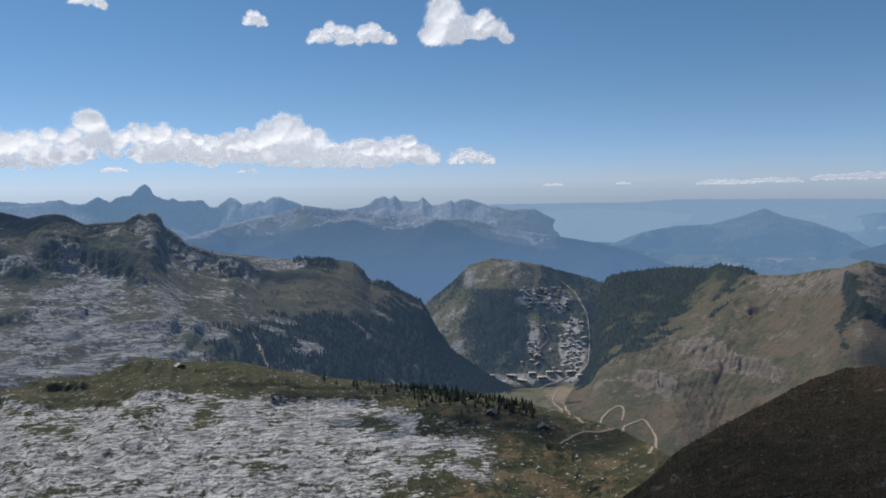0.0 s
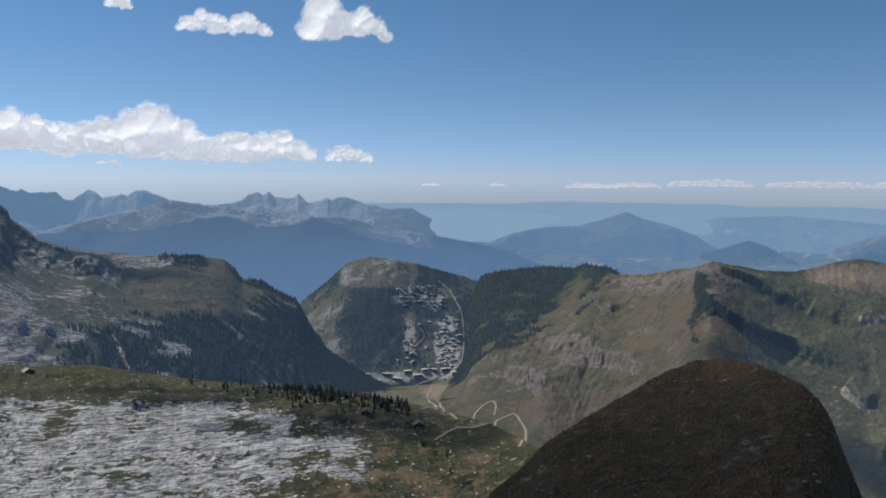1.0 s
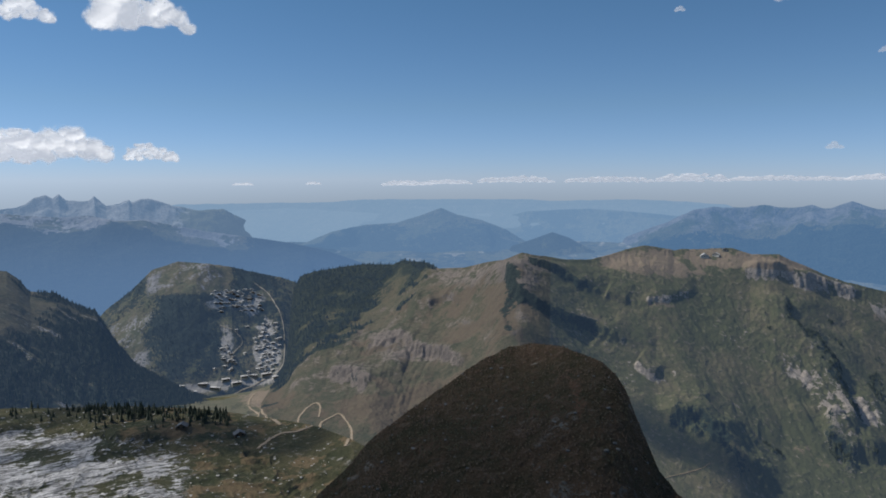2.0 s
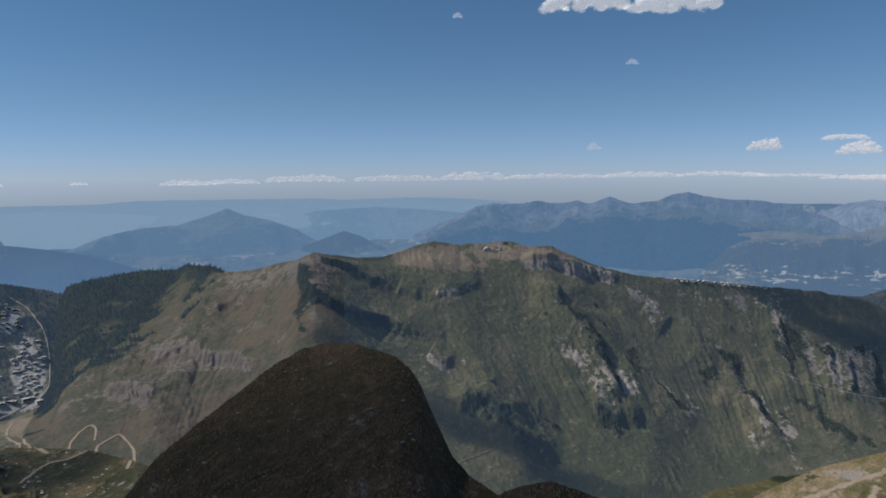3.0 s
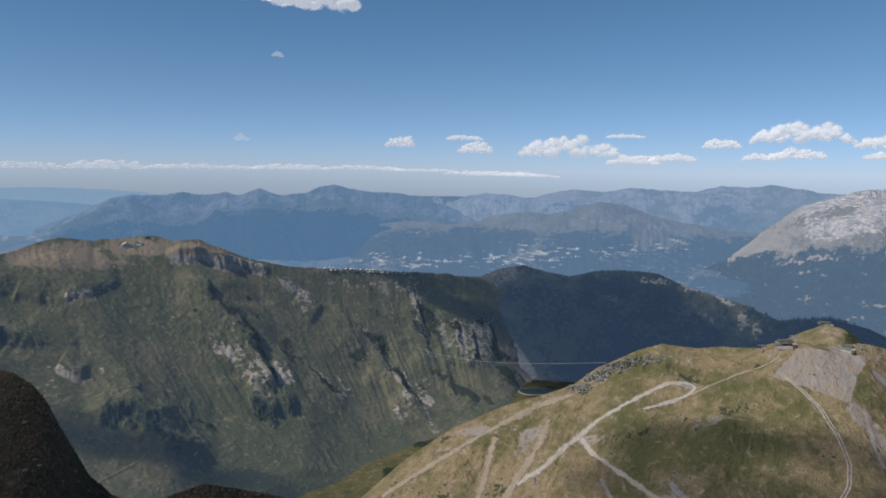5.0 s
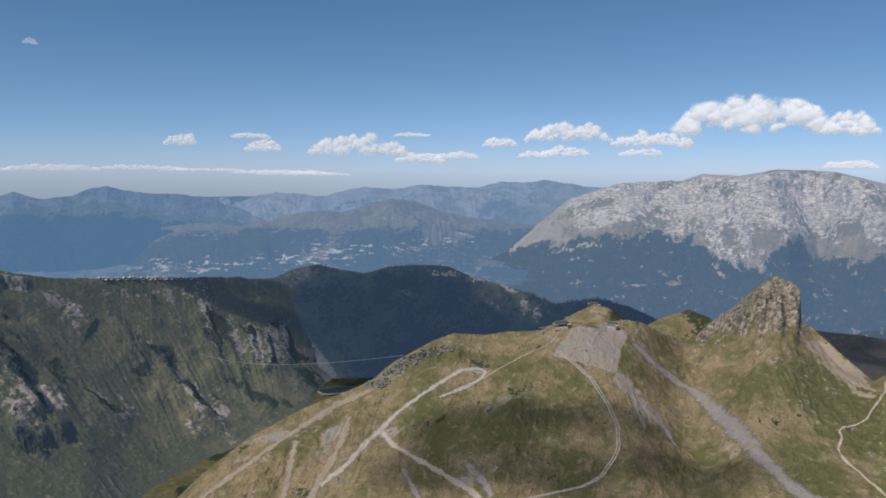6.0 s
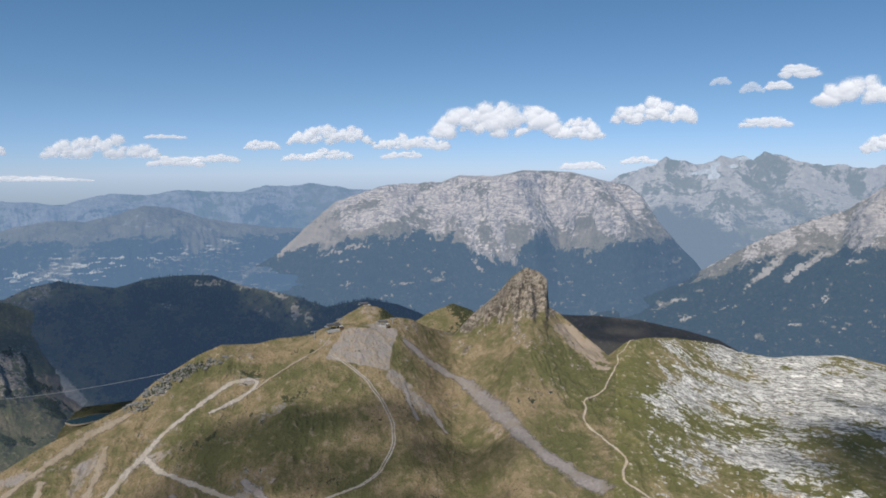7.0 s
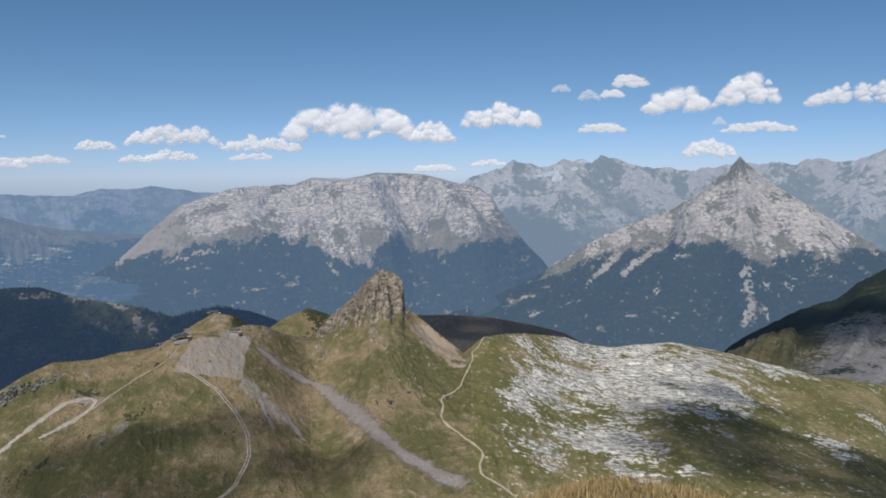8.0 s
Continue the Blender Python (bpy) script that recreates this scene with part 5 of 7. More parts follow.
def near_cover(A, E, V, n, g, m, d):
    """Rock, earth and shrubs of the grassy hill, of the peak and of the limestone field beside it."""
    hill, field = smooth(106, 104, A), smooth(116.5, 120, A)
    peak = 1 - hill - field
    rock = hill * (0.10 + 0.4 * m + 0.3 * n + 0.5 * spots(A, E, [(81.2, -15.9, 1.0, 0.38, 1.6, 1.5), (82.7, -15.1, 1.0, 0.35, 1.6, 1.5), (84.2, -14.55, 1.0, 0.32, 1.6, 1.5), (85.7, -14.15, 0.9, 0.28, 1.6, 1.5), (79.9, -16.9, 0.9, 0.4, 1.6, 1.5), (88, -23, 3, 1.0, 0.7, 0), (86.5, -23.8, 2.2, 0.5, 1.2, -2), (90, -18.2, 1.6, 0.7, 0.7, 1)]))
    rock = rock + peak * (0.95 * smooth(-12.6, -10.4, E + 0.8 * n) * smooth(113.4, 112.2, A) + 0.45 * m + 0.3 * n + 0.45 * spots(A, E, [(105.5, -12.6, 1.6, 0.7, 1.3, 0.8), (110.5, -12.8, 2.2, 0.9, 1.1, -1)]))
    rock = rock + field * (0.2 + spots(A, E, [(131, -14.8, 10, 2.6, 0.9, 0), (127, -20.5, 6, 1.2, 0.7, 0), (134, -17, 6, 2, 0.5, 0), (145, -19.5, 4, 2, 0.45, 0), (124, -17, 4, 0.8, 0.5, 0)]) + 0.6 * m + 0.55 * n
                           # pale rock thinned on the far right to paint the shade there
                           - 0.5 * smooth(121.5, 119, A) - 0.3 * smooth(138, 143, A - 0.8 * (E + 15)))
    worn = 0.5 * smooth(-0.2, 0.4, m) * spots(A, E, [(72, -21.5, 5, 1.6, 1.2, 1.5), (79, -21.2, 2.0, 0.9, 1.0, 1.5), (84, -17.7, 3, 0.7, 1.0, 1.5), (87.5, -16.2, 1.6, 0.5, 1.3, 0), (85, -23.6, 3.5, 0.9, 1.5, -2), (81, -20.6, 1.6, 0.6, 1.5, 1), (88.5, -15.8, 1.2, 0.35, 1.6, 0), (101.5, -17.5, 1.2, 1.8, 1.2, -0.7), (104.5, -20.8, 1.2, 1.2, 1.3, -0.8), (94.6, -13.1, 1.6, 0.5, 2.2, 1), (97, -12.2, 3, 0.35, 2.2, 0),
                                                     (75, -25, 3, 1.2, 1.2, 0), (107, -20.5, 2.5, 1.0, 1.0, -1), (110.5, -18, 1.2, 0.5, 1.3, -1.5)])
    scars = spots(A, E, [(99.6, -16.2, 0.7, 0.9, 1.2, -0.5), (103.2, -19.5, 0.45, 1.6, 1, -0.9), (101.2, -17.8, 0.6, 2.0, 0.7, -0.6), (76, -21, 0.7, 3.2, 0.8, 0.8), (73, -20.5, 3.5, 0.5, 0.8, 1.6),
                         (70, -22.3, 2.5, 0.5, 0.7, 1.4), (108, -20.5, 1.0, 0.8, 0.7, 0), (87, -24.3, 1.6, 0.5, 0.8, -1), (113.7, -12.5, 1.1, 0.6, 1.5, -1.0), (115.1, -13.7, 1.3, 0.8, 1.7, -1.0), (116.4, -15.0, 0.9, 0.8, 1.5, -0.6)])
    shrubs = 0.5 * spots(A, E, FLANK) + 0.5 * m - 0.1
    # scree apron under the summit and green turf
    q, w = E + 0.25 * n + 0.12 * m, A + 0.3 * m
    apron = smooth(-0.2, 0.15, q + 14.5 + 0.23 * (w - 94.2)) * smooth(-0.25, 0.2, w - 94.3 - 0.63 * (E + 14.5)) * smooth(0.2, -0.2, w - 99.8 - 0.24 * (E + 12.6)) * smooth(-12.2, -12.6, q)
    lush = hill * (0.1 + 0.8 * n + spots(A, E, [(90.5, -19.5, 7, 3.2, 1.3, 0), (91, -15.3, 4, 0.7, 1.0, 1.6), (84, -20.5, 3, 2, 0.9, 0), (86, -14.9, 4, 0.4, 1.0, 1.5), (100.5, -15.5, 1.2, 2, 0.8, -0.5), (103, -23, 5, 2, 0.8, 0)]))
    lush = lush + peak * (0.2 + 0.8 * n + spots(A, E, [(114.6, -16.3, 2.0, 2.6, 1.5, -0.8), (113, -21, 3, 2, 1, -1)])) + field * (0.3 + 1.2 * n + spots(A, E, [(118.5, -16, 2.5, 3, 1, 0), (128, -19, 8, 1, 0.8, 0)]))
    return {"rock": rock * (1 - apron), "lush": lush, "bare": 1.2 * apron + worn + 0.95 * scars * smooth(-0.5, 0.1, m + 0.3), "wood": shrubs * hill + 0.25 * smooth(0.1, 0.6, -n) * hill}


# crags of the pinnacle; the fifth paints its shaded right face darker
PEAK_RIBS = [([(106.89, -12.53), (107.46, -11.21), (108.08, -9.89)], 5, 0.3, 0.5, 0, 0.6),
             ([(108.17, -12.22), (108.74, -10.58), (109.23, -8.93)], 6, 0.3, 0.5, 0, 0.6),
             ([(109.39, -12.39), (109.74, -10.61), (110.05, -8.5)], 6, 0.3, 0.5, 0.1, 0.6),
             ([(111.0, -12.2), (110.93, -10.41), (110.82, -8.7)], 6, 0.25, 0.5, 0, 0.6),
             ([(111.91, -12.45), (111.98, -10.65), (111.69, -8.85)], 6, 0.25, 0.4, 0.2, 0.6),
             ([(104.91, -12.71), (106.47, -11.27), (107.85, -10.11)], 5, 0.5, 0.6, 0, 0.9),
             ([(105.04, -14.64), (106.19, -13.38), (107.34, -12.54)], 3, 0.4, 0.8, 0, 0.5)]
massif("karst_field", SLOPE_CREST, [(60, -28, 420), (80, -31, 370), (108, -30, 365), (116, -28.5, 350), (124, -27, 380), (149, -26, 410)], FIELD, "limestone pavement of pale broken slabs with short green grass", "rock field", 0.05, 320, 0.1, 0.95, 0.06, 0.05, 80, 0.04, 26,
       near_cover, ends=(3, 4), broad=1.6, hug=16.0, fine=(14, 2.2), key="right_field", ribs=PEAK_RIBS, water=(((60, 90, 100, 116, 122, 149), (2.2, 2.6, 3.6, 3.6, 0.5, 0.5)), 46.0), lean=((60, 88, 96, 104, 112, 119, 149), (-9, -5, 0, 6, 9, 5, 0)),
       spurs=[(95, 1.0, 89, 0.3, 3.0, 14), (95, 1.0, 100, 0.35, 2.5, 5), (110.5, 0.97, 109, 0.3, 2.6, 12), (131, 0.9, 137, 0.7, 5, 10), (102.5, 0.9, 106, 0.2, 1.6, -4)],
       cuts=[(104.4, "hill", HILLSIDE, "grassy hill crossed by pale gravel tracks and scree scars", "hill", "track_hill"), (117.6, "rock_peak", PEAK, "rocky pinnacle rising out of a grassy ridge", "peak", "peak")])
massif("heath_hill", DARK_HILL, [(12, -36, 60), (42.5, -36, 60), (62, -36, 45)], land("heath", (0.046, 0.043, 0.024), (0.108, 0.071, 0.046), (0.2, 0.19, 0.165), WOOD, (0.17, 0.10, 0.065), 1.6, 0, 1.0),
       "dark heath-covered hilltop with scattered stones, in the shade of a cloud", "hill", 0.05, 300, 0.4, 0.6, 0.05, 0.0, 14, 0.14, 28,
       lambda A, E, V, n, g, m, d: {"rock": 0.3 * m + 0.12, "bare": spots(A, E, [(35.2, -16.5, 0.8, 3.5, 0.9, -0.25), (37.5, -15, 1.5, 1.2, 0.6, 0), (30, -20, 4, 1.5, 0.5, 0)])}, ends=(2.5, 4), broad=0.8, fine=(2.6, 0.35), key="heath_hill")

# ---------------------------------------------------------------- clouds
def cloud_stuff(name, dense):
    s = Nodes(name)
    a = s.math("MULTIPLY", s.step(0.08, 0.7, s.math("ADD", s.mask("dense"), s.math("MULTIPLY", s.math("SUBTRACT", s.noise(26, 5, 0.6), 0.5), 0.9))), dense)
    white = s.add("ShaderNodeBsdfDiffuse", Color=(0.97, 0.97, 0.97))
    glow = s.add("ShaderNodeBsdfTranslucent", Color=(0.97, 0.97, 0.97))
    body, clear, m = s.add("ShaderNodeMixShader", Fac=0.5), s.add("ShaderNodeBsdfTransparent"), s.add("ShaderNodeMixShader", Fac=a)
    s.l.new(white.outputs[0], body.inputs[1])
    s.l.new(glow.outputs[0], body.inputs[2])
    s.l.new(clear.outputs[0], m.inputs[1])
    s.l.new(body.outputs[0], m.inputs[2])
    s.l.new(m.outputs[0], s.out.inputs["Surface"])
    return s.mat


def billow_stuff(name, dense):
    """Cloud thin at its rim; an added even glow stands in for sunlight scattered inside it."""
    s = Nodes(name)
    wisp = s.math("MULTIPLY", s.math("SUBTRACT", s.noise(60, 9, 0.68, 0.8), 0.5), 1.35)
    a = s.math("MULTIPLY", s.step(0.10, 0.85 if dense > 0.8 else 0.7, s.math("ADD", s.mask("dense"), wisp)), dense)
    white, through_light = s.add("ShaderNodeBsdfDiffuse", Color=(0.46, 0.45, 0.445)), s.add("ShaderNodeBsdfTranslucent", Color=(0.85, 0.85, 0.85))
    # emission added to brighten the body in place of scattered light
    deep = s.add("ShaderNodeEmission", Color=(0.31, 0.325, 0.36), Strength=1.0)
    body, lit = s.add("ShaderNodeMixShader", Fac=0.4), s.n.new("ShaderNodeAddShader")
    clear, m = s.add("ShaderNodeBsdfTransparent"), s.add("ShaderNodeMixShader", Fac=a)
    for one, two, out in ((white, through_light, body),):
        s.l.new(one.outputs[0], out.inputs[1])
        s.l.new(two.outputs[0], out.inputs[2])
    s.l.new(body.outputs[0], lit.inputs[0])
    s.l.new(deep.outputs[0], lit.inputs[1])
    s.l.new(clear.outputs[0], m.inputs[1])
    s.l.new(lit.outputs[0], m.inputs[2])
    s.l.new(m.outputs[0], s.out.inputs["Surface"])
    return s.mat


def cloud_body(wide, tall, deep, seed, flat=1.7):
    """A heap cloud: wide along x, tall along z, with a billowing front and back, a flatter base and a ragged rim."""
    cell = max(min(wide, tall) / 26.0, wide / 170.0)
    nx, nz = int(wide * 1.5 / cell), int(tall * 1.9 / cell)
    u, w = np.meshgrid(np.linspace(-1.5, 1.5, nx), np.linspace(-1.6, 1.9, nz), indexing="ij")
    aspect = wide / tall
    rng = np.random.default_rng(seed)
    puff = 1 - 2 * np.abs(fbm(u * aspect * 0.75 + seed, w * 0.75, seed, 3, 0.4))
    ragged = fbm(u * aspect * 1.5 + seed, w * 1.5, seed + 5, 5, 0.6)
    lobes = 2 + int(aspect * 0.9)
    heap = -2.0 + 0 * u
    for q in range(lobes):
        lu = -0.85 + 1.7 * (q + rng.uniform(0.2, 0.8)) / lobes
        top = rng.uniform(0.45, 1.0) * (1 - 0.5 * lu * lu)
        ru = max(rng.uniform(1.5, 2.4) / lobes, 0.9 * top / aspect)
        wc = -0.5 + 0.45 * top
        hh = np.where(w < wc, (w - wc) * flat / (top * 1.1), (w - wc) / (top * 0.95))
        heap = np.maximum(heap, 1 - ((u - lu) / ru) ** 2 - hh**2)
    form = np.clip(heap, -1.5, 1) * 0.8 + 0.20 * puff
    dens = form + 0.36 * ragged
    body = np.sqrt(np.clip(form + 0.25, 0.0, 2)) + 0.06 * ragged
    x, z = u * wide / 2, w * tall / 2
    front = np.stack([x, -deep * body * (1 + 0.3 * puff), z], -1)
    rear = np.stack([x, deep * body + 0.02, z], -1)
    keep = dens > -0.05
    # only the piece that holds the cloud's heart
    heart = np.zeros_like(keep)
    heart[np.unravel_index(np.argmax(dens), dens.shape)] = True
    for _ in range(nx + nz):
        grown = heart.copy()
        grown[1:] |= heart[:-1]
        grown[:-1] |= heart[1:]
        grown[:, 1:] |= heart[:, :-1]
        grown[:, :-1] |= heart[:, 1:]
        grown &= keep
        if (grown == heart).all():
            break
        heart = grown
    keep = heart
    cells = keep[:-1, :-1] & keep[1:, :-1] & keep[:-1, 1:] & keep[1:, 1:]
    i, j = np.nonzero(cells)
    q = np.stack([i * nz + j, (i + 1) * nz + j, (i + 1) * nz + j + 1, i * nz + j + 1], -1)
    faces = np.vstack([q, q[:, ::-1] + nx * nz])
    used = np.unique(faces)
    remap = np.zeros(2 * nx * nz, np.int64)
    remap[used] = np.arange(len(used))
    verts = np.vstack([front.reshape(-1, 3), rear.reshape(-1, 3)])[used]
    dense = np.tile(np.clip(dens / 1.1, 0, 1).ravel(), 2)[used]
    return raw_mesh("cloud", verts, remap[faces], {"dense": dense})


DENSE_CLOUD, OPEN_CLOUD = cloud_stuff("cloud_dense", 0.78), cloud_stuff("cloud_open", 0.62)
CLOUD, SOFT_CLOUD, THIN_CLOUD, FAINT_CLOUD = billow_stuff("cloud_white", 1.0), billow_stuff("cloud_soft", 0.82), billow_stuff("cloud_veil", 0.74), billow_stuff("cloud_faint", 0.35)


def billows(wide, tall, seed, thin):
    """A cloud of many round billows on a flat base, wide along x and tall along z, with a ragged rim."""
    rng = np.random.default_rng(seed)
    cell = max(tall / (26.0 if thin else 44.0), wide / 200.0)
    nx, nz = int(wide * 1.2 / cell), int(tall * 1.4 / cell)
    x, z = np.meshgrid(np.linspace(-0.1, 1.1, nx) * wide, np.linspace(-0.2, 1.2, nz) * tall, indexing="ij")
    ragged = fbm(x / tall * 2.6 + seed, z / tall * 2.6, seed + 5, 5, 0.6)
    wx, wz = x + 0.10 * tall * fbm(x / tall * 2, z / tall * 2, seed + 1, 4), z + 0.10 * tall * fbm(x / tall * 2, z / tall * 2, seed + 2, 4)
    rim, swell = -2.0 + 0 * x, 0 * x
    for k in range(int(22 + 18 * wide / tall)):
        q = rng.uniform(0.02, 0.98)
        lid = tall * (1 - abs(2 * q - 1) ** (3.5 if wide > 2.2 * tall else 1.8)) ** 0.6 * (0.84 + 0.2 * float(grain(q * wide / tall * 1.3 + seed, 0.5, seed + 9)))
        rad = min(tall * rng.uniform(0.09, 0.27), 0.55 * lid + 0.05 * tall)
        cz = rng.uniform(0.55 * rad, max(lid - 0.8 * rad, 0.6 * rad))
        cx = rad + q * (wide - 2 * rad)
        d = np.hypot((wx - cx) / rad / (2.2 if thin and wide > 2.2 * tall else 1.25), (wz - cz) / rad * np.where(wz < cz, 1.25, 1.0))
        rim = np.maximum(rim, 1 - d)
        swell = np.maximum(swell, rad * np.sqrt(np.clip(1 - d * d, 0, 1)))
    dens = rim + 0.42 * ragged
    body = swell + 0.03 * tall * ragged
    front = np.stack([x - wide / 2, -0.9 * body, z - tall / 2], -1)
    rear = np.stack([x - wide / 2, 0.25 * body + 0.04 * tall, z - tall / 2], -1)
    cells = (dens > -0.12)
    cells = cells[:-1, :-1] & cells[1:, :-1] & cells[:-1, 1:] & cells[1:, 1:]
    i, j = np.nonzero(cells)
    q = np.stack([i * nz + j, (i + 1) * nz + j, (i + 1) * nz + j + 1, i * nz + j + 1], -1)
    faces = np.vstack([q, q[:, ::-1] + nx * nz])
    used = np.unique(faces)
    remap = np.zeros(2 * nx * nz, np.int64)
    remap[used] = np.arange(len(used))
    verts = np.vstack([front.reshape(-1, 3), rear.reshape(-1, 3)])[used]
    return raw_mesh("cloud", verts, remap[faces], {"dense": np.tile(np.clip(dens + 0.12, 0, 1).ravel(), 2)[used]})


def cloud(a0, a1, base, top, seed, thin=False, r=4850.0):
    """A cloud that spans two azimuths and stands between two elevations."""
    top = base + (top - base) * (1.0 if thin or base > 8 else 1.14)
    az, el = (a0 + a1) / 2, (base + top) / 2
    deg, wide_deg = r * math.pi / 180, a1 - a0
    me = billows((a1 - a0) * deg * math.cos(radians(el)), (top - base) * deg, seed, thin)
    ob = thing("cloud", me, (FAINT_CLOUD if wide_deg < 2.2 * (top - base) else THIN_CLOUD) if thin else CLOUD if top - base > 2.0 else SOFT_CLOUD, "thin white cloud drifting near the horizon" if thin else "white heap cloud with a grey base in a blue sky", "cloud", "clouds in the sky")
    ob.matrix_world = Matrix.Translation(Vector(polar(az, el, r * math.cos(radians(el)) * 0.995))) @ Matrix.Rotation(radians(-az), 4, "Z") @ Matrix.Rotation(radians(el), 4, "X")
    return ob


HEAPS = [(-35, -17.0, 1.7, 5.3), (-18.6, -7.6, 1.5, 5.6), (-10.5, 0.7, 1.3, 3.9), (0.1, 4.4, 1.4, 2.75), (-10.7, -3.3, 10.7, 12.7), (-1.7, 2.3, 10.9, 15.4), (0.9, 5.7, 10.8, 13.9), (-15.2, -13.1, 11.9, 13.3),
         (-26.9, -24.2, 12.5, 14.2), (-33.5, -28.2, 1.35, 2.5), (-23.5, -13.5, 2.0, 4.2), (-12.0, -5.0, 1.3, 3.6), (48.6, 55.8, 12.45, 15.2), (55.2, 62.2, 12.05, 14.6), (63.9, 66.5, 1.8, 2.7), (69.6, 72.7, 1.35, 2.4), (74.3, 82.7, 1.15, 2.85),
         (88.3, 91.2, 1.85, 2.7), (91.4, 98.6, 2.25, 3.75), (98.1, 104.5, 1.85, 3.2), (92.7, 96.8, 1.1, 2.0), (102.5, 113.7, 2.85, 5.65), (112.4, 116.7, 2.6, 4.4), (116.7, 123.3, 3.65, 5.5), (130.6, 136.0, 4.5, 6.9),
         (135.7, 140.7, 4.9, 7.1), (141.8, 149.5, 4.6, 6.2), (133.6, 137.7, 1.15, 2.4)]
WISPS = [(52.3, 53.6, 2.1, 2.75), (68.8, 71.8, 2.4, 2.85), (81.2, 84.3, 2.65, 3.0), (81.3, 85.4, 0.6, 1.5), (98.8, 102.2, 1.15, 1.85), (123.9, 125.5, 6.3, 7.15), (125.9, 127.7, 5.6, 6.5), (128.5, 131.2, 6.5, 7.6),
         (126.0, 129.7, 3.1, 4.0), (136.4, 141.5, 2.9, 3.8), (135.8, 136.9, 3.5, 4.1), (84.5, 88.0, 0.9, 1.6), (113, 116.5, 0.2, 0.9), (117.6, 120.5, 0.6, 1.2), (-25.4, -23.6, 1.15, 1.6), (-15.9, -14.3, 1.0, 1.35),
         (19.5, 23.6, -0.45, 0.0), (22.8, 26.8, -0.35, 0.05), (27.0, 33.4, -0.25, 0.3), (33.8, 41.0, -0.25, 0.3), (40.8, 46.4, -0.2, 0.5), (45.8, 54.5, -0.15, 0.3), (53.5, 59.8, -0.1, 0.4), (59.2, 65.6, -0.05, 0.35), (68.4, 76.5, -0.35, 0.05),
         (63.4, 70, -0.15, 0.15), (70.2, 78, -0.45, -0.1), (8, 9.6, -0.4, -0.15), (13.6, 14.8, -0.35, -0.1), (55.2, 56.2, 8.4, 8.9), (41.9, 42.8, 12.2, 12.7), (91, 93.6, 1.0, 1.6), (127.7, 129.5, 5.75, 6.5)]
for k, row in enumerate(HEAPS):
    cloud(*row, 11 + 3 * k)
for k, row in enumerate(WISPS):
    cloud(*row, 211 + 3 * k, True)


def overhead(place, across, along, turn, seed, away=1500.0, thick=False):
    """A fair-weather cloud high above, whose shade falls on a place."""
    me = cloud_body(2.3 * across, 2.6 * along, 40.0, seed, 1.0)
    ob = thing("cloud", me, DENSE_CLOUD if thick else OPEN_CLOUD, "small white fair-weather cloud high over the mountains", "cloud", "clouds in the sky")
    ob.matrix_world = Matrix.Translation(Vector(place) + SUN_WAY * away) @ Matrix.Rotation(radians(-turn), 4, "Z") @ Matrix.Rotation(radians(-90), 4, "X")


overhead(polar(29, -17, 90), 85, 55, 29, 401)
overhead(polar(94.5, -11.0, 1900), 600, 520, 94, 404, thick=True)
overhead(at("track_hill", 91.3, -19.6), 56, 50, 91, 407)
overhead(at("ridge", 44.0, -19.3), 80, 52, 44, 437)
overhead(at("ridge", 69.5, -10.2), 92, 62, 69, 434, thick=True)
overhead(at("track_hill", 104, -24), 34, 24, 104, 410)
overhead(at("right_field", 138.5, -17.3), 55, 22, 138, 413)
overhead(at("right_field", 145, -19.5), 100, 95, 145, 416, thick=True)
overhead(polar(146, -9.5, 1400), 260, 190, 146, 419)
overhead(polar(119, -12.2, 1010), 110, 45, 119, 422)
overhead(at("near_field", 2, -18.4), 90, 40, 2, 425)
overhead(at("near_field", -6, -16.4), 120, 26, -6, 431)
overhead(polar(-29, -4.5, 1900), 420, 200, -29, 428)

# ---------------------------------------------------------------- tracks and paths
def gravel(name, colour, size):
    s = Nodes(name)
    a, b = s.noise(size, 5, 0.6), s.noise(size * 8, 4)
    col = s.mix(s.step(0.35, 0.7, a), tuple(c * 0.7 for c in colour), colour)
    col = s.mix(s.step(0.45, 0.7, b), col, (colour[0] * 0.75, colour[1] * 0.72, colour[2] * 0.62))
    p = s.add("ShaderNodeBsdfPrincipled", Roughness=0.95)
    s.put(p.inputs["Base Color"], col)
    s.put(p.inputs["Normal"], s.bump(a, 0.6, size * 0.4))
    # the gravel thins out into grass at its edges
    worn = s.step(0.12, 0.95, s.math("ADD", s.mask("core"), s.math("MULTIPLY", s.math("SUBTRACT", s.noise(size * 2.5, 5, 0.65), 0.5), 1.3)))
    m, clear = s.add("ShaderNodeMixShader", Fac=worn), s.add("ShaderNodeBsdfTransparent")
    s.l.new(clear.outputs[0], m.inputs[1])
    s.l.new(p.outputs[0], m.inputs[2])
    s.l.new(m.outputs[0], s.out.inputs["Surface"])
    return s.mat


GRAVEL, SCREE, EARTH = gravel("track_gravel", (0.35, 0.31, 0.272), 1.2), gravel("grey_scree", (0.235, 0.208, 0.198), 1.5), gravel("path_earth", (0.275, 0.225, 0.17), 0.8)


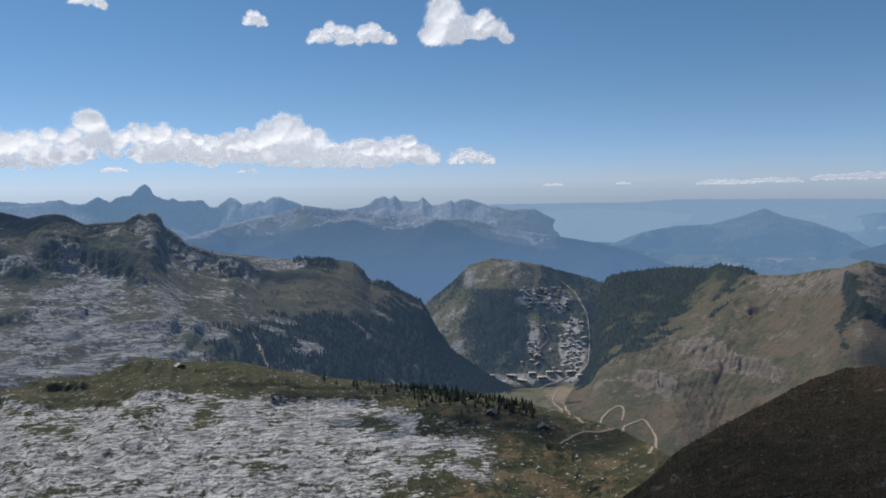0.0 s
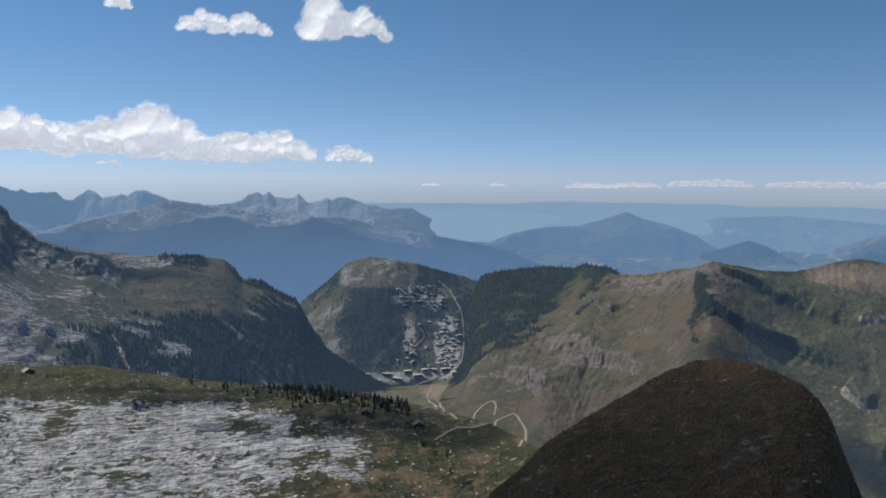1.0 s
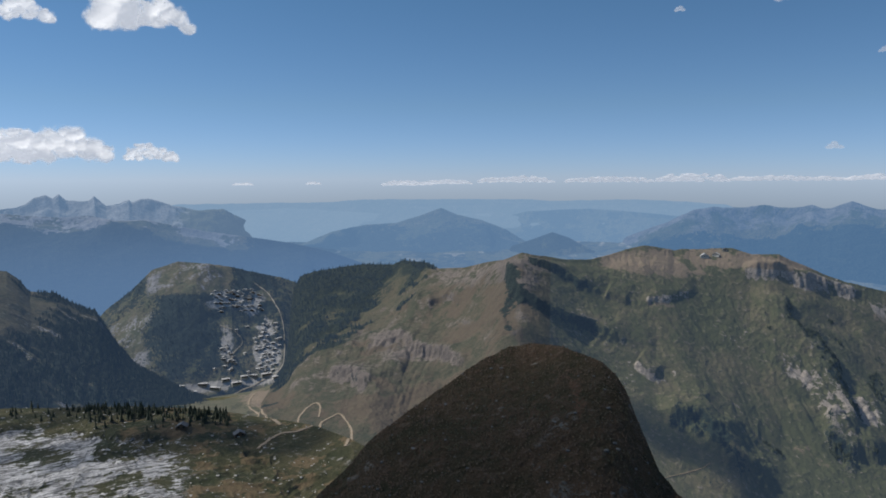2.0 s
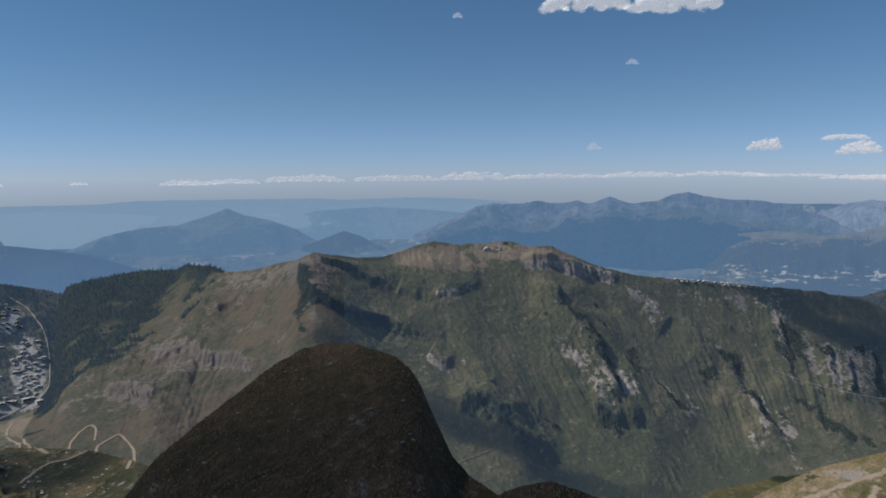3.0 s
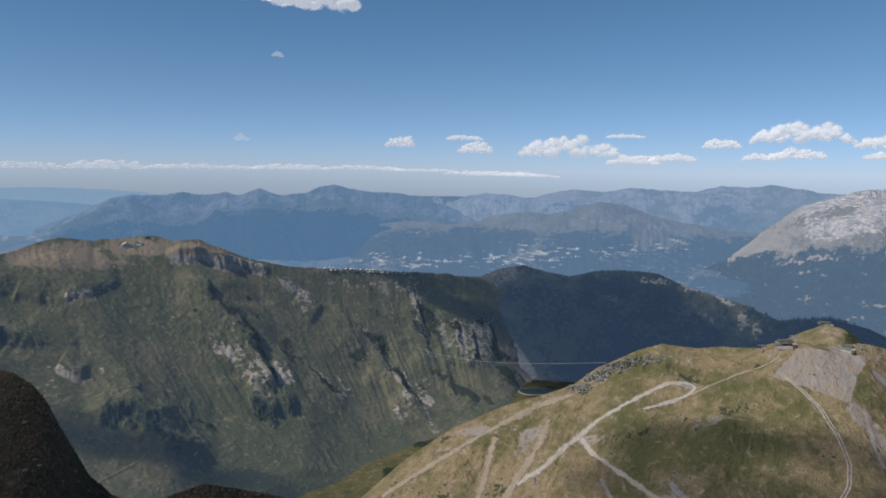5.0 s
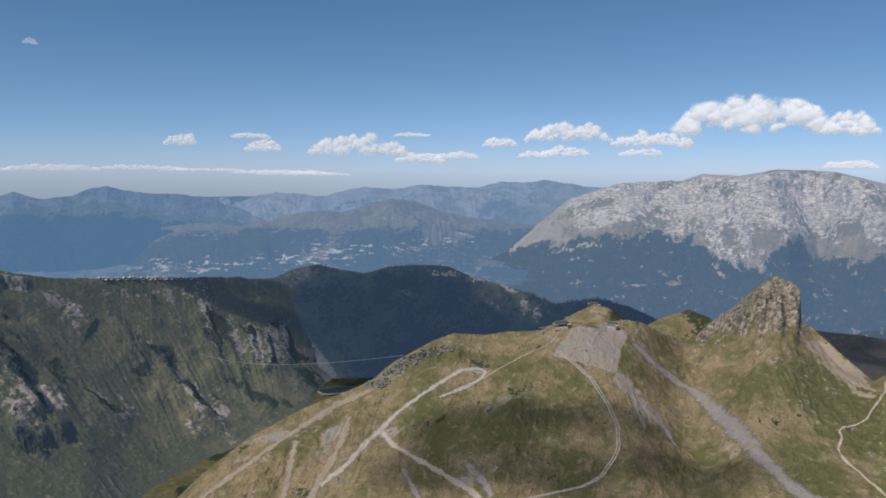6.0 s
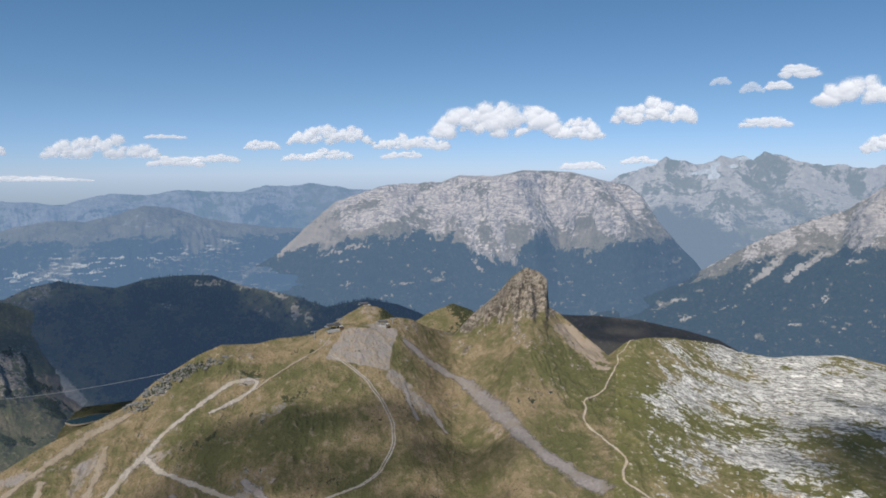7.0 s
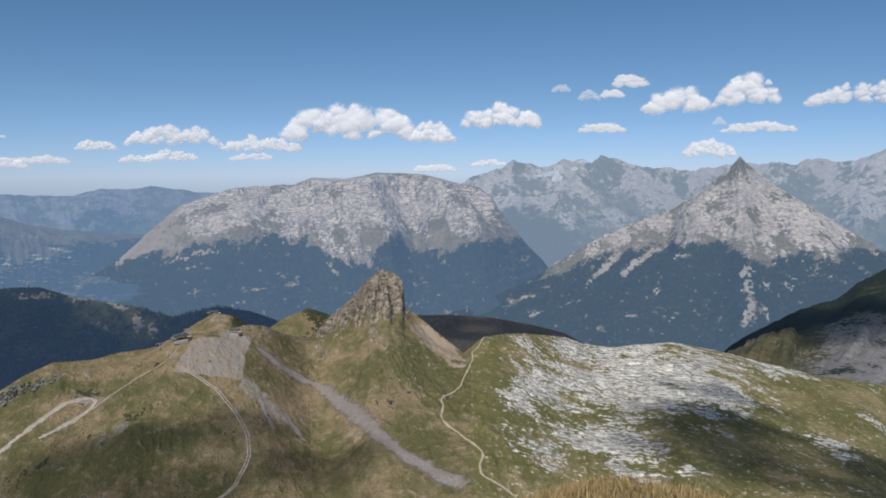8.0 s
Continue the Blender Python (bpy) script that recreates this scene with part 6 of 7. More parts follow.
def drape(name, field, course, width, material, label, category, seed=1, lift=0.35, ragged=0.25, kind="structure", taper=0.0, bend=9):
    """A strip that follows the ground through places given by azimuth and elevation; width in metres, bend: how far its corners are rounded."""
    c = np.array(course, float)
    run = np.r_[0, np.cumsum(np.hypot(np.diff(c[:, 0]), np.diff(c[:, 1])))]
    n = max(int(run[-1] / 0.12), 8)
    t = np.linspace(0, run[-1], n)
    a, e = np.interp(t, run, c[:, 0]), np.interp(t, run, c[:, 1])
    k = np.ones(bend) / bend
    round_off = lambda q: np.convolve(np.pad(q, bend // 2, "reflect", reflect_type="odd"), k, "valid")
    a, e = round_off(a) + 0.10 * fbm(t * 1.1, 0 * t, seed + 70, 4), round_off(e) + 0.06 * fbm(t * 1.1, 0 * t, seed + 75, 4)
    mid = np.array([at(field, x, y) for x, y in zip(a, e)])
    for q in range(3):
        mid[1:-1] = 0.25 * mid[:-2] + 0.5 * mid[1:-1] + 0.25 * mid[2:]
    way = np.gradient(mid[:, :2], axis=0)
    way /= np.maximum(np.linalg.norm(way, axis=1), 1e-6)[:, None]
    side = np.stack([-way[:, 1], way[:, 0]], -1)
    rows = []
    wide = width * (1 + ragged * fbm(t * 3, 0 * t, seed, 3)) * (1 - taper * t / t[-1])
    for j, off in enumerate(np.linspace(-0.5, 0.5, 7)):
        wob = ragged * width * 0.5 * fbm(t * 6 + 20 * j, 0 * t + j, seed + j, 3) * (abs(off) > 0.4)
        xy = mid[:, :2] + side * (off * wide + wob)[:, None]
        az, r = np.degrees(np.arctan2(xy[:, 0], xy[:, 1])), np.hypot(xy[:, 0], xy[:, 1])
        z = np.array([level(field, p, q) for p, q in zip(az, r)])
        rows.append(np.column_stack([xy, z + lift * (1 if abs(off) < 0.45 else 0.1)]))
    core = np.repeat((1 - np.abs(np.linspace(-1, 1, 7)) ** 2)[None, :], n, 0)
    return thing(name, grid_mesh(name, np.stack(rows, 1), {"core": core}), material, label, category, kind=kind)


TRACK_A = [(75.05, -24.34), (77.24, -23.05), (79.06, -21.24), (80.18, -20.4), (81.6, -19.15), (83.6, -17.8), (85.6, -16.55), (86.7, -15.95), (88.1, -15.75), (88.85, -16.0), (88.3, -16.6), (87.5, -17.05), (86.4, -17.5), (84.95, -18.0)]
TRACK_B = [(80.18, -20.53), (80.81, -21.41), (82.57, -22.46), (84.81, -23.57), (87.09, -24.73), (88.47, -25.61)]
TRACK_C = [(88.5, -16.6), (89.22, -16.18), (90.07, -15.64), (90.92, -15.17), (92.2, -14.56), (93.29, -14.0), (94.25, -13.42), (94.62, -12.79)]
TRACK_D = [(94.46, -14.28), (96.08, -15.18), (97.47, -16.49), (98.63, -18.01), (99.42, -19.5), (99.62, -20.99), (99.34, -21.84), (98.4, -23.31), (96.99, -24.16), (93.67, -25.05), (90.82, -25.71)]
SCAR = [(100.46, -13.36), (102.53, -15.09), (105.28, -16.73), (107.54, -18.32), (109.8, -20.25), (112.03, -22.09), (114.64, -23.38), (117.16, -24.2)]
PATH = [(121.41, -25.14), (120.03, -24.3), (118.87, -23.81), (118.36, -23.44), (118.26, -22.75), (118.57, -22.19), (118.56, -21.82), (117.91, -21.39), (116.75, -20.61), (115.44, -19.81), (115.02, -19.22), (115.29, -18.66), (115.33, -18.35), (115.01, -17.93), (115.56, -17.66), (116.25, -17.29), (116.84, -16.79), (116.97, -16.35), (117.19, -15.86), (117.41, -15.64), (117.59, -15.11), (117.86, -14.79), (117.67, -14.31), (118.25, -13.9), (118.65, -13.09), (118.91, -12.75)]
ROAD_A = [(16.31, -20.83), (17.03, -19.84), (16.38, -18.79), (15.94, -18.2), (14.64, -18.91), (12.44, -19.5), (11.1, -19.52), (9.29, -20.52)]
ROAD_B = [(12.21, -18.92), (12.88, -18.17), (13.75, -17.37), (14.46, -17.46), (14.2, -18.52)]
ROAD_C = [(11.19, -18.89), (10.65, -18.36), (9.74, -17.89), (8.84, -17.7), (8.7, -16.85), (9.38, -16.31)]
VALLEY_ROAD = [(9.52, -8.03), (10.63, -8.91), (11.52, -10.67), (11.79, -12.42), (11.53, -14.17), (11.09, -15.05), (9.29, -15.75), (7.48, -16.45)]
SIDE_ROAD = [(6.82, -11.09), (7.95, -11.61), (8.62, -12.49), (7.49, -13.39), (7.71, -14.7)]
drape("track", "track_hill", TRACK_A, 7.0, GRAVEL, "pale gravel vehicle track with a loop at its end", "track", 3, taper=0.45, ragged=0.4, bend=5)
drape("track", "track_hill", TRACK_B, 4.6, GRAVEL, "pale gravel track running down the grassy hill", "track", 4, ragged=0.4)
drape("track", "track_hill", TRACK_C, 2.6, EARTH, "narrow earth track climbing to the lift station", "track", 5, ragged=0.35)
for side in (-0.11, 0.11):
    drape("track", "track_hill", [(a + side, e) for a, e in TRACK_D], 1.5, GRAVEL, "worn wheel rut of a double track curving round the grassy hill", "track", 6)
drape("scree_run", ("track_hill", "peak", "right_field"), SCAR, 10.5, SCREE, "grey scree ski run down the grassy hillside", "scree", 7, ragged=0.4, taper=-0.5)
BANDS = [[(79.34, -17.42), (76.55, -18.48), (73.27, -20.18), (69.51, -22.31), (66.23, -24.06), (63.91, -25.41)], [(77.58, -19.47), (76.55, -21.82), (75.13, -23.9), (73.94, -25.92)],
         [(73.26, -20.95), (72.54, -23.45), (71.81, -25.87)], [(81.96, -23.39), (82.92, -24.99), (83.41, -25.97)], [(87.28, -23.11), (88.67, -24.22), (89.38, -25.36)],
         [(102.4, -18.3), (103.0, -19.3), (103.9, -20.6)], [(100.3, -16.6), (100.9, -18.2), (101.6, -19.6)]]
for band, (line, wide) in enumerate(zip(BANDS, (9.0, 8.0, 6.5, 5.0, 6.0, 6.0, 5.0))):
    drape("scree_run", "track_hill", line, wide, EARTH if band < 3 else SCREE, "bare strip of pale earth and scree on the grassy hill", "scree", 30 + band, ragged=0.6)
drape("footpath", ("peak", "right_field"), PATH, 3.0, gravel("footpath_earth", (0.42, 0.355, 0.27), 0.8), "trodden pale earth footpath winding through green grass", "path", 9, lift=0.7, taper=0.4, bend=3)
drape("road", ("near_field", "spur", "valley"), ROAD_A, 5.0, EARTH, "pale winding mountain road in a brown valley", "road", 12, lift=0.8)
drape("road", ("near_field", "spur", "valley"), ROAD_B, 4.5, EARTH, "hairpin of a pale mountain road", "road", 13, lift=0.8)
drape("road", ("near_field", "spur", "valley"), ROAD_C, 6.0, EARTH, "pale mountain road bending towards the resort", "road", 14, lift=0.8)
PALE_ROAD = gravel("pale_road", (0.36, 0.34, 0.31), 1.5)
drape("road", "resort_hill", VALLEY_ROAD, 5, PALE_ROAD, "pale road winding through the wooded resort", "road", 15, lift=2.0, ragged=0.5)
drape("road", "resort_hill", SIDE_ROAD, 5, PALE_ROAD, "pale side road among dark trees", "road", 16, lift=2.0, ragged=0.5)
drape("ski_run", "left_slope", [(-15.21, -11.4), (-14.66, -12.82), (-14.11, -14.16)], 9, SCREE, "pale bare ski run cut through pine woods", "track", 17, lift=1.5)
drape("footpath", "ridge", [(42.0, -22.45), (43.63, -21.9), (45.27, -21.32), (45.51, -20.99)], 1.4, EARTH, "pale footpath below a dark cliff", "path", 18, lift=1.0)

# ---------------------------------------------------------------- trees
def needles(name, haze_glow=0.0):
    """Dark needles; haze glow: share of blue emission mixed into a far wood."""
    s = Nodes(name)
    info = s.n.new("ShaderNodeNewGeometry")
    col = s.mix(info.outputs["Random Per Island"], (0.018, 0.028, 0.018), (0.05, 0.062, 0.034))
    col = s.mix(s.step(0.4, 0.7, s.noise(1.5, 3)), col, (0.018, 0.026, 0.016))
    p = s.add("ShaderNodeBsdfPrincipled", Roughness=0.9)
    s.put(p.inputs["Base Color"], col)
    # blue emission in the needles stands in for distance haze
    e, m = s.add("ShaderNodeEmission", Color=(0.12, 0.22, 0.4), Strength=1.0), s.add("ShaderNodeMixShader", Fac=haze_glow)
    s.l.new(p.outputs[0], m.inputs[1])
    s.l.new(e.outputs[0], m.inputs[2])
    s.l.new(m.outputs[0] if haze_glow else p.outputs[0], s.out.inputs["Surface"])
    return s.mat


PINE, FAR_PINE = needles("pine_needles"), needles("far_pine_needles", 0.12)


def pine_shape(tiers, sides, seed):
    """Tiers of ragged branch skirts round a leader, one unit high."""
    rng = np.random.default_rng(seed)
    verts, faces = [], []
    for k in range(tiers):
        low, high = 0.10 + 0.80 * k / tiers, 0.10 + 0.80 * (k + 1.55) / tiers
        wide = 0.23 * (1 - 0.85 * k / tiers)
        base = len(verts)
        for q in range(sides):
            a = 2 * math.pi * (q + 0.5 * (k % 2)) / sides
            w = wide * rng.uniform(0.7, 1.2)
            verts.append((w * math.cos(a), w * math.sin(a), low + rng.uniform(-0.03, 0.03)))
        verts.append((rng.uniform(-0.01, 0.01), rng.uniform(-0.01, 0.01), min(high, 1.0)))
        faces += [(base + q, base + (q + 1) % sides, base + sides) for q in range(sides)]
    return np.array(verts), np.array(faces)


def scatter(field, count, seed, test, floor=0.5):
    """Places on a field's front, chosen where its wood mask and a test of azimuth and elevation allow."""
    az, R, Z, masks = FIELDS[field]
    rng = np.random.default_rng(seed)
    A = az[:, None] + 0 * R
    E = np.degrees(np.arctan2(Z, R))
    n = fbm(R * np.sin(np.radians(A)) / 40, R * np.cos(np.radians(A)) / 40, seed, 4)
    ok = test(A, E) & (masks["wood"] + 0.7 * n > floor)
    ok[:, :2] = False
    ok[:, -(R.shape[1] // 7):] = False
    i, j = np.nonzero(ok)
    if not len(i):
        return np.zeros((0, 3))
    weight = R[i, j] ** 1.0
    pick = rng.choice(len(i), min(count, len(i)), replace=False, p=weight / weight.sum())
    i, j = i[pick], j[pick]
    a = np.radians(az[i] + rng.uniform(-0.03, 0.03, len(i)))
    return np.column_stack([R[i, j] * np.sin(a), R[i, j] * np.cos(a), Z[i, j] + EYE_Z])


def forest(name, places, low, high, label, seed, fat=1.0, leaf=None):
    rng = np.random.default_rng(seed)
    shapes = [pine_shape(3, 5, q) for q in range(4)]
    verts, faces, base = [], [], 0
    for k, p in enumerate(places):
        sv, sf = shapes[k % 4]
        h, t = rng.uniform(low, high), rng.uniform(0, 6.28)
        c, s = math.cos(t), math.sin(t)
        q = sv * h
        verts.append(np.column_stack([(q[:, 0] * c - q[:, 1] * s) * fat, (q[:, 0] * s + q[:, 1] * c) * fat, q[:, 2] - 0.06 * h]) + p)
        faces.append(sf + base)
        base += len(sv)
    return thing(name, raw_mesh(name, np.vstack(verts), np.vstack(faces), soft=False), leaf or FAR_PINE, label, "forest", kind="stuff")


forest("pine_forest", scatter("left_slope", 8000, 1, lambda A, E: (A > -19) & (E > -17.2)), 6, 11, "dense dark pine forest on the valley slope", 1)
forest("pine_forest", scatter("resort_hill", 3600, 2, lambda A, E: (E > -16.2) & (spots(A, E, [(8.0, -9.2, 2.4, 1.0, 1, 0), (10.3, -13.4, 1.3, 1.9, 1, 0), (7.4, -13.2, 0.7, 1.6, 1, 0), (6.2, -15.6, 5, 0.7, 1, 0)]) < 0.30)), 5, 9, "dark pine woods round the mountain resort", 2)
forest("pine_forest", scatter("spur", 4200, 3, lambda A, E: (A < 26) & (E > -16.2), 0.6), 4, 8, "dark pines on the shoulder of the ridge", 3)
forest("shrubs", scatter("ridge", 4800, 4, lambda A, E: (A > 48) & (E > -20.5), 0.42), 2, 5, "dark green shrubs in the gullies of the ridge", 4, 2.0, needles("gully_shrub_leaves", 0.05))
forest("pine_forest", scatter("wooded_ridge", 5000, 5, lambda A, E: (E > -17.5) & (ragged(A, E, GLADES, 61) < 0.3)), 5, 10, "dark pine forest covering the shaded ridge", 5, 1.0, needles("hazy_ridge_needles", 0.19))


def pine_tree():
    tree = tagged(new("pine_tree"), "dark green pine tree at the edge of a pasture", "tree", "pines along the pasture")
    bm = bmesh.new()
    bmesh.ops.create_cone(bm, cap_ends=True, segments=6, radius1=0.025, radius2=0.008, depth=0.9, matrix=Matrix.Translation((0, 0, 0.42)))
    part("trunk", bm, BARK, tree)
    v, f = pine_shape(5, 8, 77)
    me = raw_mesh("crown", v, f, soft=False)
    me.materials.append(PINE)
    crown = new("crown", me)
    crown.parent = tree
    return tree


bark = Nodes("bark")
bark_b = bark.add("ShaderNodeBsdfPrincipled", Roughness=0.9)
bark.put(bark_b.inputs["Base Color"], bark.mix(bark.step(0.3, 0.7, bark.noise(0.4)), (0.05, 0.035, 0.025), (0.11, 0.085, 0.06)))
bark.l.new(bark_b.outputs[0], bark.out.inputs["Surface"])
BARK = bark.mat


def pasture_pines():
    rng = random.Random(5)
    first = pine_tree()
    spots_done = 0
    while spots_done < 270:
        az = rng.uniform(-10, 7.6) if spots_done < 60 else rng.uniform(-3.2, 7.4)
        rim = np.interp(az, [-10, -4, 0.5, 5.2, 7.2, 9], [-15.0, -15.9, -16.5, -17.3, -17.6, -17.9])
        el = rim - abs(rng.gauss(0, 0.5)) - 0.08
        p = at("near_field", az, el)
        h = rng.uniform(4.5, 9)
        m = Matrix.Translation(p - Vector((0, 0, 0.3))) @ Matrix.Rotation(rng.uniform(0, 6.28), 4, "Z") @ Matrix.Diagonal((h, h, h, 1))
        if spots_done == 0:
            first.matrix_world = m
        else:
            tree = copy_thing(first, Matrix())
            tree.matrix_world = m
        spots_done += 1


pasture_pines()

forest("shrubs", scatter("track_hill", 210, 6, lambda A, E: spots(A, E, FLANK) > 0.25, 0.2), 0.8, 2.2, "dark shrubs among pale rocks on the hill's flank", 6, 2.2, PINE)


def heath_leaf():
    s = Nodes("heath_leaf")
    info = s.n.new("ShaderNodeNewGeometry")
    p = s.add("ShaderNodeBsdfPrincipled", Roughness=0.9)
    s.put(p.inputs["Base Color"], s.mix(s.step(0.3, 0.7, s.noise(9, 4)), s.mix(info.outputs["Random Per Island"], (0.045, 0.047, 0.024), (0.12, 0.105, 0.055)), s.mix(info.outputs["Random Per Island"], (0.10, 0.06, 0.04), (0.20, 0.125, 0.08))))
    s.l.new(p.outputs[0], s.out.inputs["Surface"])
    return s.mat


forest("heath", scatter("heath_hill", 9000, 9, lambda A, E: E > -30, -2.0), 0.10, 0.34, "low dark heather and bilberry bushes covering the hilltop", 9, 2.6, heath_leaf())

# ---------------------------------------------------------------- buildings
def plain(name, colour, rough=0.7, size=2.0, metal=0.0, vary=0.25):
    s = Nodes(name)
    p = s.add("ShaderNodeBsdfPrincipled", Roughness=rough, Metallic=metal)
    s.put(p.inputs["Base Color"], s.mix(s.step(0.3, 0.7, s.noise(size, 5)), tuple(c * (1 - vary) for c in colour), colour))
    s.l.new(p.outputs[0], s.out.inputs["Surface"])
    return s.mat


CONCRETE, SLATE, TIMBER = plain("concrete", (0.36, 0.355, 0.34), 0.85), plain("slate_roof", (0.11, 0.11, 0.115), 0.6), plain("timber", (0.13, 0.085, 0.05), 0.8)
WHITEWASH, PANE, STEEL, PALE_ROOF = plain("whitewash", (0.62, 0.61, 0.58), 0.8), plain("dark_pane", (0.03, 0.035, 0.045), 0.15), plain("galvanised_steel", (0.42, 0.43, 0.44), 0.45, 1.0, 0.6), plain("pale_metal_roof", (0.5, 0.505, 0.52), 0.5)


def box(bm, x, y, z, sx, sy, sz):
    """A block whose base centre is x, y, z."""
    return bmesh.ops.create_cube(bm, size=1, matrix=Matrix.Translation((x, y, z + sz / 2)) @ Matrix.Diagonal((sx, sy, sz, 1)))


def facing(p, turn=0.0):
    """A pose at a place, whose -y side is turned to the summit."""
    az = math.atan2(p.x, p.y)
    return Matrix.Translation(p) @ Matrix.Rotation(-az + radians(turn), 4, "Z")


def apartment_block(p, w, d, h, turn, wall, label):
    ob = tagged(new("apartment_building"), label, "building", "buildings of the resort")
    bm = bmesh.new()
    box(bm, 0, 0, -6, w, d, h + 6)
    part("wall", bm, wall, ob)
    bm = bmesh.new()
    box(bm, 0, 0, h, w + 1.2, d + 1.2, 0.9)
    box(bm, w * 0.2, 0, h + 0.9, w * 0.16, d * 0.4, 2.2)
    part("roof", bm, PALE_ROOF, ob, "flat pale roof")
    floors = max(int(h / 4.2), 2)
    for k in range(floors):
        bm = bmesh.new()
        box(bm, 0, -d / 2 - 0.06, 1.6 + k * (h - 1.5) / floors, w * 0.92, 0.3, 1.7)
        part("window_band", bm, PANE, ob, "dark strip of windows")
    ob.matrix_world = facing(p, turn)
    return ob


def gabled_house(p, w, d, h, turn, wall, roof, label, category="chalet", group=""):
    ob = tagged(new("chalet"), label, category, group)
    bm = bmesh.new()
    box(bm, 0, 0, -2.5, w, d, h + 2.5)
    part("wall", bm, wall, ob)
    rise, over = w * 0.28, 0.6
    bm = bmesh.new()
    rows = [[bm.verts.new((x, y, z)) for x, z in ((-w / 2 - over, h - 0.3), (0, h + rise), (w / 2 + over, h - 0.3), (w / 2 + over, h - 0.65), (0, h + rise - 0.4), (-w / 2 - over, h - 0.65))] for y in (-d / 2 - over, d / 2 + over)]
    for q in range(6):
        bm.faces.new((rows[0][q], rows[0][(q + 1) % 6], rows[1][(q + 1) % 6], rows[1][q]))
    bm.faces.new(rows[0][::-1])
    bm.faces.new(rows[1])
    part("roof", bm, roof, ob)
    bm = bmesh.new()
    a, b, c = bm.verts.new((-w / 2, -d / 2, h - 0.3)), bm.verts.new((w / 2, -d / 2, h - 0.3)), bm.verts.new((0, -d / 2, h + rise - 0.4))
    a2, b2, c2 = bm.verts.new((-w / 2, d / 2, h - 0.3)), bm.verts.new((w / 2, d / 2, h - 0.3)), bm.verts.new((0, d / 2, h + rise - 0.4))
    for q in ((a, b, c), (b2, a2, c2), (a, a2, b2, b), (a, c, c2, a2), (b, b2, c2, c)):
        bm.faces.new(q)
    part("gable", bm, wall, ob)
    for x in (-w * 0.25, w * 0.25):
        bm = bmesh.new()
        box(bm, x, -d / 2 - 0.04, h * 0.45, w * 0.16, 0.12, 1.2)
        part("window", bm, PANE, ob)
    bm = bmesh.new()
    box(bm, 0, -d / 2 - 0.05, 0, w * 0.14, 0.14, 2.0)
    part("door", bm, TIMBER, ob)
    ob.matrix_world = facing(p, turn)
    return ob


def resort():
    rng = random.Random(11)
    # long blocks on the valley floor
    rows = [(2.6, -15.75, 44, 11), (3.6, -15.5, 52, 13), (4.6, -15.9, 36, 12), (5.4, -15.5, 40, 14), (6.3, -15.8, 46, 15), (7.1, -15.3, 34, 13), (7.9, -15.7, 42, 14), (8.5, -15.2, 30, 14), (9.2, -15.0, 36, 12), (10.2, -15.1, 46, 13), (10.9, -15.3, 30, 11)]
    for az, el, w, h in rows:
        apartment_block(at("resort_hill", az, el + 0.12 * rng.uniform(-1, 1)), w * 0.66, 12, h * 0.42, rng.uniform(-35, 35), rng.choice((CONCRETE, CONCRETE, WHITEWASH)), "grey concrete apartment block with a flat roof on the valley floor")
    # the quarter that climbs the hillside
    for k in range(58):
        az = 10.3 + rng.gauss(0, 0.6)
        el = rng.uniform(-14.8, -11.2)
        apartment_block(at("resort_hill", az + 0.12 * (el + 13), el), rng.uniform(6, 14), 9, rng.uniform(2, 4.5), rng.uniform(-50, 50), rng.choice((CONCRETE, WHITEWASH, CONCRETE)),
                        "pale apartment building on the wooded hillside")
    for k in range(22):
        apartment_block(at("resort_hill", 7.3 + rng.gauss(0, 0.35), rng.uniform(-14.6, -12.6)), rng.uniform(6, 12), 9, rng.uniform(2, 4), rng.uniform(-50, 50), CONCRETE, "pale apartment building on the wooded hillside")
    # terraced rows of chalets under the hilltop
    for k in range(64):
        el = rng.choice((-8.5, -8.72, -8.95, -9.2, -9.45, -9.75, -10.05)) + rng.gauss(0, 0.04)
        az = rng.uniform(6.1, 9.6) + 0.5 * (-8.6 - el)
        gabled_house(at("resort_hill", az, el), rng.uniform(10, 20), 6, rng.uniform(1.2, 2.2), rng.uniform(-12, 12), rng.choice((TIMBER, WHITEWASH, CONCRETE)), rng.choice((PALE_ROOF, PALE_ROOF, CONCRETE)),
                     "small chalet in terraced rows under a grassy hilltop", "chalet", "chalets of the hamlet")


resort()
gabled_house(at("near_field", -20.74, -13.55), 11, 8, 3.2, 20, TIMBER, SLATE, "lone dark wooden mountain hut on a green shoulder")
gabled_house(at("near_field", 3.78, -18.4), 9, 7, 2.6, -15, TIMBER, SLATE, "dark mountain hut beside a pasture")
gabled_house(at("near_field", 8.0, -19.4), 9, 7, 2.6, 10, TIMBER, SLATE, "dark mountain hut beside the valley road")
gabled_house(at("ridge", 44.63, -5.85), 15, 8, 2.4, 10, WHITEWASH, PALE_ROOF, "white mountain restaurant on a high pasture")
gabled_house(at("ridge", 45.45, -5.72), 12, 7, 2.2, -10, WHITEWASH, PALE_ROOF, "white lift building on a high pasture")
gabled_house(at("ridge", 46.05, -5.3), 8, 6, 2, 5, CONCRETE, SLATE, "grey hut near the top of the pasture")


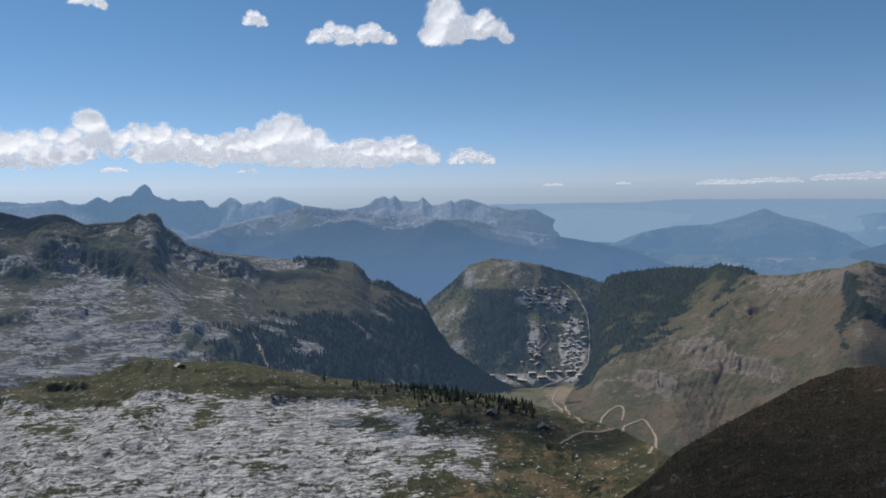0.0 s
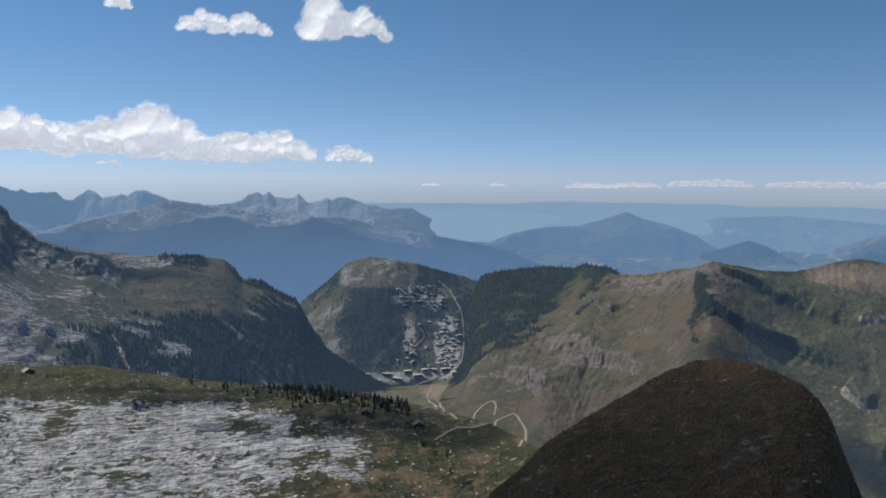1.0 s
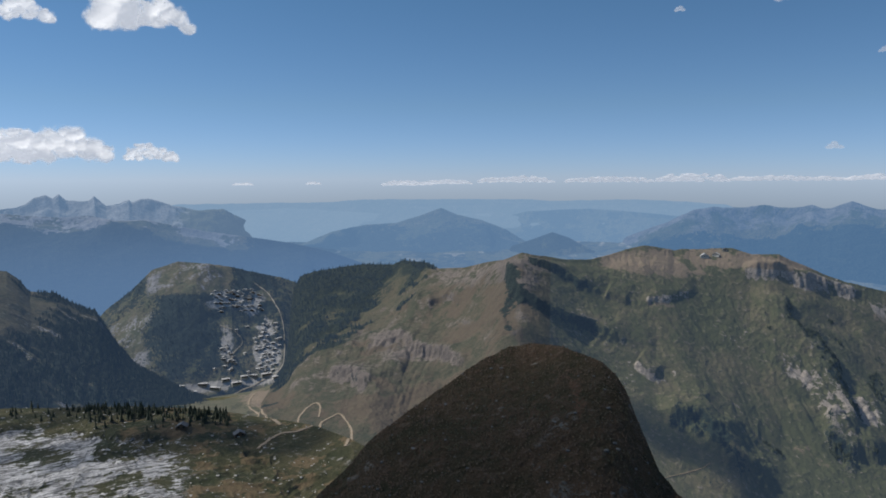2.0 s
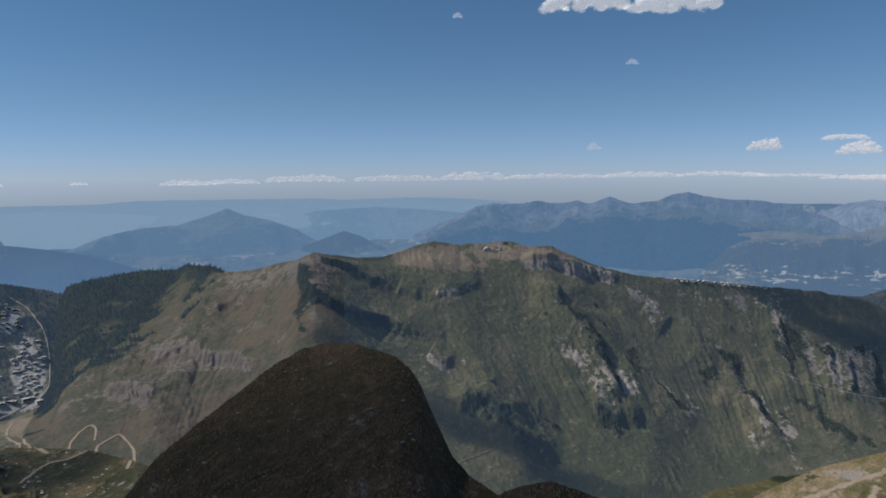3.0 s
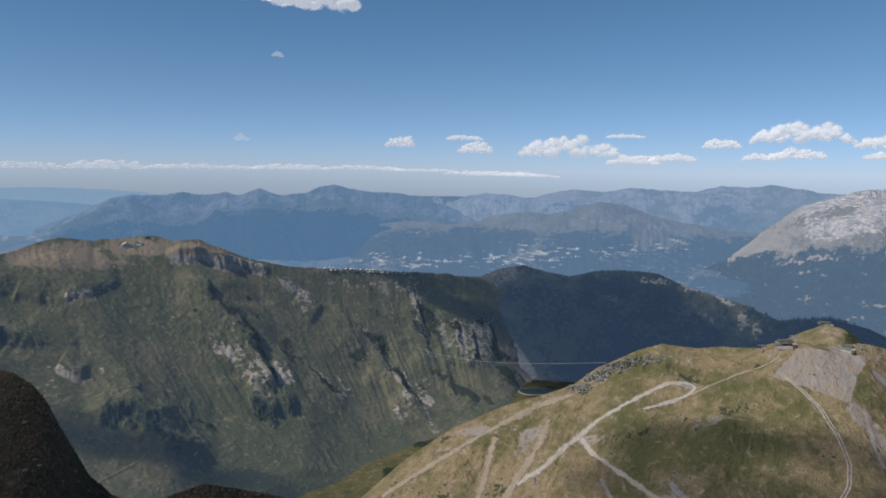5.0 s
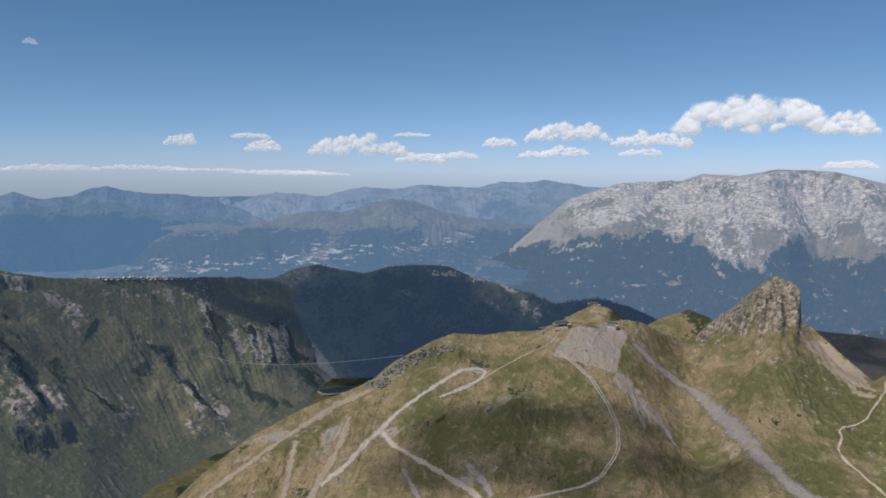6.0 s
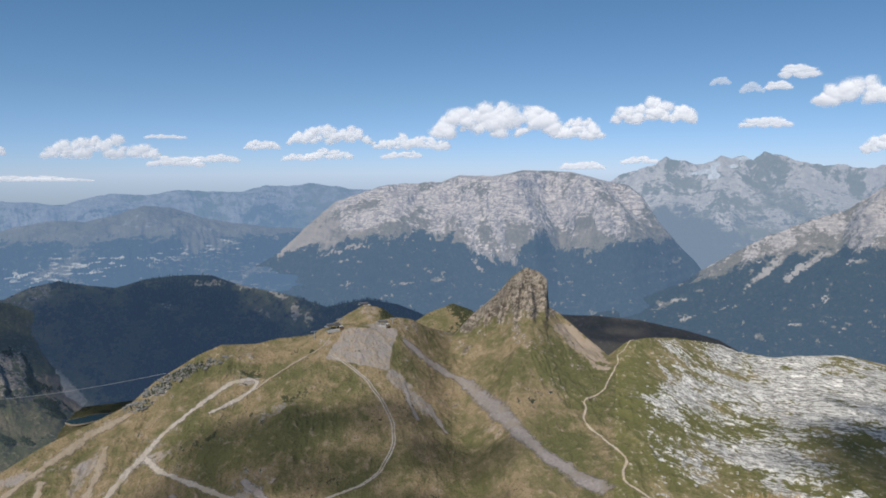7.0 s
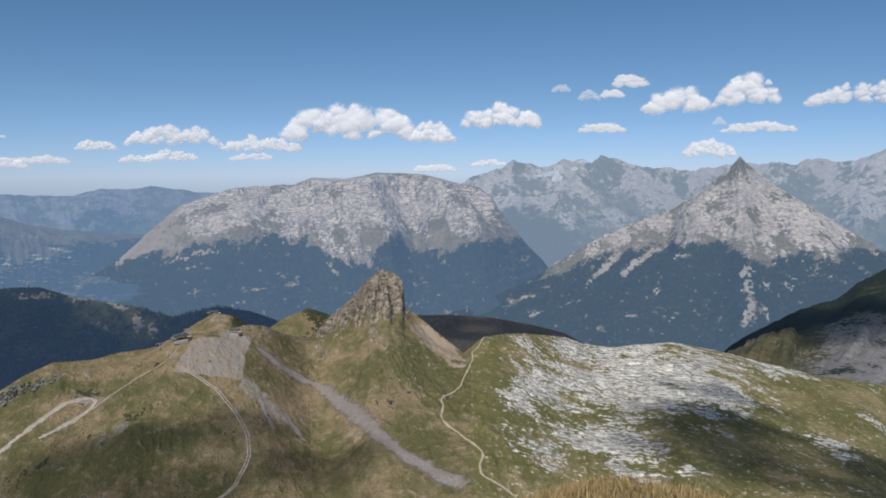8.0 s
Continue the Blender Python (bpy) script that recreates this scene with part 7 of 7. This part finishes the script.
def ridge_village():
    rng = random.Random(21)
    for k in range(22):
        az = rng.uniform(58.8, 65.6)
        el = np.interp(az, [58.8, 61.9, 65.4], [-7.84, -7.98, -8.17]) - 0.07
        gabled_house(at("ridge", az, el), rng.uniform(8, 14), 6, rng.uniform(0.9, 1.6), rng.uniform(-20, 20), rng.choice((WHITEWASH, CONCRETE)), PALE_ROOF,
                     "chalet along the crest of the ridge", "chalet", "chalets on the crest")


ridge_village()

# ---------------------------------------------------------------- lift station, masts and cable
def strut(bm, a, b, r, seg=6):
    a, b = Vector(a), Vector(b)
    m = Matrix.Translation((a + b) / 2) @ (b - a).to_track_quat("Z", "Y").to_matrix().to_4x4()
    bmesh.ops.create_cone(bm, cap_ends=True, segments=seg, radius1=r, radius2=r, depth=(b - a).length, matrix=m)


def lift_station(p, turn, label, big=1.0):
    ob = tagged(new("lift_station"), label, "lift station")
    bm = bmesh.new()
    box(bm, 0, 0, -1.5, 9 * big, 5 * big, 2.0)
    part("platform", bm, CONCRETE, ob)
    bm = bmesh.new()
    box(bm, 0, 0, 3.4 * big, 10 * big, 3.4 * big, 1.5 * big)
    box(bm, 3.2 * big, 0, 4.9 * big, 2.4 * big, 2.2 * big, 0.5 * big)
    bmesh.ops.bevel(bm, geom=bm.edges[:], offset=0.25, segments=2, affect="EDGES")
    part("drive_housing", bm, SLATE, ob, "dark drive housing")
    for x in (-2.6 * big, 2.6 * big):
        bm = bmesh.new()
        strut(bm, (x, 0, 0.3), (x, 0, 3.5 * big), 0.35 * big, 8)
        part("post", bm, STEEL, ob)
    bm = bmesh.new()
    bmesh.ops.create_cone(bm, cap_ends=True, segments=20, radius1=2.3 * big, radius2=2.3 * big, depth=0.3, matrix=Matrix.Translation((-4.6 * big, 0, 3.1 * big)))
    part("bullwheel", bm, STEEL, ob)
    bm = bmesh.new()
    box(bm, 5.8 * big, -1.5, 0, 2.6 * big, 2.2 * big, 2.5 * big)
    part("cabin", bm, TIMBER, ob)
    bm = bmesh.new()
    box(bm, 5.8 * big, -1.5, 2.5 * big, 3.0 * big, 2.6 * big, 0.25)
    part("cabin_roof", bm, PALE_ROOF, ob)
    ob.matrix_world = facing(p, turn)
    return ob


def pylon(p, h, turn, label):
    ob = tagged(new("lift_pylon"), label, "pylon", "pylons of the chairlift")
    bm = bmesh.new()
    bmesh.ops.create_cone(bm, cap_ends=True, segments=10, radius1=0.5, radius2=0.28, depth=h + 1, matrix=Matrix.Translation((0, 0, h / 2 - 0.5)))
    part("mast", bm, STEEL, ob)
    bm = bmesh.new()
    box(bm, 0, 0, h - 0.3, 5.4, 0.4, 0.4)
    part("crossarm", bm, STEEL, ob)
    for x in (-2.6, 2.6):
        bm = bmesh.new()
        box(bm, x, 0, h - 0.9, 0.3, 2.6, 0.45)
        part("sheave_train", bm, SLATE, ob)
    ob.matrix_world = facing(p, turn)
    return ob


lift_station(at("track_hill", 94.8, -12.35), 20, "dark chairlift top station on the bare summit")
lift_station(at("track_hill", 98.8, -12.15), -25, "pale chairlift station with a snow fence on the summit", 0.85)
pylon(at("track_hill", 95.35, -12.3), 8.0, 20, "steel chairlift pylon beside the top station")
pylon(at("track_hill", 93.3, -13.0), 6.0, 20, "steel chairlift pylon on the grassy crest")
pylon(at("track_hill", 99.6, -12.0), 4.5, -25, "short steel pylon beside the summit station")
lift_station(Vector(polar(97.3, -10.62, 722)), 0, "small lift building on the bare knoll", 0.9)


def cable():
    a, b = at("ridge", 66.0, -13.9), at("track_hill", 82.0, -15.05)
    cu = bpy.data.curves.new("lift_cable", "CURVE")
    cu.dimensions, cu.bevel_depth, cu.bevel_resolution = "3D", 0.22, 1
    sp = cu.splines.new("POLY")
    sp.points.add(40)
    for k in range(41):
        u = k / 40
        p = a.lerp(b, u) - Vector((0, 0, 4 * 14 * u * (1 - u) - 3 * u * u))
        sp.points[k].co = (*p, 1)
    cu.materials.append(STEEL)
    tagged(new("lift_cable", cu), "thin grey lift cable slung across the valley", "cable", kind="structure")


cable()

# ---------------------------------------------------------------- lake
def lake():
    s = Nodes("lake_water")
    p = s.add("ShaderNodeBsdfPrincipled", Roughness=0.08)
    p.inputs["Base Color"].default_value = (0.02, 0.045, 0.055, 1)
    s.put(p.inputs["Normal"], s.bump(s.noise(2.0, 3), 0.1, 0.2))
    s.l.new(p.outputs[0], s.out.inputs["Surface"])
    c = Vector(polar(76.9, -17.3, 1609))
    n = 72
    ring = []
    for k in range(n):
        a = 2 * math.pi * k / n
        r = 1 + 0.18 * math.sin(2 * a + 1) + 0.10 * math.sin(5 * a)
        ring.append((46 * r * math.cos(a), 26 * r * math.sin(a)))
    bm = bmesh.new()
    bm.faces.new([bm.verts.new((x, y, 0)) for x, y in ring])
    me = bpy.data.meshes.new("lake")
    bm.to_mesh(me)
    bm.free()
    ob = thing("lake", me, s.mat, "small dark mountain lake at the foot of the wooded ridge", "lake", kind="structure")
    ob.matrix_world = facing(c)
    bm = bmesh.new()
    inner, outer = [bm.verts.new((x * 0.99, y * 0.99, -0.2)) for x, y in ring], [bm.verts.new((x * 1.05, y * 1.08, -3)) for x, y in ring]
    mid = [bm.verts.new((x * 1.015, y * 1.03, 0.15)) for x, y in ring]
    for k in range(n):
        q = (k + 1) % n
        bm.faces.new((inner[k], inner[q], mid[q], mid[k]))
        bm.faces.new((mid[k], mid[q], outer[q], outer[k]))
    me = bpy.data.meshes.new("lake_shore")
    bm.to_mesh(me)
    bm.free()
    me.attributes.new("core", "FLOAT", "POINT").data.foreach_set("value", np.ones(len(me.vertices), np.float32))
    shore = thing("lake_shore", me, EARTH, "pale gravel shore round a mountain lake", "shore", kind="structure")
    shore.matrix_world = facing(c)


lake()

# ---------------------------------------------------------------- stones and grass
def stone_shape(seed):
    bm = bmesh.new()
    bmesh.ops.create_icosphere(bm, subdivisions=1, radius=1)
    rng = random.Random(seed)
    for v in bm.verts:
        v.co = Vector((v.co.x * 1.2, v.co.y, v.co.z * 0.6)) * rng.uniform(0.7, 1.2)
    verts = np.array([v.co[:] for v in bm.verts])
    faces = np.array([[v.index for v in f.verts] for f in bm.faces])
    bm.free()
    return verts, faces


def stones(name, places, sizes, material, label, seed):
    rng = np.random.default_rng(seed)
    shapes = [stone_shape(q) for q in range(5)]
    verts, faces, base = [], [], 0
    for k, (p, s) in enumerate(zip(places, sizes)):
        v, f = shapes[k % 5]
        t = rng.uniform(0, 6.28)
        c, w = math.cos(t), math.sin(t)
        verts.append(np.column_stack([v[:, 0] * c - v[:, 1] * w, v[:, 0] * w + v[:, 1] * c, v[:, 2]]) * s + np.array(p))
        faces.append(f + base)
        base += len(v)
    return thing(name, raw_mesh(name, np.vstack(verts), np.vstack(faces), soft=False), material, label, "stones", kind="stuff")


DULL_ROCK = plain("dull_stone", (0.17, 0.165, 0.155), 0.9, 0.4, vary=0.5)
ROCK = plain("grey_stone", (0.40, 0.39, 0.37), 0.9, 0.4, vary=0.4)


def strewn(field, count, seed, test, low, high, power=3.0):
    az, R, Z, masks = FIELDS[field]
    rng = np.random.default_rng(seed)
    A, E = az[:, None] + 0 * R, np.degrees(np.arctan2(Z, R))
    ok = test(A, E)
    ok[:, -(R.shape[1] // 6):] = False
    i, j = np.nonzero(ok)
    pick = rng.choice(len(i), min(count, len(i)), replace=False)
    i, j = i[pick], j[pick]
    a = np.radians(az[i])
    return np.column_stack([R[i, j] * np.sin(a), R[i, j] * np.cos(a), Z[i, j] + EYE_Z]), low + (high - low) * rng.random(len(i)) ** power


stones("stones", *strewn("heath_hill", 260, 3, lambda A, E: E > -27, 0.08, 0.34), DULL_ROCK, "grey stones scattered over dark heath", 3)
stones("stones", *strewn("track_hill", 260, 4, lambda A, E: E > -27, 0.15, 0.7), DULL_ROCK, "pale stones scattered over the grassy hill", 4)
stones("boulders", *strewn("track_hill", 300, 14, lambda A, E: spots(A, E, FLANK) > 0.2, 0.5, 2.4), DULL_ROCK, "grey rocks along the flank of the grassy hill", 14)
stones("boulders", *strewn("right_field", 1100, 5, lambda A, E: (E > -26) & (A > 120), 0.3, 1.6), ROCK, "pale limestone boulders lying on the grass", 5)
stones("boulders", *strewn("near_field", 1500, 6, lambda A, E: (E > -26) & (A < 15), 0.3, 1.5), ROCK, "grey limestone boulders on the pavement", 6)


def dry_grass():
    s = Nodes("dry_grass")
    info = s.n.new("ShaderNodeNewGeometry")
    p = s.add("ShaderNodeBsdfPrincipled", Roughness=0.8)
    s.put(p.inputs["Base Color"], s.mix(info.outputs["Random Per Island"], (0.20, 0.135, 0.05), (0.42, 0.31, 0.15)))
    s.l.new(p.outputs[0], s.out.inputs["Surface"])
    az, R, Z, _ = FIELDS["ground"]
    rng = np.random.default_rng(9)
    verts, faces = [], []
    for k in range(46000):
        a, r = (rng.uniform(112, 150), rng.uniform(2.2, 4.3)) if k < 30000 else (rng.uniform(0, 360), 5.5 * math.sqrt(rng.random()))
        i = int(a / 0.5) % len(az)
        z = float(np.interp(r, R[i], Z[i])) + EYE_Z
        x, y = r * math.sin(radians(a)), r * math.cos(radians(a))
        h, w, t = rng.uniform(0.025, 0.085), rng.uniform(0.001, 0.0032), rng.uniform(0, 6.28)
        bx, by = rng.normal(0, 0.35) * h, rng.normal(0, 0.35) * h
        c, q = math.cos(t) * w, math.sin(t) * w
        b = len(verts)
        verts += [(x - c, y - q, z - 0.01), (x + c, y + q, z - 0.01), (x + 0.4 * bx + c * 0.8, y + 0.4 * by + q * 0.8, z + 0.6 * h), (x + 0.4 * bx - c * 0.8, y + 0.4 * by - q * 0.8, z + 0.6 * h),
                  (x + bx, y + by, z + h)]
        faces += [(b, b + 1, b + 2), (b, b + 2, b + 3), (b + 3, b + 2, b + 4)]
    thing("dry_grass", raw_mesh("dry_grass", np.array(verts), np.array(faces), soft=False), s.mat, "dry golden grass on the rim of the summit", "grass", kind="stuff")


dry_grass()
